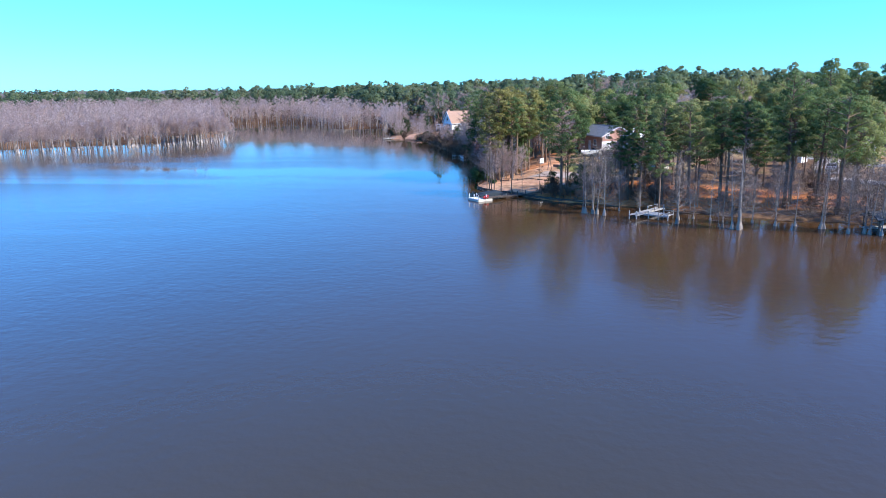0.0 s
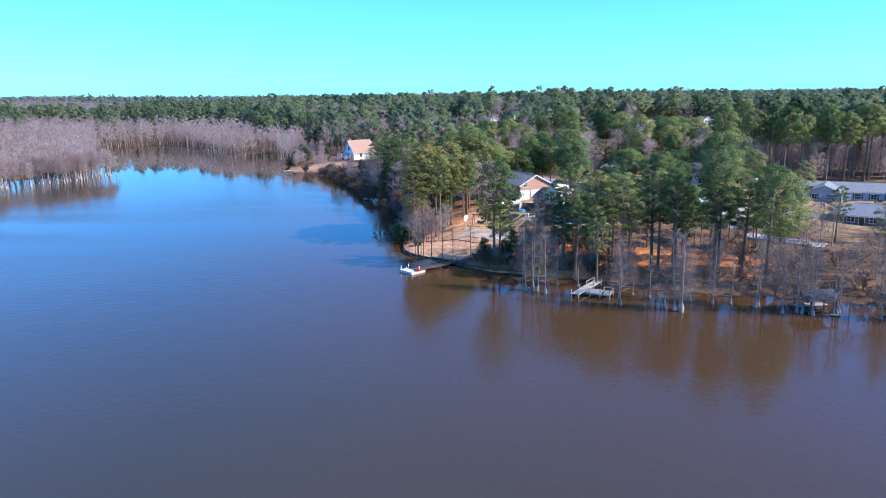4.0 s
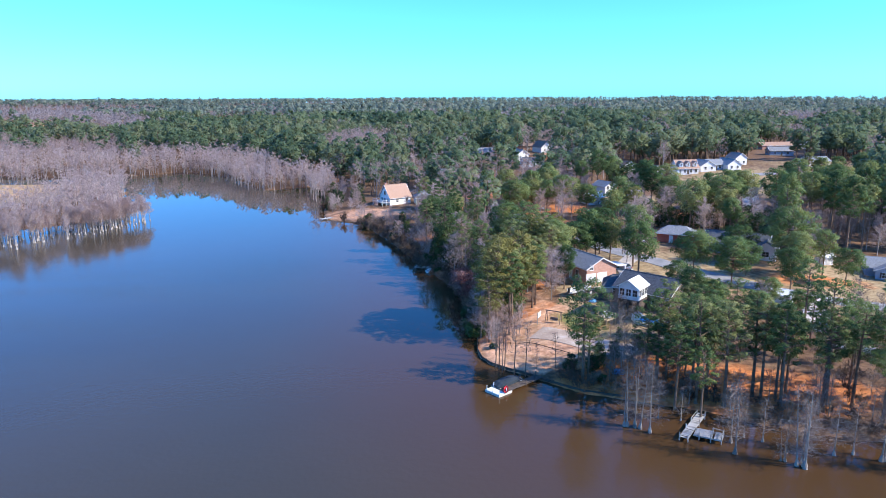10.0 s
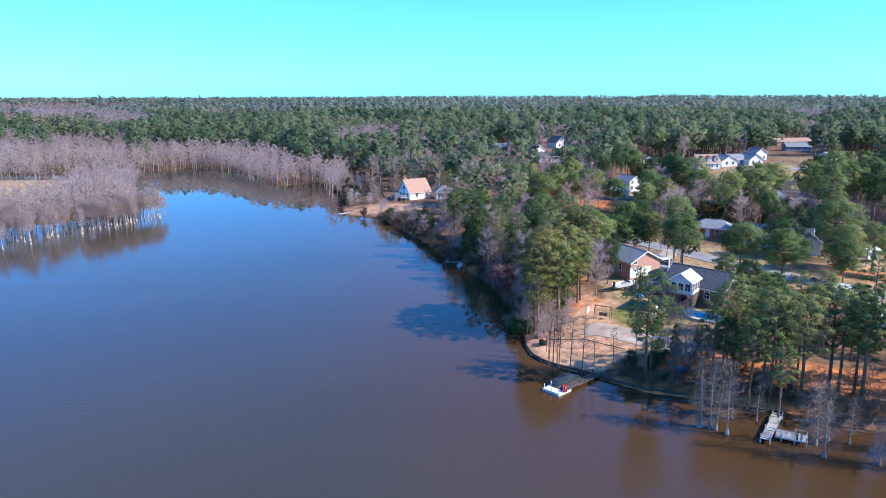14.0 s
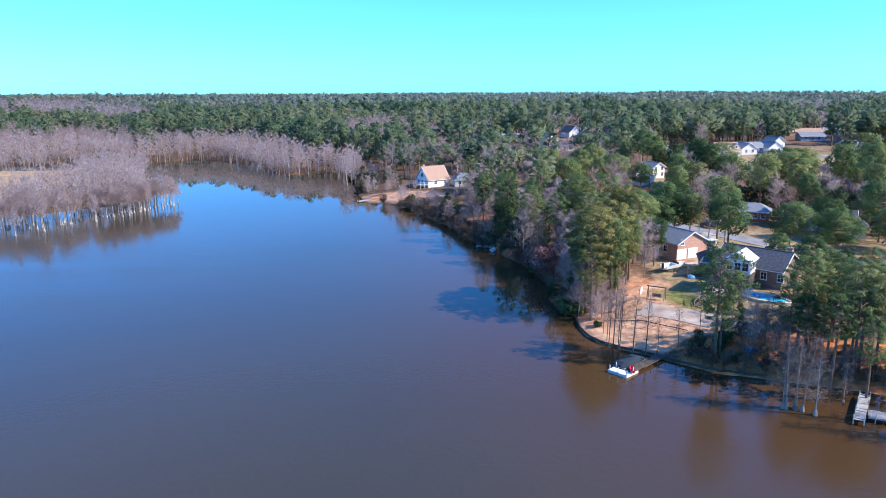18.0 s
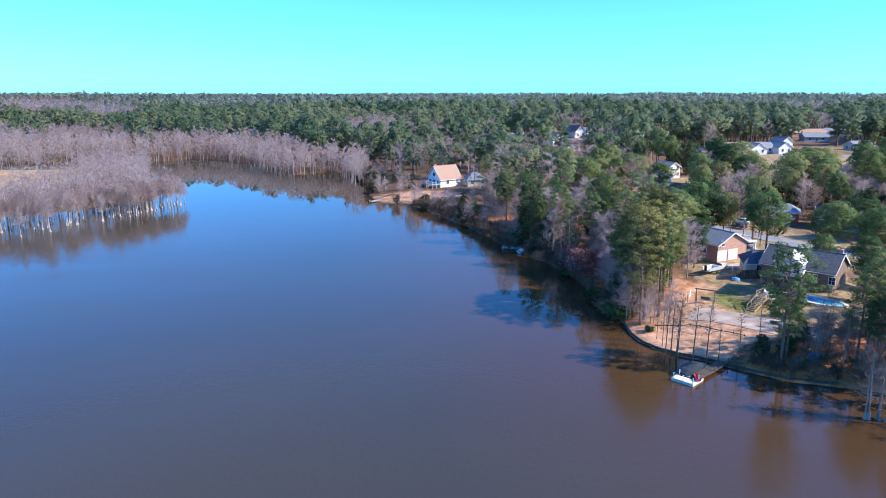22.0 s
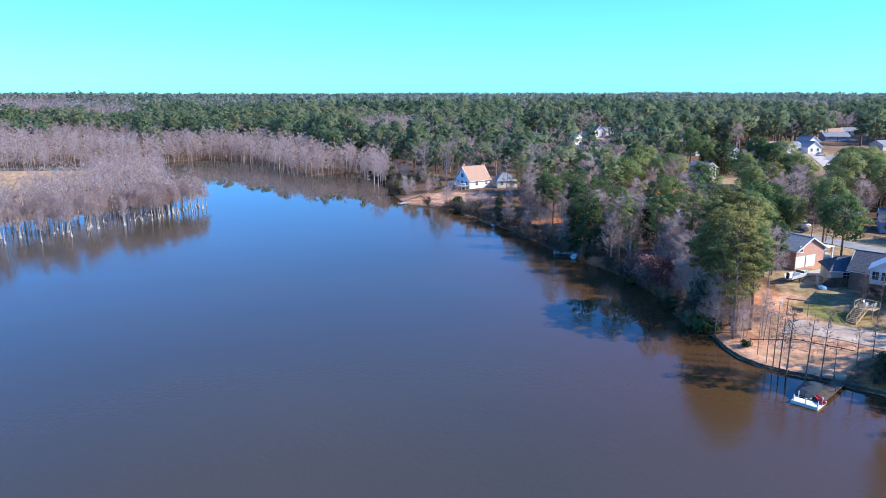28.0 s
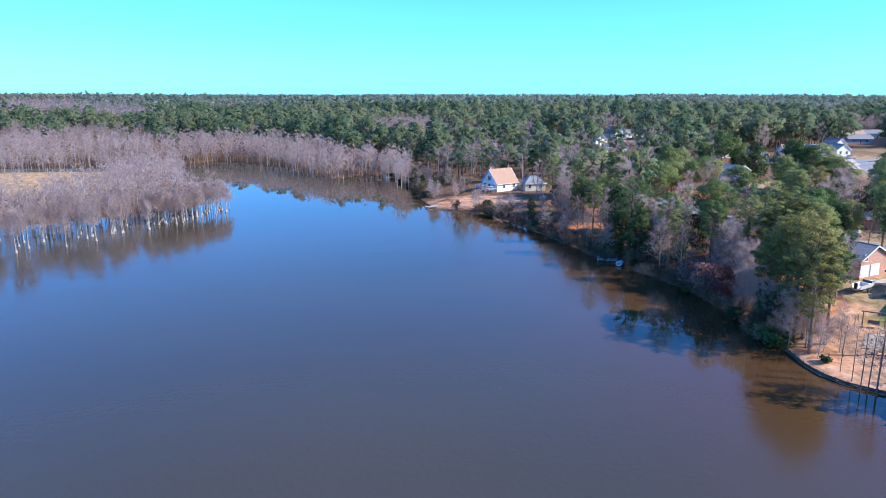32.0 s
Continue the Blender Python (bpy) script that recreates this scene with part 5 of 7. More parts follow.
def ring(w, h, f):
    """A mitred frame round an opening w by h, standing on z = 0."""
    bm = bmesh.new()
    loops = []
    for y, g in ((0.02, f), (-0.06, f), (-0.06, 0), (0.02, 0)):
        loops.append([bm.verts.new(p) for p in ((-w / 2 - g, y, -g), (w / 2 + g, y, -g), (w / 2 + g, y, h + g), (-w / 2 - g, y, h + g))])
    for a, b in zip(loops, loops[1:] + loops[:1]):
        for i in range(4):
            bm.faces.new((a[i], a[(i + 1) % 4], b[(i + 1) % 4], b[i]))
    bmesh.ops.recalc_face_normals(bm, faces=bm.faces)
    return bm


def window(parent, m, w, h, frame_mat=None, panes=2, shutters=None):
    """A framed window in the plane y = 0 of m, facing -y."""
    f = 0.09
    bm = ring(w, h, f)
    ob = part("window", bm, frame_mat or M_WHITE, parent)
    part("glazing_bar", boxes((-0.025, 0.025, -0.05, 0.02, 0, h)), frame_mat or M_WHITE, ob)
    part("glazing_bar", boxes((-w / 2, w / 2, -0.045, 0.02, h / 2 - 0.025, h / 2 + 0.025)), frame_mat or M_WHITE, ob)
    ob.matrix_basis = m
    part("pane", boxes((-w / 2, w / 2, -0.02, 0.01, 0, h)), M_GLASS, ob)
    part("sill", boxes((-w / 2 - 0.14, w / 2 + 0.14, -0.12, 0.0, -f - 0.06, -f)), frame_mat or M_WHITE, ob)
    if shutters:
        for s in (-1, 1):
            x = s * (w / 2 + 0.28)
            part("shutter", boxes((x - 0.17, x + 0.17, -0.05, 0.0, -0.05, h + 0.05), bevel=0.01), shutters, ob)
    return ob


def door(parent, m, w, h, material, name="door", ribs=0):
    bm = boxes((-w / 2, w / 2, -0.05, 0.02, 0, h))
    for k in range(ribs):
        z = h * (k + 0.12) / ribs
        box(bm, -w / 2 + 0.1, w / 2 - 0.1, -0.075, -0.04, z, z + h / ribs * 0.76)
    ob = part(name, bm, material, parent)
    ob.matrix_basis = m
    f = 0.1
    part("frame", boxes((-w / 2 - f, -w / 2, -0.07, 0.02, 0, h + f), (w / 2, w / 2 + f, -0.07, 0.02, 0, h + f), (-w / 2, w / 2, -0.07, 0.02, h, h + f)), M_WHITE, ob)
    part("handle", tube(bmesh.new(), (w * 0.36, -0.05, h * 0.48), (w * 0.36, -0.12, h * 0.48), 0.03, 0.03, 6), M_STEEL, ob)
    return ob


def face(length, width, side):
    """The pose of a wall of the body, seen from outside: front (-y), back (+y), left (-x), right (+x)."""
    return {"front": pose(0, -width / 2, 0), "back": pose(0, width / 2, 0, 0, 0, 180), "left": pose(-length / 2, 0, 0, 0, 0, -90),
            "right": pose(length / 2, 0, 0, 0, 0, 90)}[side]


def house(name, x, y, turn, length, width, eave, ridge, wall, roof, label, base=None, hip=0.0, wins=(), doors=(), chimney=None, shutters=None, category="house", over=0.45, vent=False):
    """wins: rows of (side, along, sill, width, height); doors: (side, along, width, height, material, ribs)."""
    h = thing(name, pose(x, y, g1(x, y) if base is None else base, 0, 0, turn), label, category, "houses")
    body_bm = gable_body(length, width, eave, ridge) if not hip else boxes((-length / 2, length / 2, -width / 2, width / 2, -1.2, eave))
    part("wall", body_bm, wall, h)
    r = part("roof", slab_roof(length, width, eave, ridge, over, hip=hip), roof, h)
    part("ridge_cap", boxes((-length / 2 - over + hip, length / 2 + over - hip, -0.14, 0.14, ridge + 0.1, ridge + 0.2), bevel=0.03), roof, r)
    drop = (ridge - eave) / (width / 2) * over
    for s in (-1, 1):
        yy = s * (width / 2 + over)
        part("gutter", boxes((-length / 2 - over, length / 2 + over, yy - 0.07, yy + 0.07, eave - drop - 0.06, eave - drop + 0.1), bevel=0.02), M_WHITE, r)
    if not hip:
        for s in (-1, 1):
            bm = bmesh.new()
            for k in (-1, 1):
                xx = s * (length / 2 + over - 0.03)
                p0, p1 = Vector((xx, k * (width / 2 + over), eave - drop)), Vector((xx, 0, ridge))
                q = [bm.verts.new((p.x + dx, p.y, p.z + dz)) for dx in (-0.05, 0.05) for p, dz in ((p0, -0.08), (p1, -0.08), (p1, 0.17), (p0, 0.17))]
                bm.faces.new(q[:4])
                bm.faces.new(q[4:][::-1])
                for i in range(4):
                    bm.faces.new((q[i], q[i + 4], q[(i + 1) % 4 + 4], q[(i + 1) % 4]))
            bmesh.ops.recalc_face_normals(bm, faces=bm.faces)
            part("bargeboard", bm, M_WHITE, r)
    for side, along, sill, w, hh in wins:
        window(h, face(length, width, side) @ pose(along, -0.03, sill), w, hh, shutters=shutters)
    for side, along, w, hh, m, ribs in doors:
        door(h, face(length, width, side) @ pose(along, -0.03, 0), w, hh, m, "garage_door" if w > 2 else "door", ribs)
    if chimney:
        cx, cy, cz = chimney
        c = part("chimney", boxes((cx - 0.45, cx + 0.45, cy - 0.3, cy + 0.3, eave, cz), (cx - 0.55, cx + 0.55, cy - 0.4, cy + 0.4, cz, cz + 0.12)), M_BRICK, r)
        part("flue", tube(bmesh.new(), (cx, cy, cz + 0.1), (cx, cy, cz + 0.45), 0.13, 0.11, 8), M_GREYROOF, c)
    return h


GW = (1.0, 1.3)
brick = house("brick_house", 39.9, 152.0, 113, 12, 8.3, 3.5, 5.6, M_BRICK, M_GREYROOF, "two-level red brick house with white garage doors and grey roof", base=4.4,
              wins=[("left", -2.9, 3.1, 0.9, 1.1), ("front", -3, 1.2, *GW), ("front", 2, 1.2, *GW), ("back", -3, 1.2, *GW), ("back", 2.5, 1.2, *GW)],
              doors=[("left", -3.0, 2.5, 2.15, M_WHITE, 4), ("left", 0.1, 2.5, 2.15, M_WHITE, 4), ("back", 0, 0.95, 2.05, M_WHITE, 0)])
part("porch", boxes((-6.2, -2.2, -7.1, -4.45, 3.15, 3.32), (-6.1, -5.85, -6.95, -6.7, -1, 3.15), (-2.5, -2.25, -6.95, -6.7, -1, 3.15)), M_WHITE, brick, "white side porch roof on posts")
# L-shaped apron of concrete before the garage
strip("driveway", [(40.2, 142.0), (44.6, 143.6), (48.5, 146.5), (51, 154)], 3.6, M_CONC, "pale concrete apron before the brick garage", "driveway")

dark = house("dark_roofed_house", 48.9, 131.9, -48, 12.4, 8.6, 3.1, 5.7, M_BROWNWALL, M_DARKROOF, "brown-sided lakeside house with a dark shingle roof", base=4.0,
             wins=[("front", a, 1.0, *GW) for a in (0.5, 3.0, 6.0)] + [("left", -1.5, 1.0, *GW), ("left", 1.8, 1.0, *GW), ("back", -4, 1, *GW), ("back", 4, 1, *GW)],
             doors=[("back", 0, 0.95, 2.05, M_WHITE, 0)], chimney=(5.5, 1.0, 6.4))
house("garage_wing", 44.4, 138.0, -18, 7.5, 6.4, 2.3, 4.0, M_CREAM, M_DARKROOF, "low wing with a dark hipped roof beside the house", base=4.1, hip=2.2,
             wins=[("front", -1.2, 0.9, 1.2, 1.0)], doors=[("right", 0, 2.4, 2.1, M_WHITE, 4)], category="garage")
# raised sunroom on posts
sr = thing("sunroom", pose(43.2, 126.9, 3.9, 0, 0, -41), "white raised sunroom with a pale metal roof on posts", "sunroom")
sw_ = part("wall", gable_body(4.2, 4.2, 5.2, 6.6, -2.6), M_WHITE, sr)
sw_.matrix_basis = pose(0, 0, 0, 0, 0, 90)
sw_ = part("roof", slab_roof(4.6, 4.2, 5.2, 6.6, 0.4, 0.12), M_METALROOF, sr)
sw_.matrix_basis = pose(0, 0, 0, 0, 0, 90)
part("deck", boxes((-2.3, 2.3, -2.3, 2.3, 2.35, 2.6)), M_DARKWOOD, sr)
for px in (-2.1, 0, 2.1):
    for py in (-2.1, 2.1):
        part("post", boxes((px - 0.09, px + 0.09, py - 0.09, py + 0.09, -0.8, 2.35), bevel=0.015), M_DARKWOOD, sr)
# dark panels added on three sides to give the shade beneath the deck
for px in (-2.15, 2.15):
    part("skirt", boxes((px - 0.04, px + 0.04, -2.0, 2.0, 0.2, 2.3)), M_DARKWOOD, sr)
part("skirt", boxes((-2.0, 2.0, 2.06, 2.14, 0.2, 2.3)), M_DARKWOOD, sr)
for side in ("front", "left", "right"):
    for a in (-1.35, 0, 1.35):
        window(sr, face(4.2, 4.2, side) @ pose(a, -0.03, 3.35), 0.95, 1.35)

# lake house with a steep white gable
lh = house("white_lake_house", -6.7, 278.4, 31, 9.6, 8.4, 2.9, 7.4, M_WHITE, M_TANROOF, "white lake house with a steep tan shingle roof", base=2.9,
           wins=[("left", -2.4, 0.6, 1.1, 1.7), ("left", 0, 0.6, 1.1, 1.7), ("left", 2.4, 0.6, 1.1, 1.7), ("left", 0, 3.6, 1.4, 1.4), ("front", 3.0, 0.9, *GW), ("front", -1.5, 0.9, *GW)], chimney=(-3.9, 0.6, 8.0))
dk = part("deck", boxes((-8.4, -4.85, -4.1, 4.1, 0.9, 1.08)), M_WOODGREY, lh, "weathered raised lake deck")
for px in (-8.2, -6.4):
    for py in (-3.9, 0, 3.9):
        part("post", boxes((px - 0.08, px + 0.08, py - 0.08, py + 0.08, -1.5, 1.95)), M_WHITE, dk)
part("rail", boxes((-8.3, -8.15, -4.0, 4.0, 1.9, 2.0), (-8.3, -4.9, -4.05, -3.9, 1.9, 2.0), (-8.3, -4.9, 3.9, 4.05, 1.9, 2.0)), M_WHITE, dk)
house("small_grey_house", 5.0, 277, 8, 7.5, 6.5, 2.8, 5.0, M_CREAM, M_GREYROOF, "small cream house with a hipped grey roof", hip=3.2,
      wins=[("front", -2, 0.9, *GW), ("front", 2, 0.9, *GW), ("left", 0, 0.9, *GW)])
house("white_house", 78, 272, 112, 8.0, 5.6, 4.3, 5.9, M_WHITE, M_GREYROOF, "tall white house with a grey gable roof", base=5.7,
      wins=[("left", -1.7, 0.9, *GW), ("left", 1.7, 0.9, *GW), ("left", -1.5, 3.1, *GW), ("left", 1.5, 3.1, *GW), ("front", 0, 0.9, *GW)])
house("white_garage", 69, 256.5, 20, 6.5, 5.5, 2.6, 3.9, M_WHITE, M_METALROOF, "small white garage with a pale metal roof", doors=[("front", 0, 2.5, 2.1, M_CREAM, 4)], category="garage")
house("red_walled_house", 76.5, 190, -30, 10, 7, 2.7, 4.4, M_REDSIDE, M_GREYROOF, "low house with a red wall and grey roof", hip=3,
      wins=[("front", 1.5, 0.9, *GW), ("front", 3.5, 0.9, *GW), ("left", 0, 0.9, *GW)], doors=[("front", -1, 0.95, 2.05, M_WHITE, 0)])
house("dark_blue_roofed_house", 88.5, 177, -32, 16, 8.5, 3.0, 5.4, M_BLUESIDE, M_DARKROOF, "pale blue house with dark roof and shutters", 
      wins=[("front", a, 1.0, *GW) for a in (-6, -3.5, 1, 4.5)] + [("right", 0, 1.0, *GW)], doors=[("front", -1, 0.95, 2.05, M_WHITE, 0)], shutters=M_DARKWOOD)
house("front_gable", 93.0, 169.6, 58, 6.0, 5.0, 2.9, 4.6, M_WHITE, M_DARKROOF, "white gabled front room of the blue house", wins=[("left", 0, 0.9, 1.6, 1.3)])
house("blue_grey_house", 127, 158.5, -28, 24, 8.5, 2.7, 4.5, M_BLUESIDE, M_GREYROOF, "long low blue-sided ranch house with a grey roof", base=0.6,
             wins=[("front", a, 0.9, 1.3, 1.2) for a in (-2, 2, 5.5, 9)], doors=[("front", 0, 0.95, 2.05, M_WHITE, 0)], shutters=M_DARKWOOD)
house("front_gable", 120, 157.0, 52, 7.0, 8.2, 2.7, 4.6, M_BLUESIDE, M_GREYROOF, "gabled blue-sided end of the ranch house", base=0.6,
      wins=[("left", -2, 0.9, 1.2, 1.3), ("left", 2, 0.9, 1.2, 1.3)], shutters=M_DARKWOOD)
house("grey_ranch_house", 109.5, 124.5, -38, 13, 9, 2.3, 4.2, M_BROWNWALL, M_GREYROOF, "low ranch house under a wide grey hipped roof", base=0.9, hip=4.5,
      wins=[("front", a, 0.9, 1.3, 1.2) for a in (-4.6, -2.6, 1.5, 4.5)], doors=[("front", -0.6, 0.95, 2.05, M_DARKWOOD, 0)])
house("white_shed", 108.8, 169.3, 15, 3.4, 2.8, 2.2, 3.0, M_WHITE, M_METALROOF, "small white garden shed at the wood's edge", doors=[("front", 0, 1.2, 2.0, M_CREAM, 0)], category="shed")
house("carport", 76.8, 131.5, -40, 4.2, 3.4, 2.2, 2.9, M_WHITE, M_METALROOF, "white carport with a pale metal roof by the street", category="carport")
house("grey_bank_house", 33, 217, -35, 12, 8, 2.7, 4.8, M_BLUESIDE, M_GREYROOF, "grey house half hidden by trees above the bank", hip=3,
      wins=[("front", -3, 0.9, *GW), ("front", 2, 0.9, *GW), ("left", 0, 0.9, *GW)])
# the hill and the far street
for nm, x, y, t, l, w, e, r, wm, rm, lb in [
    ("white_gabled_house", 80, 415, 112, 10, 8, 3.2, 6.6, M_WHITE, M_BROWNROOF, "tall white gabled house high on the hill"),
    ("white_gabled_house", 62, 390, 110, 9, 7.5, 3.0, 5.6, M_WHITE, M_GREYROOF, "white house with a grey gable on the hill"),
    ("white_porch_house", 66, 372, 5, 11, 6.5, 2.9, 4.6, M_WHITE, M_DARKROOF, "low white house with a dark roof on the hill"),
    ("brown_roofed_house", 76, 470, 0, 20, 8, 3, 5.2, M_BRICK, M_BROWNROOF, "long brown-roofed house far up the hill"),
    ("grey_roofed_house", 119, 334, 105, 9, 7, 2.8, 4.9, M_WHITE, M_GREYROOF, "white house with a blue-grey roof on the far street"),
    ("grey_roofed_house", 146, 337, 98, 10, 8, 2.8, 5.2, M_WHITE, M_GREYROOF, "grey-roofed white house with its gable to the street"),
    ("grey_roofed_house", 152.5, 341, 8, 8, 7, 2.8, 5.0, M_BLUESIDE, M_GREYROOF, "blue-grey house with a grey roof on the far street"),
    ("grey_roofed_house", 160, 340, 100, 11, 7.5, 2.9, 5.4, M_WHITE, M_GREYROOF, "white house with a tall grey gable on the far street"),
    ("white_gabled_house", 176, 365, 104, 8, 7, 4, 6.4, M_WHITE, M_GREYROOF, "white gabled house beyond the far street"),
    ("white_gabled_house", 112, 352, 100, 8, 6.5, 3, 5.0, M_WHITE, M_BROWNROOF, "white gabled house with a brown roof among the trees"),
    ("brown_roofed_house", 262, 486, 4, 26, 9, 3, 5.0, M_BRICK, M_TANROOF, "long brick house with a rust-brown roof, far off"),
    ("blue_house", 240, 440, -6, 15, 8, 3, 5.2, M_BLUESIDE, M_GREYROOF, "blue-sided house with a grey roof, far off"),
    ("grey_roofed_house", 262, 372, -8, 15, 8, 3, 5.2, M_CREAM, M_GREYROOF, "cream house among pines, far off"),
    ("brown_roofed_house", 108, 790, 2, 22, 10, 3, 5.4, M_BRICK, M_TANROOF, "long rust-roofed house deep in the woods"),
    ("brown_roofed_house", 131, 786, 6, 18, 10, 3, 5.2, M_BRICK, M_BROWNROOF, "brown-roofed house deep in the woods"),
    ("cream_house", 222, 674, 100, 13, 11, 4.5, 8.0, M_CREAM, M_TANROOF, "tall cream gabled house in the distant woods"),
    ("grey_roofed_house", 428, 810, 5, 34, 12, 3.5, 5.5, M_CREAM, M_GREYROOF, "wide grey-roofed building in the distant woods"),
    ("grey_roofed_house", 289, 493, -10, 16, 9, 3, 5.2, M_WHITE, M_GREYROOF, "white house with a grey roof beyond dry lawns"),
    ("grey_roofed_house", 220, 366, 12, 14, 8, 3, 5.0, M_CREAM, M_GREYROOF, "cream house at the edge of the dry lawns"),
    ("grey_roofed_house", 121, 744, 98, 12, 10, 4, 7.0, M_WHITE, M_GREYROOF, "white gabled house in the distant woods"),
    ("white_gabled_house", 124, 577, 100, 11, 9, 4, 7.0, M_WHITE, M_DARKROOF, "white gabled house with a dark roof up the hill"),
    ("grey_roofed_house", 44, 421, 8, 13, 8, 3, 5.2, M_CREAM, M_GREYROOF, "pale house half hidden on the wooded hill"),
    ("white_gabled_house", 122, 470, 110, 8, 7, 4, 7, M_WHITE, M_BROWNROOF, "white gabled house among the hill pines"),
    ("grey_roofed_house", 98, 440, 10, 12, 8, 3, 5.2, M_WHITE, M_GREYROOF, "white house with grey roof behind hill trees"),
]:
    house(nm, x, y, t, l, w, e, r, wm, rm, lb, wins=[("front", -l * .28, .9, 1.1, 1.4), ("front", l * .25, .9, 1.1, 1.4), ("left", -1.7, .9, 1.0, 1.4), ("left", 1.7, .9, 1.0, 1.4)],
          doors=[("front", 0, 0.95, 2.05, M_DARKWOOD, 0)])

# white house with three front dormers under a rust roof
dh = house("dormered_house", 134, 331, 6, 11, 8, 3.0, 6.6, M_WHITE, M_TANROOF, "white house with three dormers under a rust-brown roof",
           wins=[("front", a, 0.8, 1.0, 1.5) for a in (-4, -1.5, 1.5, 4)], doors=[("front", 0, 0.95, 2.05, M_DARKWOOD, 0)])
for a in (-3.6, 0, 3.6):
    dm = part("dormer", gable_body(3.4, 1.9, 5.2, 6.2, -3.6), M_WHITE, dh)
    dm.matrix_basis = pose(a, -2.2, 0, 0, 0, 90)
    part("dormer_roof", slab_roof(3.4, 1.9, 5.2, 6.2, 0.2, 0.1), M_TANROOF, dm)
    window(dm, face(3.4, 1.9, "left") @ pose(0, -0.03, 4.1), 0.8, 1.1)

# ---- pool, steps and garden ----
PX, PY, PT = 44.9, 120.2, -56
pz = max(g1(PX + dx, PY + dy) for dx in (-5, 0, 5) for dy in (-4, 0, 4)) + 0.12
pool = thing("swimming_pool", pose(PX, PY, pz, 0, 0, PT), "kidney-shaped blue swimming pool with a cream deck", "swimming pool")


def outline(k, n=36):
    return [((0 if k else 0.6) + (4.5 if k else 3.3) * math.cos(a) + 0.4 * math.sin(2 * a), (2.6 if k else 1.8) * math.sin(a) * (1 - 0.18 * math.cos(a))) for a in (i * 2 * math.pi / n for i in range(n))]


bm = bmesh.new()
rings = [[bm.verts.new((*p, z)) for p in outline(k)] for k, z in ((1, -1.6), (1, 0.0), (0, 0.0), (0, -0.35))]
for a, b in zip(rings, rings[1:]):
    for i in range(36):
        bm.faces.new((a[i], a[(i + 1) % 36], b[(i + 1) % 36], b[i]))
part("deck", bm, M_POOLDECK, pool)
bm = bmesh.new()
bm.faces.new([bm.verts.new((*p, -0.12)) for p in outline(0)])
part("water", bm, M_POOL, pool)
bm = bmesh.new()
for s in (-1, 1):
    for i in range(8):
        a0, a1 = i * math.pi / 8, (i + 1) * math.pi / 8
        tube(bm, (3.3 - 0.5 * math.cos(a0), s * 0.25, 0.75 * math.sin(a0)), (3.3 - 0.5 * math.cos(a1), s * 0.25, 0.75 * math.sin(a1)), 0.025, 0.025, 6)
part("ladder", bm, M_STEEL, pool)


def wooden_steps(x, y, z0, z1, turn, run, width, label):
    st = thing("garden_steps", pose(x, y, z0, 0, 0, turn), label, "steps")
    n = max(3, round((z1 - z0) / 0.18))
    for k in range(n):
        part("tread", boxes((k * run / n, (k + 1) * run / n + 0.03, -width / 2, width / 2, (k + 1) * (z1 - z0) / n - 0.05, (k + 1) * (z1 - z0) / n), bevel=0.008), M_WOOD, st)
    for s in (-1, 1):
        yy = s * (width / 2 + 0.05)
        bm = bmesh.new()
        for dz, t in ((0.0, 0.22), (1.0, 0.1)):
            q = [bm.verts.new((px, yy + dy, pz_ + dz + e)) for dy in (-0.04, 0.04) for px, pz_ in ((0, 0), (run, z1 - z0)) for e in (-t / 2, t / 2)]
            bmesh.ops.convex_hull(bm, input=q)
        part("stringer", bm, M_WOOD, st)
        for k in range(4):
            px = run * k / 3
            zz = (z1 - z0) * k / 3
            part("post", boxes((px - 0.05, px + 0.05, yy - 0.05, yy + 0.05, zz - 0.4, zz + 1.05), bevel=0.01), M_WOOD, st)
    pl = part("landing", boxes((run, run + 2.6, -1.5, 1.5, z1 - z0 - 0.1, z1 - z0), bevel=0.01), M_WOOD, st)
    for px, py in ((run + 0.1, -1.4), (run + 2.5, -1.4), (run + 0.1, 1.4), (run + 2.5, 1.4)):
        part("post", boxes((px - 0.06, px + 0.06, py - 0.06, py + 0.06, -1.2, z1 - z0 + 0.95)), M_WOOD, pl)
    part("rail", boxes((run, run + 2.6, 1.37, 1.43, z1 - z0 + 0.85, z1 - z0 + 0.93), (run + 2.5, run + 2.56, -1.4, 1.4, z1 - z0 + 0.85, z1 - z0 + 0.93)), M_WOOD, pl)
    return st


zst = g1(32.4, 118.3)
wooden_steps(31.9, 118.4, zst, zst + 1.7, 32, 3.7, 1.3, "tan wooden steps with handrails up to a small landing")


def lounge(x, y, z, turn, label):
    t = thing("patio_chair", pose(x, y, z, 0, 0, turn), label, "chair", "patio chairs")
    part("seat", boxes((-0.3, 0.3, -0.3, 0.3, 0.38, 0.44), bevel=0.02), M_WHITE, t)
    ob = part("backrest", boxes((-0.3, 0.3, 0.0, 0.05, 0, 0.55), bevel=0.02), M_WHITE, t)
    ob.matrix_basis = pose(0, 0.28, 0.42, -14)
    for px in (-0.26, 0.26):
        for py in (-0.26, 0.26):
            part("leg", boxes((px - 0.025, px + 0.025, py - 0.025, py + 0.025, 0, 0.39)), M_WHITE, t)
        part("armrest", boxes((px - 0.04, px + 0.04, -0.3, 0.3, 0.6, 0.64), bevel=0.01), M_WHITE, t)
    return t


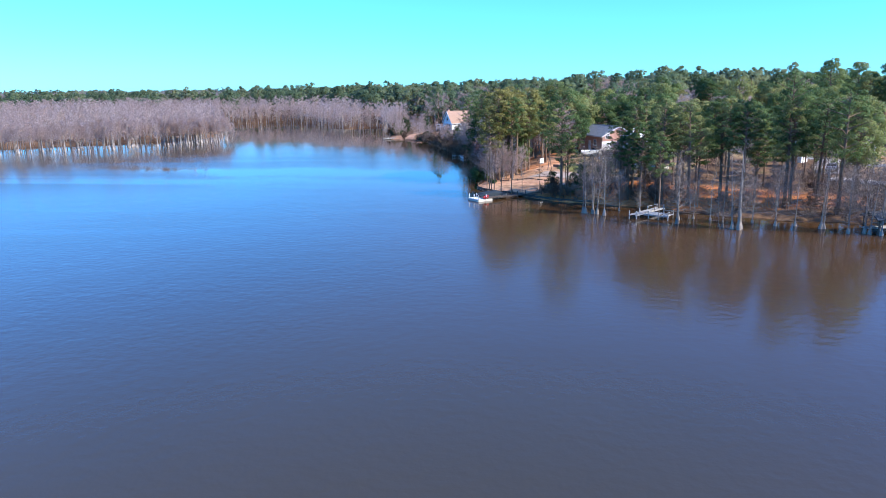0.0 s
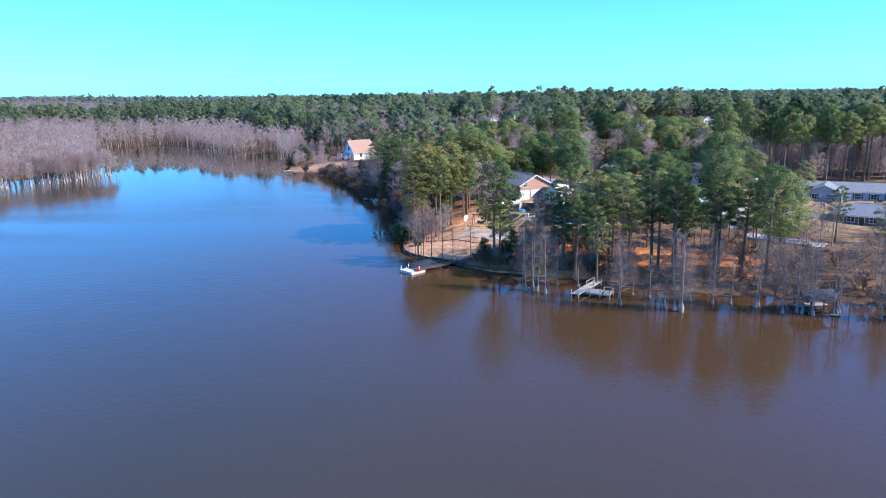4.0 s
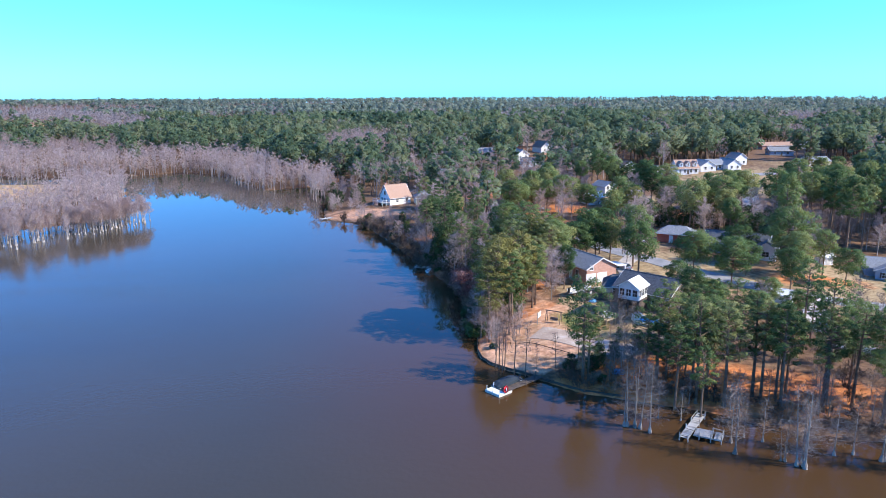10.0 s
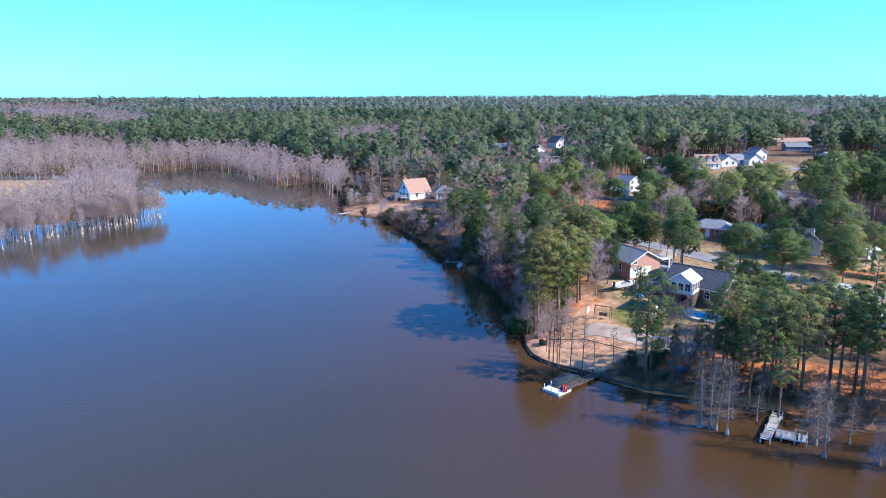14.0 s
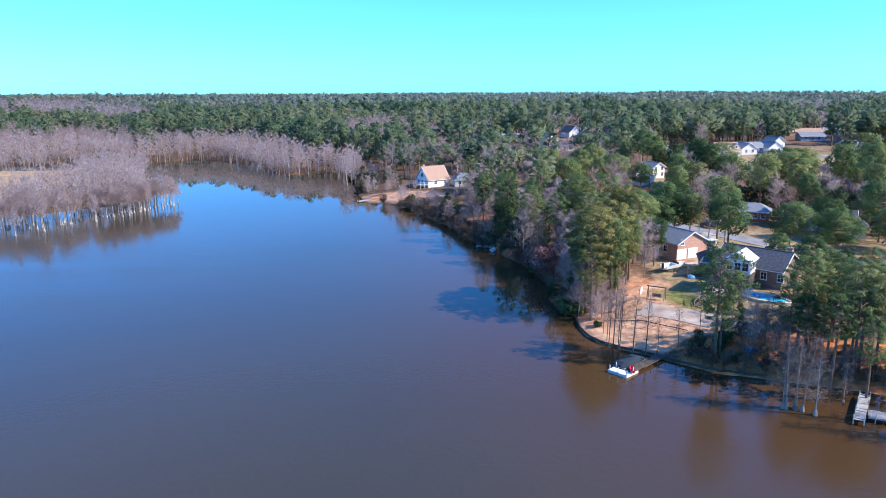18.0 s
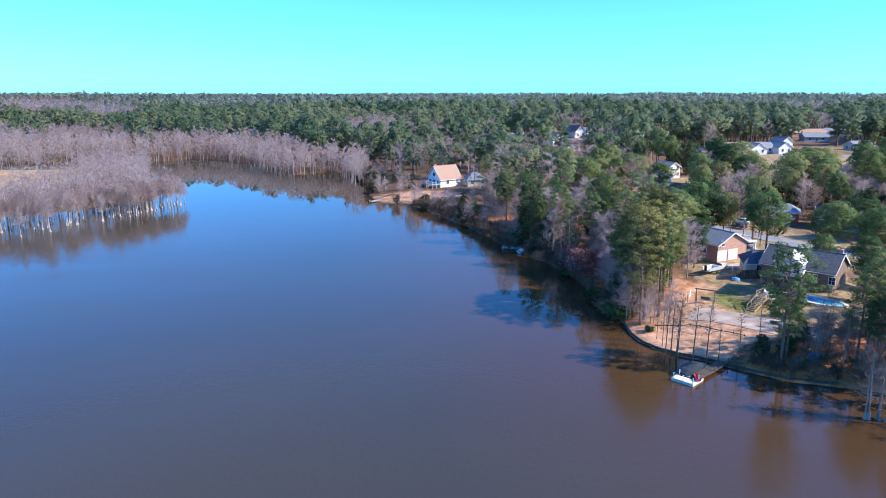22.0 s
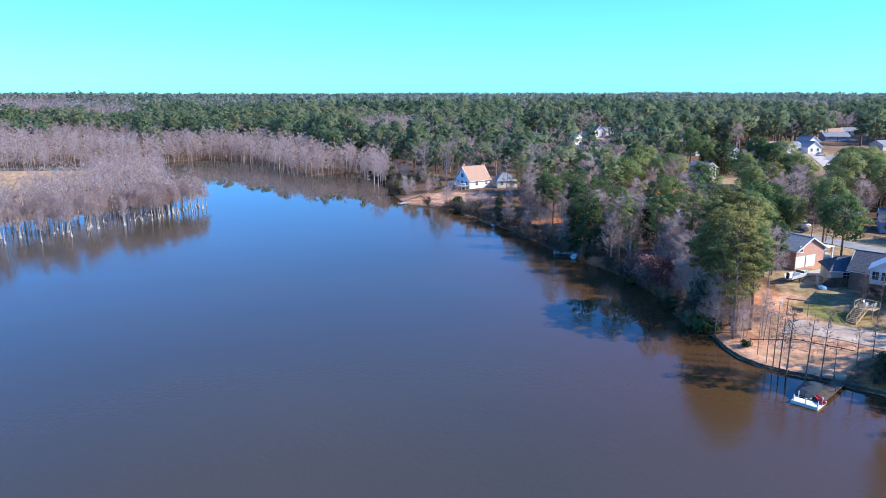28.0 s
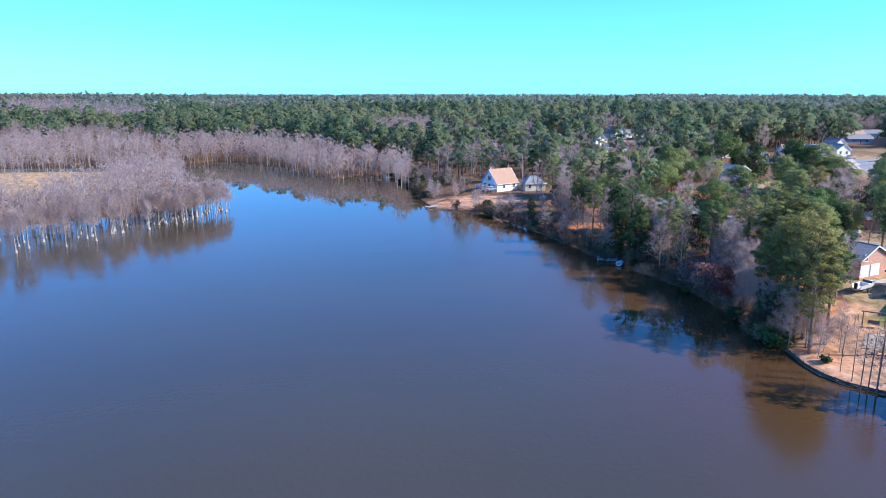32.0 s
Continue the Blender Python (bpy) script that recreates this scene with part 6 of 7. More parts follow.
for dx, dy, tr in ((0.2, 0.6, 30), (-0.5, -0.4, 100), (0.9, -0.5, 200)):
    lounge(36.15 + dx * 0.8, 121.05 + dy * 0.8, zst + 1.7, tr, "white plastic chair on the wooden landing")
for dx, dy, tr in ((-3.4, 1.4, 160), (-3.6, 0.1, 200), (-3.3, -1.3, 175)):
    q = pool.matrix_world @ Vector((dx, dy * 0.77, 0))
    lounge(q.x, q.y, pz, tr + PT, "white plastic chair beside the pool")

# swing frame on the lawn
zs = g1(26.6, 124.1)
sw = thing("swing_frame", pose(26.6, 124.1, zs, 0, 0, -33), "brown timber swing frame standing on the lawn", "swing")
for s in (-1.5, 1.5):
    for k in (-0.8, 0.8):
        bm = bmesh.new()
        tube(bm, (s, k, -0.2), (s, 0.12 * k, 2.35), 0.07, 0.06, 6)
        part("leg", bm, M_BROWNWALL, sw)
    part("brace", boxes((s - 0.05, s + 0.05, -0.45, 0.45, 1.1, 1.2)), M_BROWNWALL, sw)
part("beam", boxes((-1.8, 1.8, -0.08, 0.08, 2.3, 2.48), bevel=0.02), M_BROWNWALL, sw)
st_ = part("seat", boxes((-0.8, 0.8, -0.25, 0.25, 0.5, 0.56), (-0.8, 0.8, 0.23, 0.28, 0.56, 1.05), bevel=0.015), M_BROWNWALL, sw)
for s in (-0.75, 0.75):
    bm = bmesh.new()
    tube(bm, (s, 0, 0.55), (s, 0, 2.32), 0.015, 0.015, 4)
    part("chain", bm, M_STEEL, st_)
for k, (dx, dz) in enumerate(((-1.5, 1.9), (-1.5, 1.6))):
    part("lattice", boxes((dx - 0.03, dx + 0.03, -0.7, 0.7, dz, dz + 0.06)), M_BROWNWALL, sw)

# ball board by the court
bz = g1(23.6, 123.6)
bb = thing("basketball_hoop", pose(23.6, 123.6, bz, 0, 0, 60), "white backboard on a steel post beside the court", "basketball hoop")
part("post", tube(bmesh.new(), (0, 0.35, -0.3), (0, 0.35, 2.5), 0.06, 0.05, 8), M_STEEL, bb)
part("backboard", boxes((-0.9, 0.9, -0.03, 0.03, 1.6, 2.7), bevel=0.02), M_WHITE, bb)
bm = bmesh.new()
for i in range(12):
    a0, a1 = i * math.pi / 6, (i + 1) * math.pi / 6
    tube(bm, (0.23 * math.cos(a0), -0.3 + 0.23 * math.sin(a0), 1.9), (0.23 * math.cos(a1), -0.3 + 0.23 * math.sin(a1), 1.9), 0.012, 0.012, 5)
part("rim", bm, M_REDSIDE, bb)
part("bracket", boxes((-0.04, 0.04, 0.0, 0.4, 2.0, 2.08)), M_STEEL, bb)


def fence(name, pts, high, gap, material, label, boards=True, rails=(0.3, 0.75), post=0.1):
    """A fence along pts that follows the ground: posts, rails and, for a board fence, pickets."""
    f = thing(name, pose(pts[0][0], pts[0][1], 0), label, "fence")
    o = Vector((pts[0][0], pts[0][1], 0))
    for (x0, y0), (x1, y1) in zip(pts, pts[1:]):
        d = Vector((x1 - x0, y1 - y0, 0))
        n = max(1, round(d.length / gap))
        a = math.atan2(d.y, d.x)
        for k in range(n):
            p, q = Vector((x0, y0, 0)) + d * (k / n), Vector((x0, y0, 0)) + d * ((k + 1) / n)
            p.z, q.z = g1(p.x, p.y), g1(q.x, q.y)
            m = Matrix.Translation(p - o) @ Matrix.Rotation(a, 4, "Z")
            ob = part("post", boxes((-post / 2, post / 2, -post / 2, post / 2, -0.4, high + 0.06), bevel=0.01), material, f)
            ob.matrix_basis = m
            ln = d.length / n
            sl = (q.z - p.z) / ln
            shear = Matrix(((1, 0, 0, 0), (0, 1, 0, 0), (sl, 0, 1, 0), (0, 0, 0, 1)))
            for r in rails:
                bm = boxes((0, ln, -0.03, 0.03, high * r - 0.06, high * r + 0.06))
                bmesh.ops.transform(bm, matrix=m @ shear, verts=bm.verts)
                part("rail", bm, material, f)
            if boards:
                nb = max(1, int(ln / 0.3))
                for i in range(nb):
                    bm = boxes((i * ln / nb + 0.01, (i + 1) * ln / nb - 0.01, -0.06, -0.03, 0.03, high * (1 + 0.01 * ((i * 7) % 3))))
                    bmesh.ops.transform(bm, matrix=m @ shear, verts=bm.verts)
                    part("board", bm, material, f)
    return f


fence("board_fence", [(37.4, 134.6), (41.6, 134.3), (44.5, 133.6)], 1.8, 2.2, M_DARKWOOD, "dark stained board fence beside the house")
fence("board_fence", [(36.4, 134.2), (37.4, 136.6)], 1.8, 2.4, M_WOODGREY, "weathered grey gate panel in the fence line")
fence("timber_edging", [(15.2, 117.2), (20.3, 115.3), (22.6, 113.0), (26.4, 109.2)], 0.4, 2.0, M_TIMBER, "low dark timber edging across the sandy lawn", False, (0.55,))
fence("board_fence", [(64, 262), (72, 250), (86, 247)], 1.6, 3.0, M_DARKWOOD, "dark fence round the white house's yard", False, (0.3, 0.6, 0.9))

# timber wall along the point
WALL = [(11.3, 121.5), (10.7, 116), (11.0, 111.9), (12.4, 108.7), (14.8, 106.1), (17.3, 104.3), (21.6, 99.8), (25.8, 96.1), (31.4, 93.7)]
rw = thing("retaining_wall", pose(0, 0, 0), "dark wet timber retaining wall along the sandy point", "retaining wall", kind="structure")
for (x0, y0), (x1, y1) in zip(WALL, WALL[1:]):
    ln, a = math.hypot(x1 - x0, y1 - y0), math.degrees(math.atan2(y1 - y0, x1 - x0))
    n = max(1, round(ln / 1.5))
    for k in range(n):
        cx, cy = x0 + (x1 - x0) * (k + 0.5) / n, y0 + (y1 - y0) * (k + 0.5) / n
        for j in range(3):
            b = part("plank", boxes((-ln / n / 2, ln / n / 2, -0.05, 0.05, -0.3 + j * 0.27, -0.05 + j * 0.27), bevel=0.015), M_TIMBER, rw)
            b.matrix_basis = pose(cx, cy, random.uniform(-0.03, 0.03), random.uniform(-5, 5), random.uniform(-1, 1), a)
        p = part("pile", tube(bmesh.new(), (0, 0.0, -1.2), (0, 0.0, 0.58 + random.uniform(-0.06, 0.1)), 0.09, 0.08, 7), M_TIMBER, rw)
        p.matrix_basis = pose(x0 + (x1 - x0) * k / n, y0 + (y1 - y0) * k / n, 0)


# ---- docks and boats ----
def plank_deck(parent, x0, x1, y0, y1, z, along_x, material, board=0.15, lost=0.0):
    """Boards of one shared mesh laid across the run."""
    n = max(1, int(((x1 - x0) if along_x else (y1 - y0)) / board))
    w = ((x1 - x0) if along_x else (y1 - y0)) / n
    ln = (y1 - y0) if along_x else (x1 - x0)
    first = None
    for k in range(n):
        if first is not None and random.random() < lost:
            continue
        if first is None:
            first = part("plank", boxes((-w / 2 + 0.006, w / 2 - 0.006, -ln / 2, ln / 2, -0.04, 0.0)), material, parent)
            ob = first
        else:
            ob = new("plank", first.data)
            ob.parent = parent
        c = x0 + (k + 0.5) * w if along_x else y0 + (k + 0.5) * w
        ob.matrix_basis = pose(c, (y0 + y1) / 2, z + random.uniform(-0.008, 0.008), 0, 0, random.uniform(-0.5, 0.5)) if along_x else \
            pose((x0 + x1) / 2, c, z + random.uniform(-0.008, 0.008), 0, 0, 90 + random.uniform(-0.5, 0.5))


# L-shaped dock: u runs along the arm, v out from the bank
ld = thing("dock", pose(36.0, 80.0, 0, 0, 0, 0), "weathered grey L-shaped plank dock with low rails over the water", "dock")
LA = math.degrees(math.atan2(85.8 - 78.9, 40.3 - 34.9))
lw = part("walkway", boxes((-0.2, 8.9, -0.58, -0.5, 0.45, 0.6), (-0.2, 8.9, 0.5, 0.58, 0.45, 0.6)), M_WOODGREY, ld)
lw.matrix_basis = pose(-0.5, -0.6, 0, 0, 0, LA)
plank_deck(lw, -0.2, 8.9, -0.6, 0.6, 0.66, True, M_WOODGREY, 0.2, 0.14)
la = part("platform", boxes((0.2, 4.0, 0.0, 0.1, 0.45, 0.6), (0.2, 4.0, 2.2, 2.3, 0.45, 0.6)), M_WOODGREY, ld)
la.matrix_basis = pose(0.9, 0.1, 0, 0, 0, -31)
plank_deck(la, 0.25, 4.0, 0.0, 2.3, 0.665, True, M_WOODGREY, 0.22, 0.14)
for par, pts in ((lw, [(0, -0.58), (0, 0.58), (3, 0.58), (5.5, -0.58), (5.5, 0.58), (8.4, -0.58), (8.4, 0.58)]), (la, [(1.0, 0), (2.5, 0), (3.9, 0), (3.9, 2.2), (2.5, 2.2)])):
    for px, py in pts:
        part("pile", tube(bmesh.new(), (px, py, -1.8), (px, py, 1.2), 0.08, 0.075, 8), M_WOODGREY, par)
part("rail", boxes((3.87, 3.94, 0, 2.2, 1.08, 1.15), (2.4, 3.95, 2.16, 2.23, 1.08, 1.15)), M_WOODGREY, la)
part("rail", boxes((5.4, 8.6, 0.55, 0.61, 1.08, 1.15)), M_WOODGREY, lw)

# boat dock at the point: white platform, canvas-covered boat, gangway
BA = math.degrees(math.atan2(101.2 - 95.4, 19.8 - 12.6))
bd = thing("boat_dock", pose(12.0, 95.0, 0, 0, 0, BA), "floating white-edged boat dock with a gangway to the bank", "dock")
part("float", boxes((-0.05, 1.5, 0.0, 3.2, -0.2, 0.34), (1.5, 3.0, 0.0, 0.6, -0.2, 0.34), bevel=0.05), M_CREAM, bd, "white foam dock float")
part("frame", boxes((1.5, 4.6, 0.62, 1.7, -0.1, 0.33), bevel=0.03), M_DARKWOOD, bd)
plank_deck(bd, 0.0, 1.45, 0.02, 3.15, 0.39, True, M_WHITE, 0.2)
gw = part("gangway", boxes((4.6, 10.6, 0.1, 0.2, 0.28, 0.42), (4.6, 10.6, 1.5, 1.6, 0.28, 0.42)), M_DARKWOOD, bd)
plank_deck(gw, 1.5, 10.6, 0.02, 1.65, 0.455, True, M_DARKWOOD, 0.2)
for px, py in ((0.1, 0.1), (0.1, 1.5), (0.1, 2.9), (1.7, 0.1), (1.7, 2.9), (4.5, 2.9), (6.4, 0.1), (8.6, 0.1), (6.4, 1.6), (8.6, 1.6), (10.4, 0.1), (10.4, 1.6)):
    mat = M_WHITE if px < 2 else M_DARKWOOD
    part("post", tube(bmesh.new(), (px, py, -1.6 if px > 2 else 0.3), (px, py, 1.15), 0.07, 0.065, 8), mat, bd)
pb = thing("pontoon_boat", bd.matrix_world @ pose(4.0, 2.35, 0, 0, 0, 0), "moored pontoon boat under a dark canvas cover", "boat")
for s in (-0.75, 0.75):
    part("pontoon", tube(bmesh.new(), (-2.2, s + 0.2, 0.1), (3.2, s + 0.2, 0.1), 0.28, 0.28, 10), M_STEEL, pb)
part("deck", boxes((-2.3, 3.3, -0.85, 1.25, 0.42, 0.5), bevel=0.02), M_STEEL, pb)
bm = bmesh.new()
rows = []
for i, (px, hz, hw) in enumerate(((-2.3, 0.7, 0.95), (-1.5, 1.1, 1.08), (0.3, 1.22, 1.12), (1.9, 1.18, 1.1), (3.3, 0.75, 0.95))):
    rows.append([bm.verts.new((px, 0.2 + yy * hw, zz)) for yy, zz in ((-1, 0.5), (-0.96, hz * 0.82), (-0.4, hz), (0.4, hz * 1.02), (0.96, hz * 0.82), (1, 0.5))])
for a, b in zip(rows, rows[1:]):
    for i in range(5):
        bm.faces.new((a[i], b[i], b[i + 1], a[i + 1]))
bm.faces.new(rows[0])
bm.faces.new(rows[-1][::-1])
bmesh.ops.recalc_face_normals(bm, faces=bm.faces)
part("cover", bm, M_NAVY, pb, "dark navy canvas boat cover")
part("motor", boxes((3.35, 3.75, 0.0, 0.4, 0.1, 0.95), bevel=0.06), M_BLACK, pb)


def hull(length, width, high, n=9):
    """A small open boat's hull along x, bow at +x."""
    bm = bmesh.new()
    rows = []
    for i in range(n):
        f = i / (n - 1)
        w = width / 2 * (1 - max(0, f - 0.45) ** 2 / 0.32) * (0.9 + 0.1 * min(1, f * 4))
        rise = high * 0.35 * max(0, f - 0.5) ** 2 * 4
        x = (f - 0.5) * length
        rows.append([bm.verts.new(p) for p in ((x, -w, high + rise * 0.3), (x, -w * 0.75, high * 0.25 + rise), (x, 0, rise), (x, w * 0.75, high * 0.25 + rise), (x, w, high + rise * 0.3),
                                               (x, w * 0.85, high * 0.98 + rise * 0.3), (x, w * 0.6, high * 0.4 + rise), (x, -w * 0.6, high * 0.4 + rise), (x, -w * 0.85, high * 0.98 + rise * 0.3))])
    for a, b in zip(rows, rows[1:]):
        for i in range(9):
            bm.faces.new((a[i], b[i], b[(i + 1) % 9], a[(i + 1) % 9]))
    bm.faces.new(rows[0])
    bm.faces.new(rows[-1][::-1])
    bmesh.ops.recalc_face_normals(bm, faces=bm.faces)
    return bm


q = bd.matrix_world @ Vector((2.1, 0.55, 0.45))
ky = thing("kayak", pose(q.x, q.y, q.z, 0, 0, BA + 40), "short red plastic kayak lying on the dock", "kayak")
part("hull", hull(2.3, 0.7, 0.32), M_RED, ky)
part("seat", boxes((-0.5, 0.0, -0.2, 0.2, 0.16, 0.3), bevel=0.03), M_BLACK, ky)

tb = thing("motor_boat", pose(35.6, 139.2, g1(35.6, 139.2), 0, 0, 28), "white motor boat parked on a trailer by the garage", "boat")
hb = part("hull", hull(6.2, 2.1, 0.95), M_WHITE, tb)
hb.matrix_basis = pose(0, 0, 0.5)
part("windscreen", boxes((0.4, 0.5, -0.8, 0.8, 1.4, 1.85), bevel=0.02), M_GLASS, tb)
part("console", boxes((-0.3, 0.4, -0.7, 0.7, 0.9, 1.45), bevel=0.05), M_WHITE, tb)
tr = part("trailer", boxes((-2.6, 4.2, -0.06, 0.06, 0.38, 0.5), (-2.4, 0.6, -0.85, -0.75, 0.38, 0.5), (-2.4, 0.6, 0.75, 0.85, 0.38, 0.5), (-1.0, -0.85, -0.95, 0.95, 0.32, 0.42)), M_STEEL, tb)
for s in (-1.0, 1.0):
    part("wheel", tube(bmesh.new(), (-0.9, s - 0.1, 0.3), (-0.9, s + 0.1, 0.3), 0.31, 0.31, 14), M_BLACK, tr)
part("motor", boxes((-3.5, -3.05, -0.25, 0.25, 0.8, 1.9), bevel=0.08), M_BLACK, tb)


def crumple(bm, amount, seed):
    r = random.Random(seed)
    for v in bm.verts:
        v.co += Vector((r.uniform(-1, 1), r.uniform(-1, 1), r.uniform(-1, 1))) * amount
    return bm


for x, y, s, nm, lb in ((37.0, 134.0, 0.9, "tarp", "crumpled blue tarp over a heap by the fence"), (32.9, 101.3, 1.2, "tarp", "blue tarp spread over things among the trees")):
    bm = bmesh.new()
    bmesh.ops.create_icosphere(bm, subdivisions=3, radius=1)
    for v in bm.verts:
        v.co = Vector((v.co.x * s, v.co.y * s * 0.8, max(-0.15, v.co.z * 0.55)))
    t = part(nm, crumple(bm, 0.06, 3), M_BLUETARP)
    t.matrix_world = pose(x, y, g1(x, y))
    tagged(t, lb, "tarp")

# covered slip at the bank, with its ramp
bh = thing("boathouse", pose(66.2, 70.3, 0, 0, 0, 8), "open boat shelter, dark shingle roof on posts over water", "boathouse")
part("roof", slab_roof(4.4, 3.4, 2.1, 2.8, 0.3, 0.1), M_DARKROOF, bh)
for px in (-2.0, 0, 2.0):
    for py in (-1.6, 1.6):
        part("post", tube(bmesh.new(), (px, py, -1.5), (px, py, 2.2), 0.09, 0.09, 8), M_DARKWOOD, bh)
part("floor", boxes((-2.3, 2.3, 0.4, 1.9, 0.45, 0.56), bevel=0.01), M_WOODGREY, bh)
part("beam", boxes((-2.4, 2.4, -1.68, -1.52, 1.95, 2.12), (-2.4, 2.4, 1.52, 1.68, 1.95, 2.12)), M_DARKWOOD, bh)
rp = part("ramp", boxes((0, 4.2, -0.6, 0.6, -0.06, 0.06), bevel=0.01), M_WOOD, bh)
rp.matrix_basis = pose(0.8, -3.0, 0.15, 0, 12, 60)
sb = thing("rowing_boat", pose(66.0, 69.6, 0.05, 0, 0, 12), "small dark brown boat lying in the shelter", "boat")
part("hull", hull(3.4, 1.2, 0.5), M_TIMBER, sb)
part("seat", boxes((-0.3, 0.0, -0.5, 0.5, 0.38, 0.43)), M_WOOD, sb)
d2 = thing("dock", pose(78.0, 65.4, 0, 0, 0, -8), "dark low plank dock among the cypresses", "dock")
part("frame", boxes((-3.6, 3.6, -0.9, -0.8, 0.35, 0.5), (-3.6, 3.6, 0.8, 0.9, 0.35, 0.5)), M_DARKWOOD, d2)
plank_deck(d2, -3.6, 3.6, -0.95, 0.95, 0.55, True, M_WOODGREY, 0.3)
for px in (-3.4, -1.1, 1.1, 3.4):
    for py in (-0.85, 0.85):
        part("pile", tube(bmesh.new(), (px, py, -1.5), (px, py, 1.3), 0.09, 0.09, 7), M_DARKWOOD, d2)
part("canopy", boxes((-2.2, 1.2, -1.2, 0.8, 2.0, 2.07), bevel=0.02), M_METALROOF, d2)
for px in (-2.1, 1.1):
    for py in (-1.1, 0.7):
        part("canopy_post", tube(bmesh.new(), (px, py, 0.5), (px, py, 2.0), 0.04, 0.04, 6), M_STEEL, d2)

# small craft and docks up the shore
for x, y, tn, l, m, lb in ((4.0, 175.6, 60, 3.6, M_WHITE, "small white boat tied up at the shaded bank"), (-42.5, 346, 35, 5.0, M_BLUETARP, "blue covered boat at the cove's bank")):
    b = thing("moored_boat", pose(x, y, 0.02, 0, 0, tn), lb, "boat", "moored boats")
    part("hull", hull(l, 1.5, 0.6), M_WHITE, b)
    part("cover", boxes((-l * 0.3, l * 0.2, -0.55, 0.55, 0.5, 0.8), bevel=0.12), m, b)
for x, y, tn, l in ((4.2, 178.2, 160, 4.5), (-15.5, 257.0, 200, 9.0), (-30.5, 258.5, 215, 5.0)):
    d3 = thing("dock", pose(x, y, 0, 0, 0, tn), "small weathered wooden dock on the wooded shore", "dock", "small docks")
    part("frame", boxes((0, l, -0.8, -0.7, 0.3, 0.45), (0, l, 0.7, 0.8, 0.3, 0.45)), M_WOODGREY, d3)
    plank_deck(d3, 0, l, -0.85, 0.85, 0.5, True, M_WOODGREY, 0.35)
    for px in (0.2, l * 0.5, l - 0.2):
        for py in (-0.75, 0.75):
            part("pile", tube(bmesh.new(), (px, py, -1.5), (px, py, 0.9), 0.08, 0.08, 7), M_WOODGREY, d3)


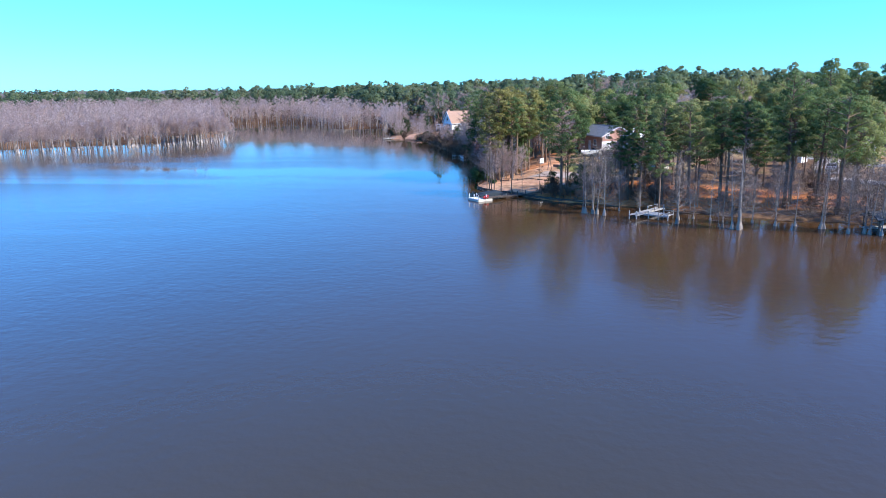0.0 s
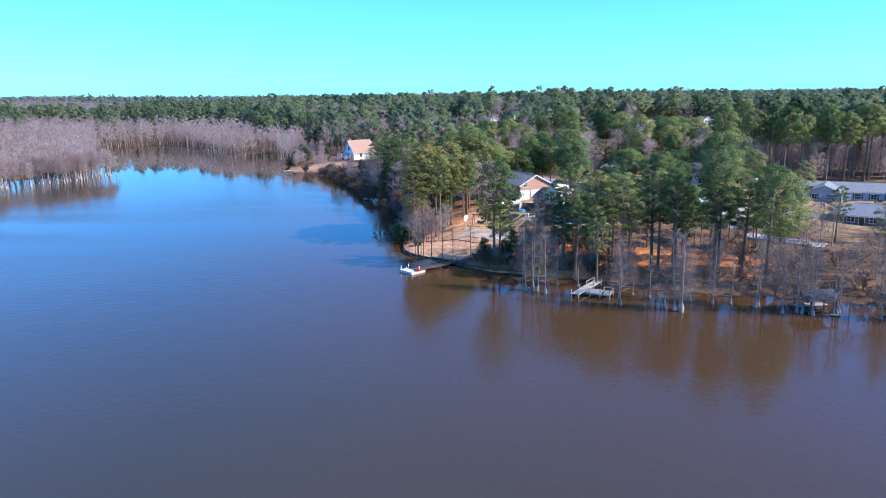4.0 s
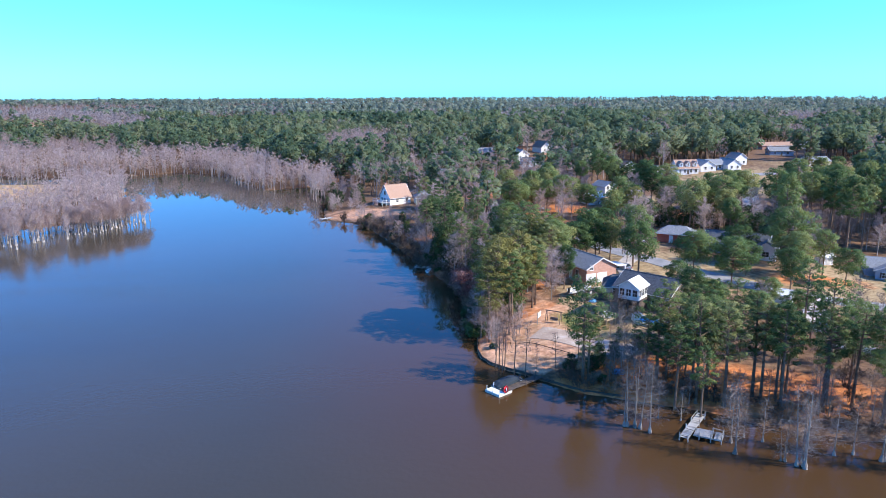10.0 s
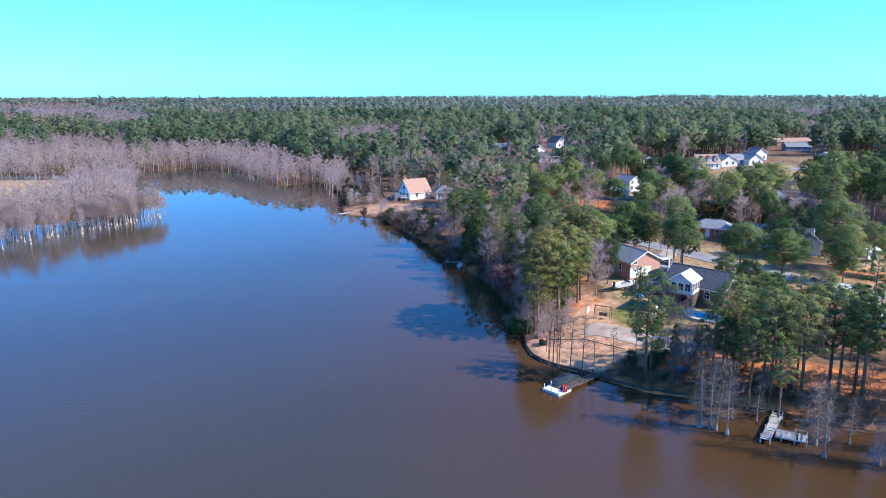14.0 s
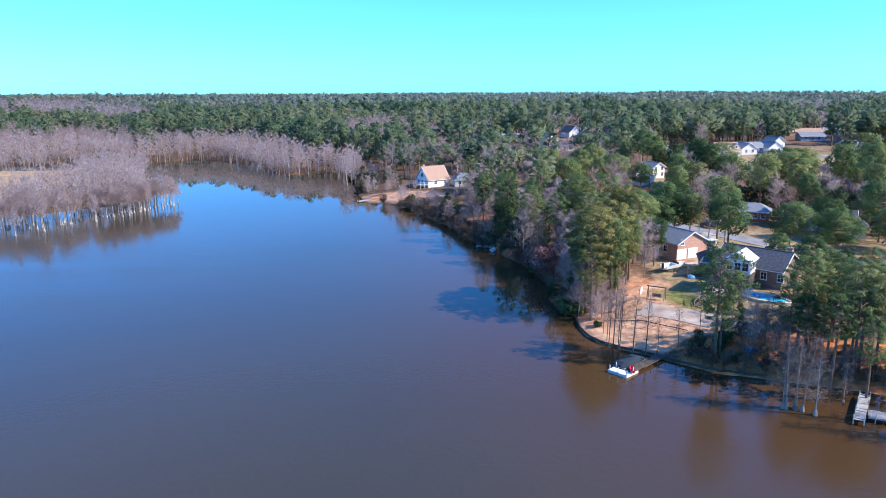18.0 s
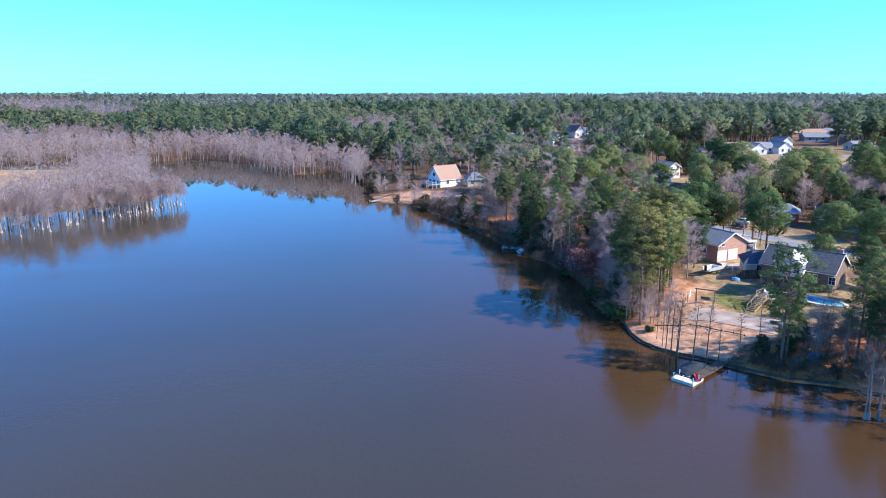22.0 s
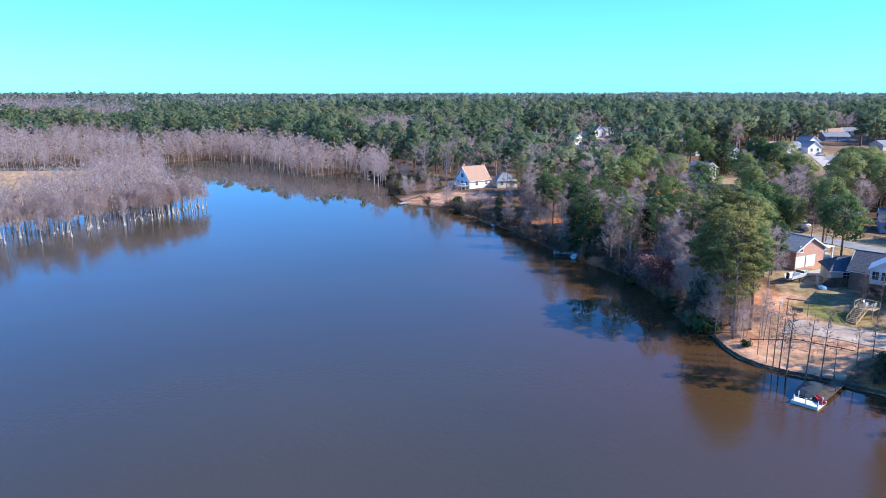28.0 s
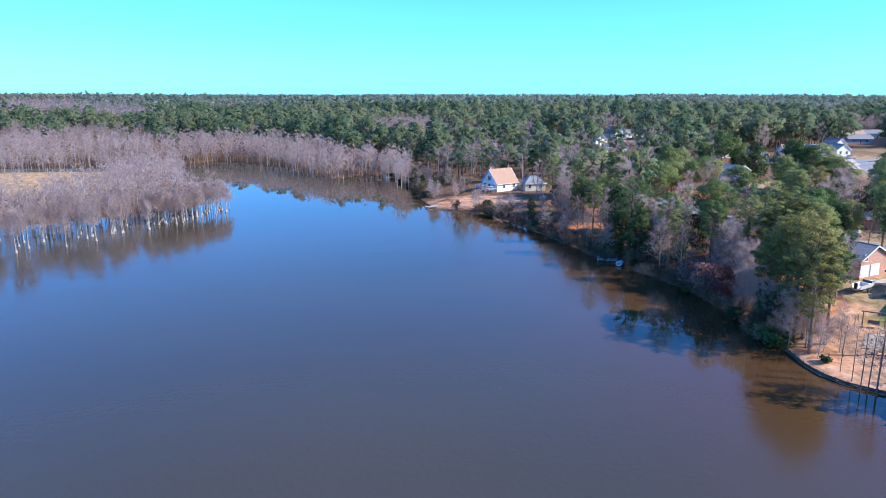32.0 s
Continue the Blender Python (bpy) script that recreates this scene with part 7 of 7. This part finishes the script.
# ---- cars ----
def car(x, y, turn, paint, label):
    c = thing("car", pose(x, y, g1(x, y) + 0.1, 0, 0, turn), label, "car", "parked cars")
    bm = bmesh.new()
    prof = [(-2.2, 0.35), (-2.25, 0.75), (-1.95, 0.95), (-1.2, 1.0), (0.8, 0.98), (1.9, 0.85), (2.2, 0.7), (2.2, 0.35)]
    sides = [[bm.verts.new((px, s * 0.88, pz_)) for px, pz_ in prof] for s in (-1, 1)]
    bm.faces.new(sides[0])
    bm.faces.new(sides[1][::-1])
    for i in range(8):
        bm.faces.new((sides[0][i], sides[1][i], sides[1][(i + 1) % 8], sides[0][(i + 1) % 8]))
    bmesh.ops.recalc_face_normals(bm, faces=bm.faces)
    bmesh.ops.bevel(bm, geom=list(bm.edges), offset=0.06, segments=1, affect="EDGES")
    part("body", bm, paint, c)
    lo = ((-1.7, -0.8, 0.96), (1.0, -0.8, 0.96), (1.0, 0.8, 0.96), (-1.7, 0.8, 0.96))
    hi = ((-1.2, -0.65, 1.42), (0.3, -0.65, 1.42), (0.3, 0.65, 1.42), (-1.2, 0.65, 1.42))
    for i, name in enumerate(("side_window", "windscreen", "side_window", "rear_window")):
        bm = bmesh.new()
        j = (i + 1) % 4
        bm.faces.new([bm.verts.new(p) for p in (lo[i], lo[j], hi[j], hi[i])])
        part(name, bm, M_GLASS, c)
    part("roof", boxes((-1.2, 0.32, -0.66, 0.66, 1.41, 1.47), bevel=0.03), paint, c)
    for px in (-1.4, 1.35):
        for s in (-0.82, 0.82):
            w = part("wheel", tube(bmesh.new(), (px, s - 0.11, 0.32), (px, s + 0.11, 0.32), 0.33, 0.33, 16), M_BLACK, c)
            part("rim", tube(bmesh.new(), (px, s - 0.12, 0.32), (px, s + 0.12, 0.32), 0.2, 0.2, 10), M_STEEL, w)
    for s in (-0.62, 0.62):
        part("headlight", boxes((2.14, 2.24, s - 0.16, s + 0.16, 0.62, 0.74), bevel=0.02), M_WHITE, c)
        part("tail_light", boxes((-2.28, -2.18, s - 0.16, s + 0.16, 0.7, 0.82), bevel=0.02), M_RED, c)
    return c


car(48.6, 144.6, 25, M_CARBLUE, "blue car parked before the brick garage")
car(51.4, 159.0, 112, M_CARSILVER, "silver car on the driveway beside the brick house")
car(79, 118, 60, M_WHITE, "white car parked on the concrete drive")
car(158, 325, 10, M_CARSILVER, "silver car on the far street")
car(64.5, 186, 120, M_WHITE, "white car parked beside the street")
car(60.6, 180.5, 118, M_CARDARK, "dark car parked by the kerb")


# driftwood lying along the waterline
rng = r_(77)
for x, y, ln, a in ((44.2, 84.6, 4.0, -28), (49.5, 81.6, 3.0, -20), (34.4, 90.9, 2.8, -25), (57.2, 78.0, 3.4, -12),
                    (10.0, 130, 3.5, 80), (11.2, 147, 4.0, 95), (6.0, 168, 4.0, 120), (-4.2, 204, 5.5, 105), (-13, 230, 4.5, 112)):
    bm = bmesh.new()
    p = Vector((-ln / 2, 0, 0))
    for k in range(5):
        q = Vector((-ln / 2 + ln * (k + 1) / 5, rng.uniform(-0.18, 0.18), rng.uniform(-0.04, 0.06)))
        tube(bm, p, q, 0.16 - 0.022 * k, 0.14 - 0.022 * k, 7)
        if k in (1, 3):
            tube(bm, q, q + Vector((0.5, rng.uniform(-0.8, 0.8), 0.6)), 0.05, 0.015, 5)
        p = q
    lg = part("driftwood_log", bm, M_BARK)
    lg.matrix_world = pose(x, y, 0.06, 0, 0, a)
    tagged(lg, "dark weathered log lying at the water's edge", "log", "driftwood")
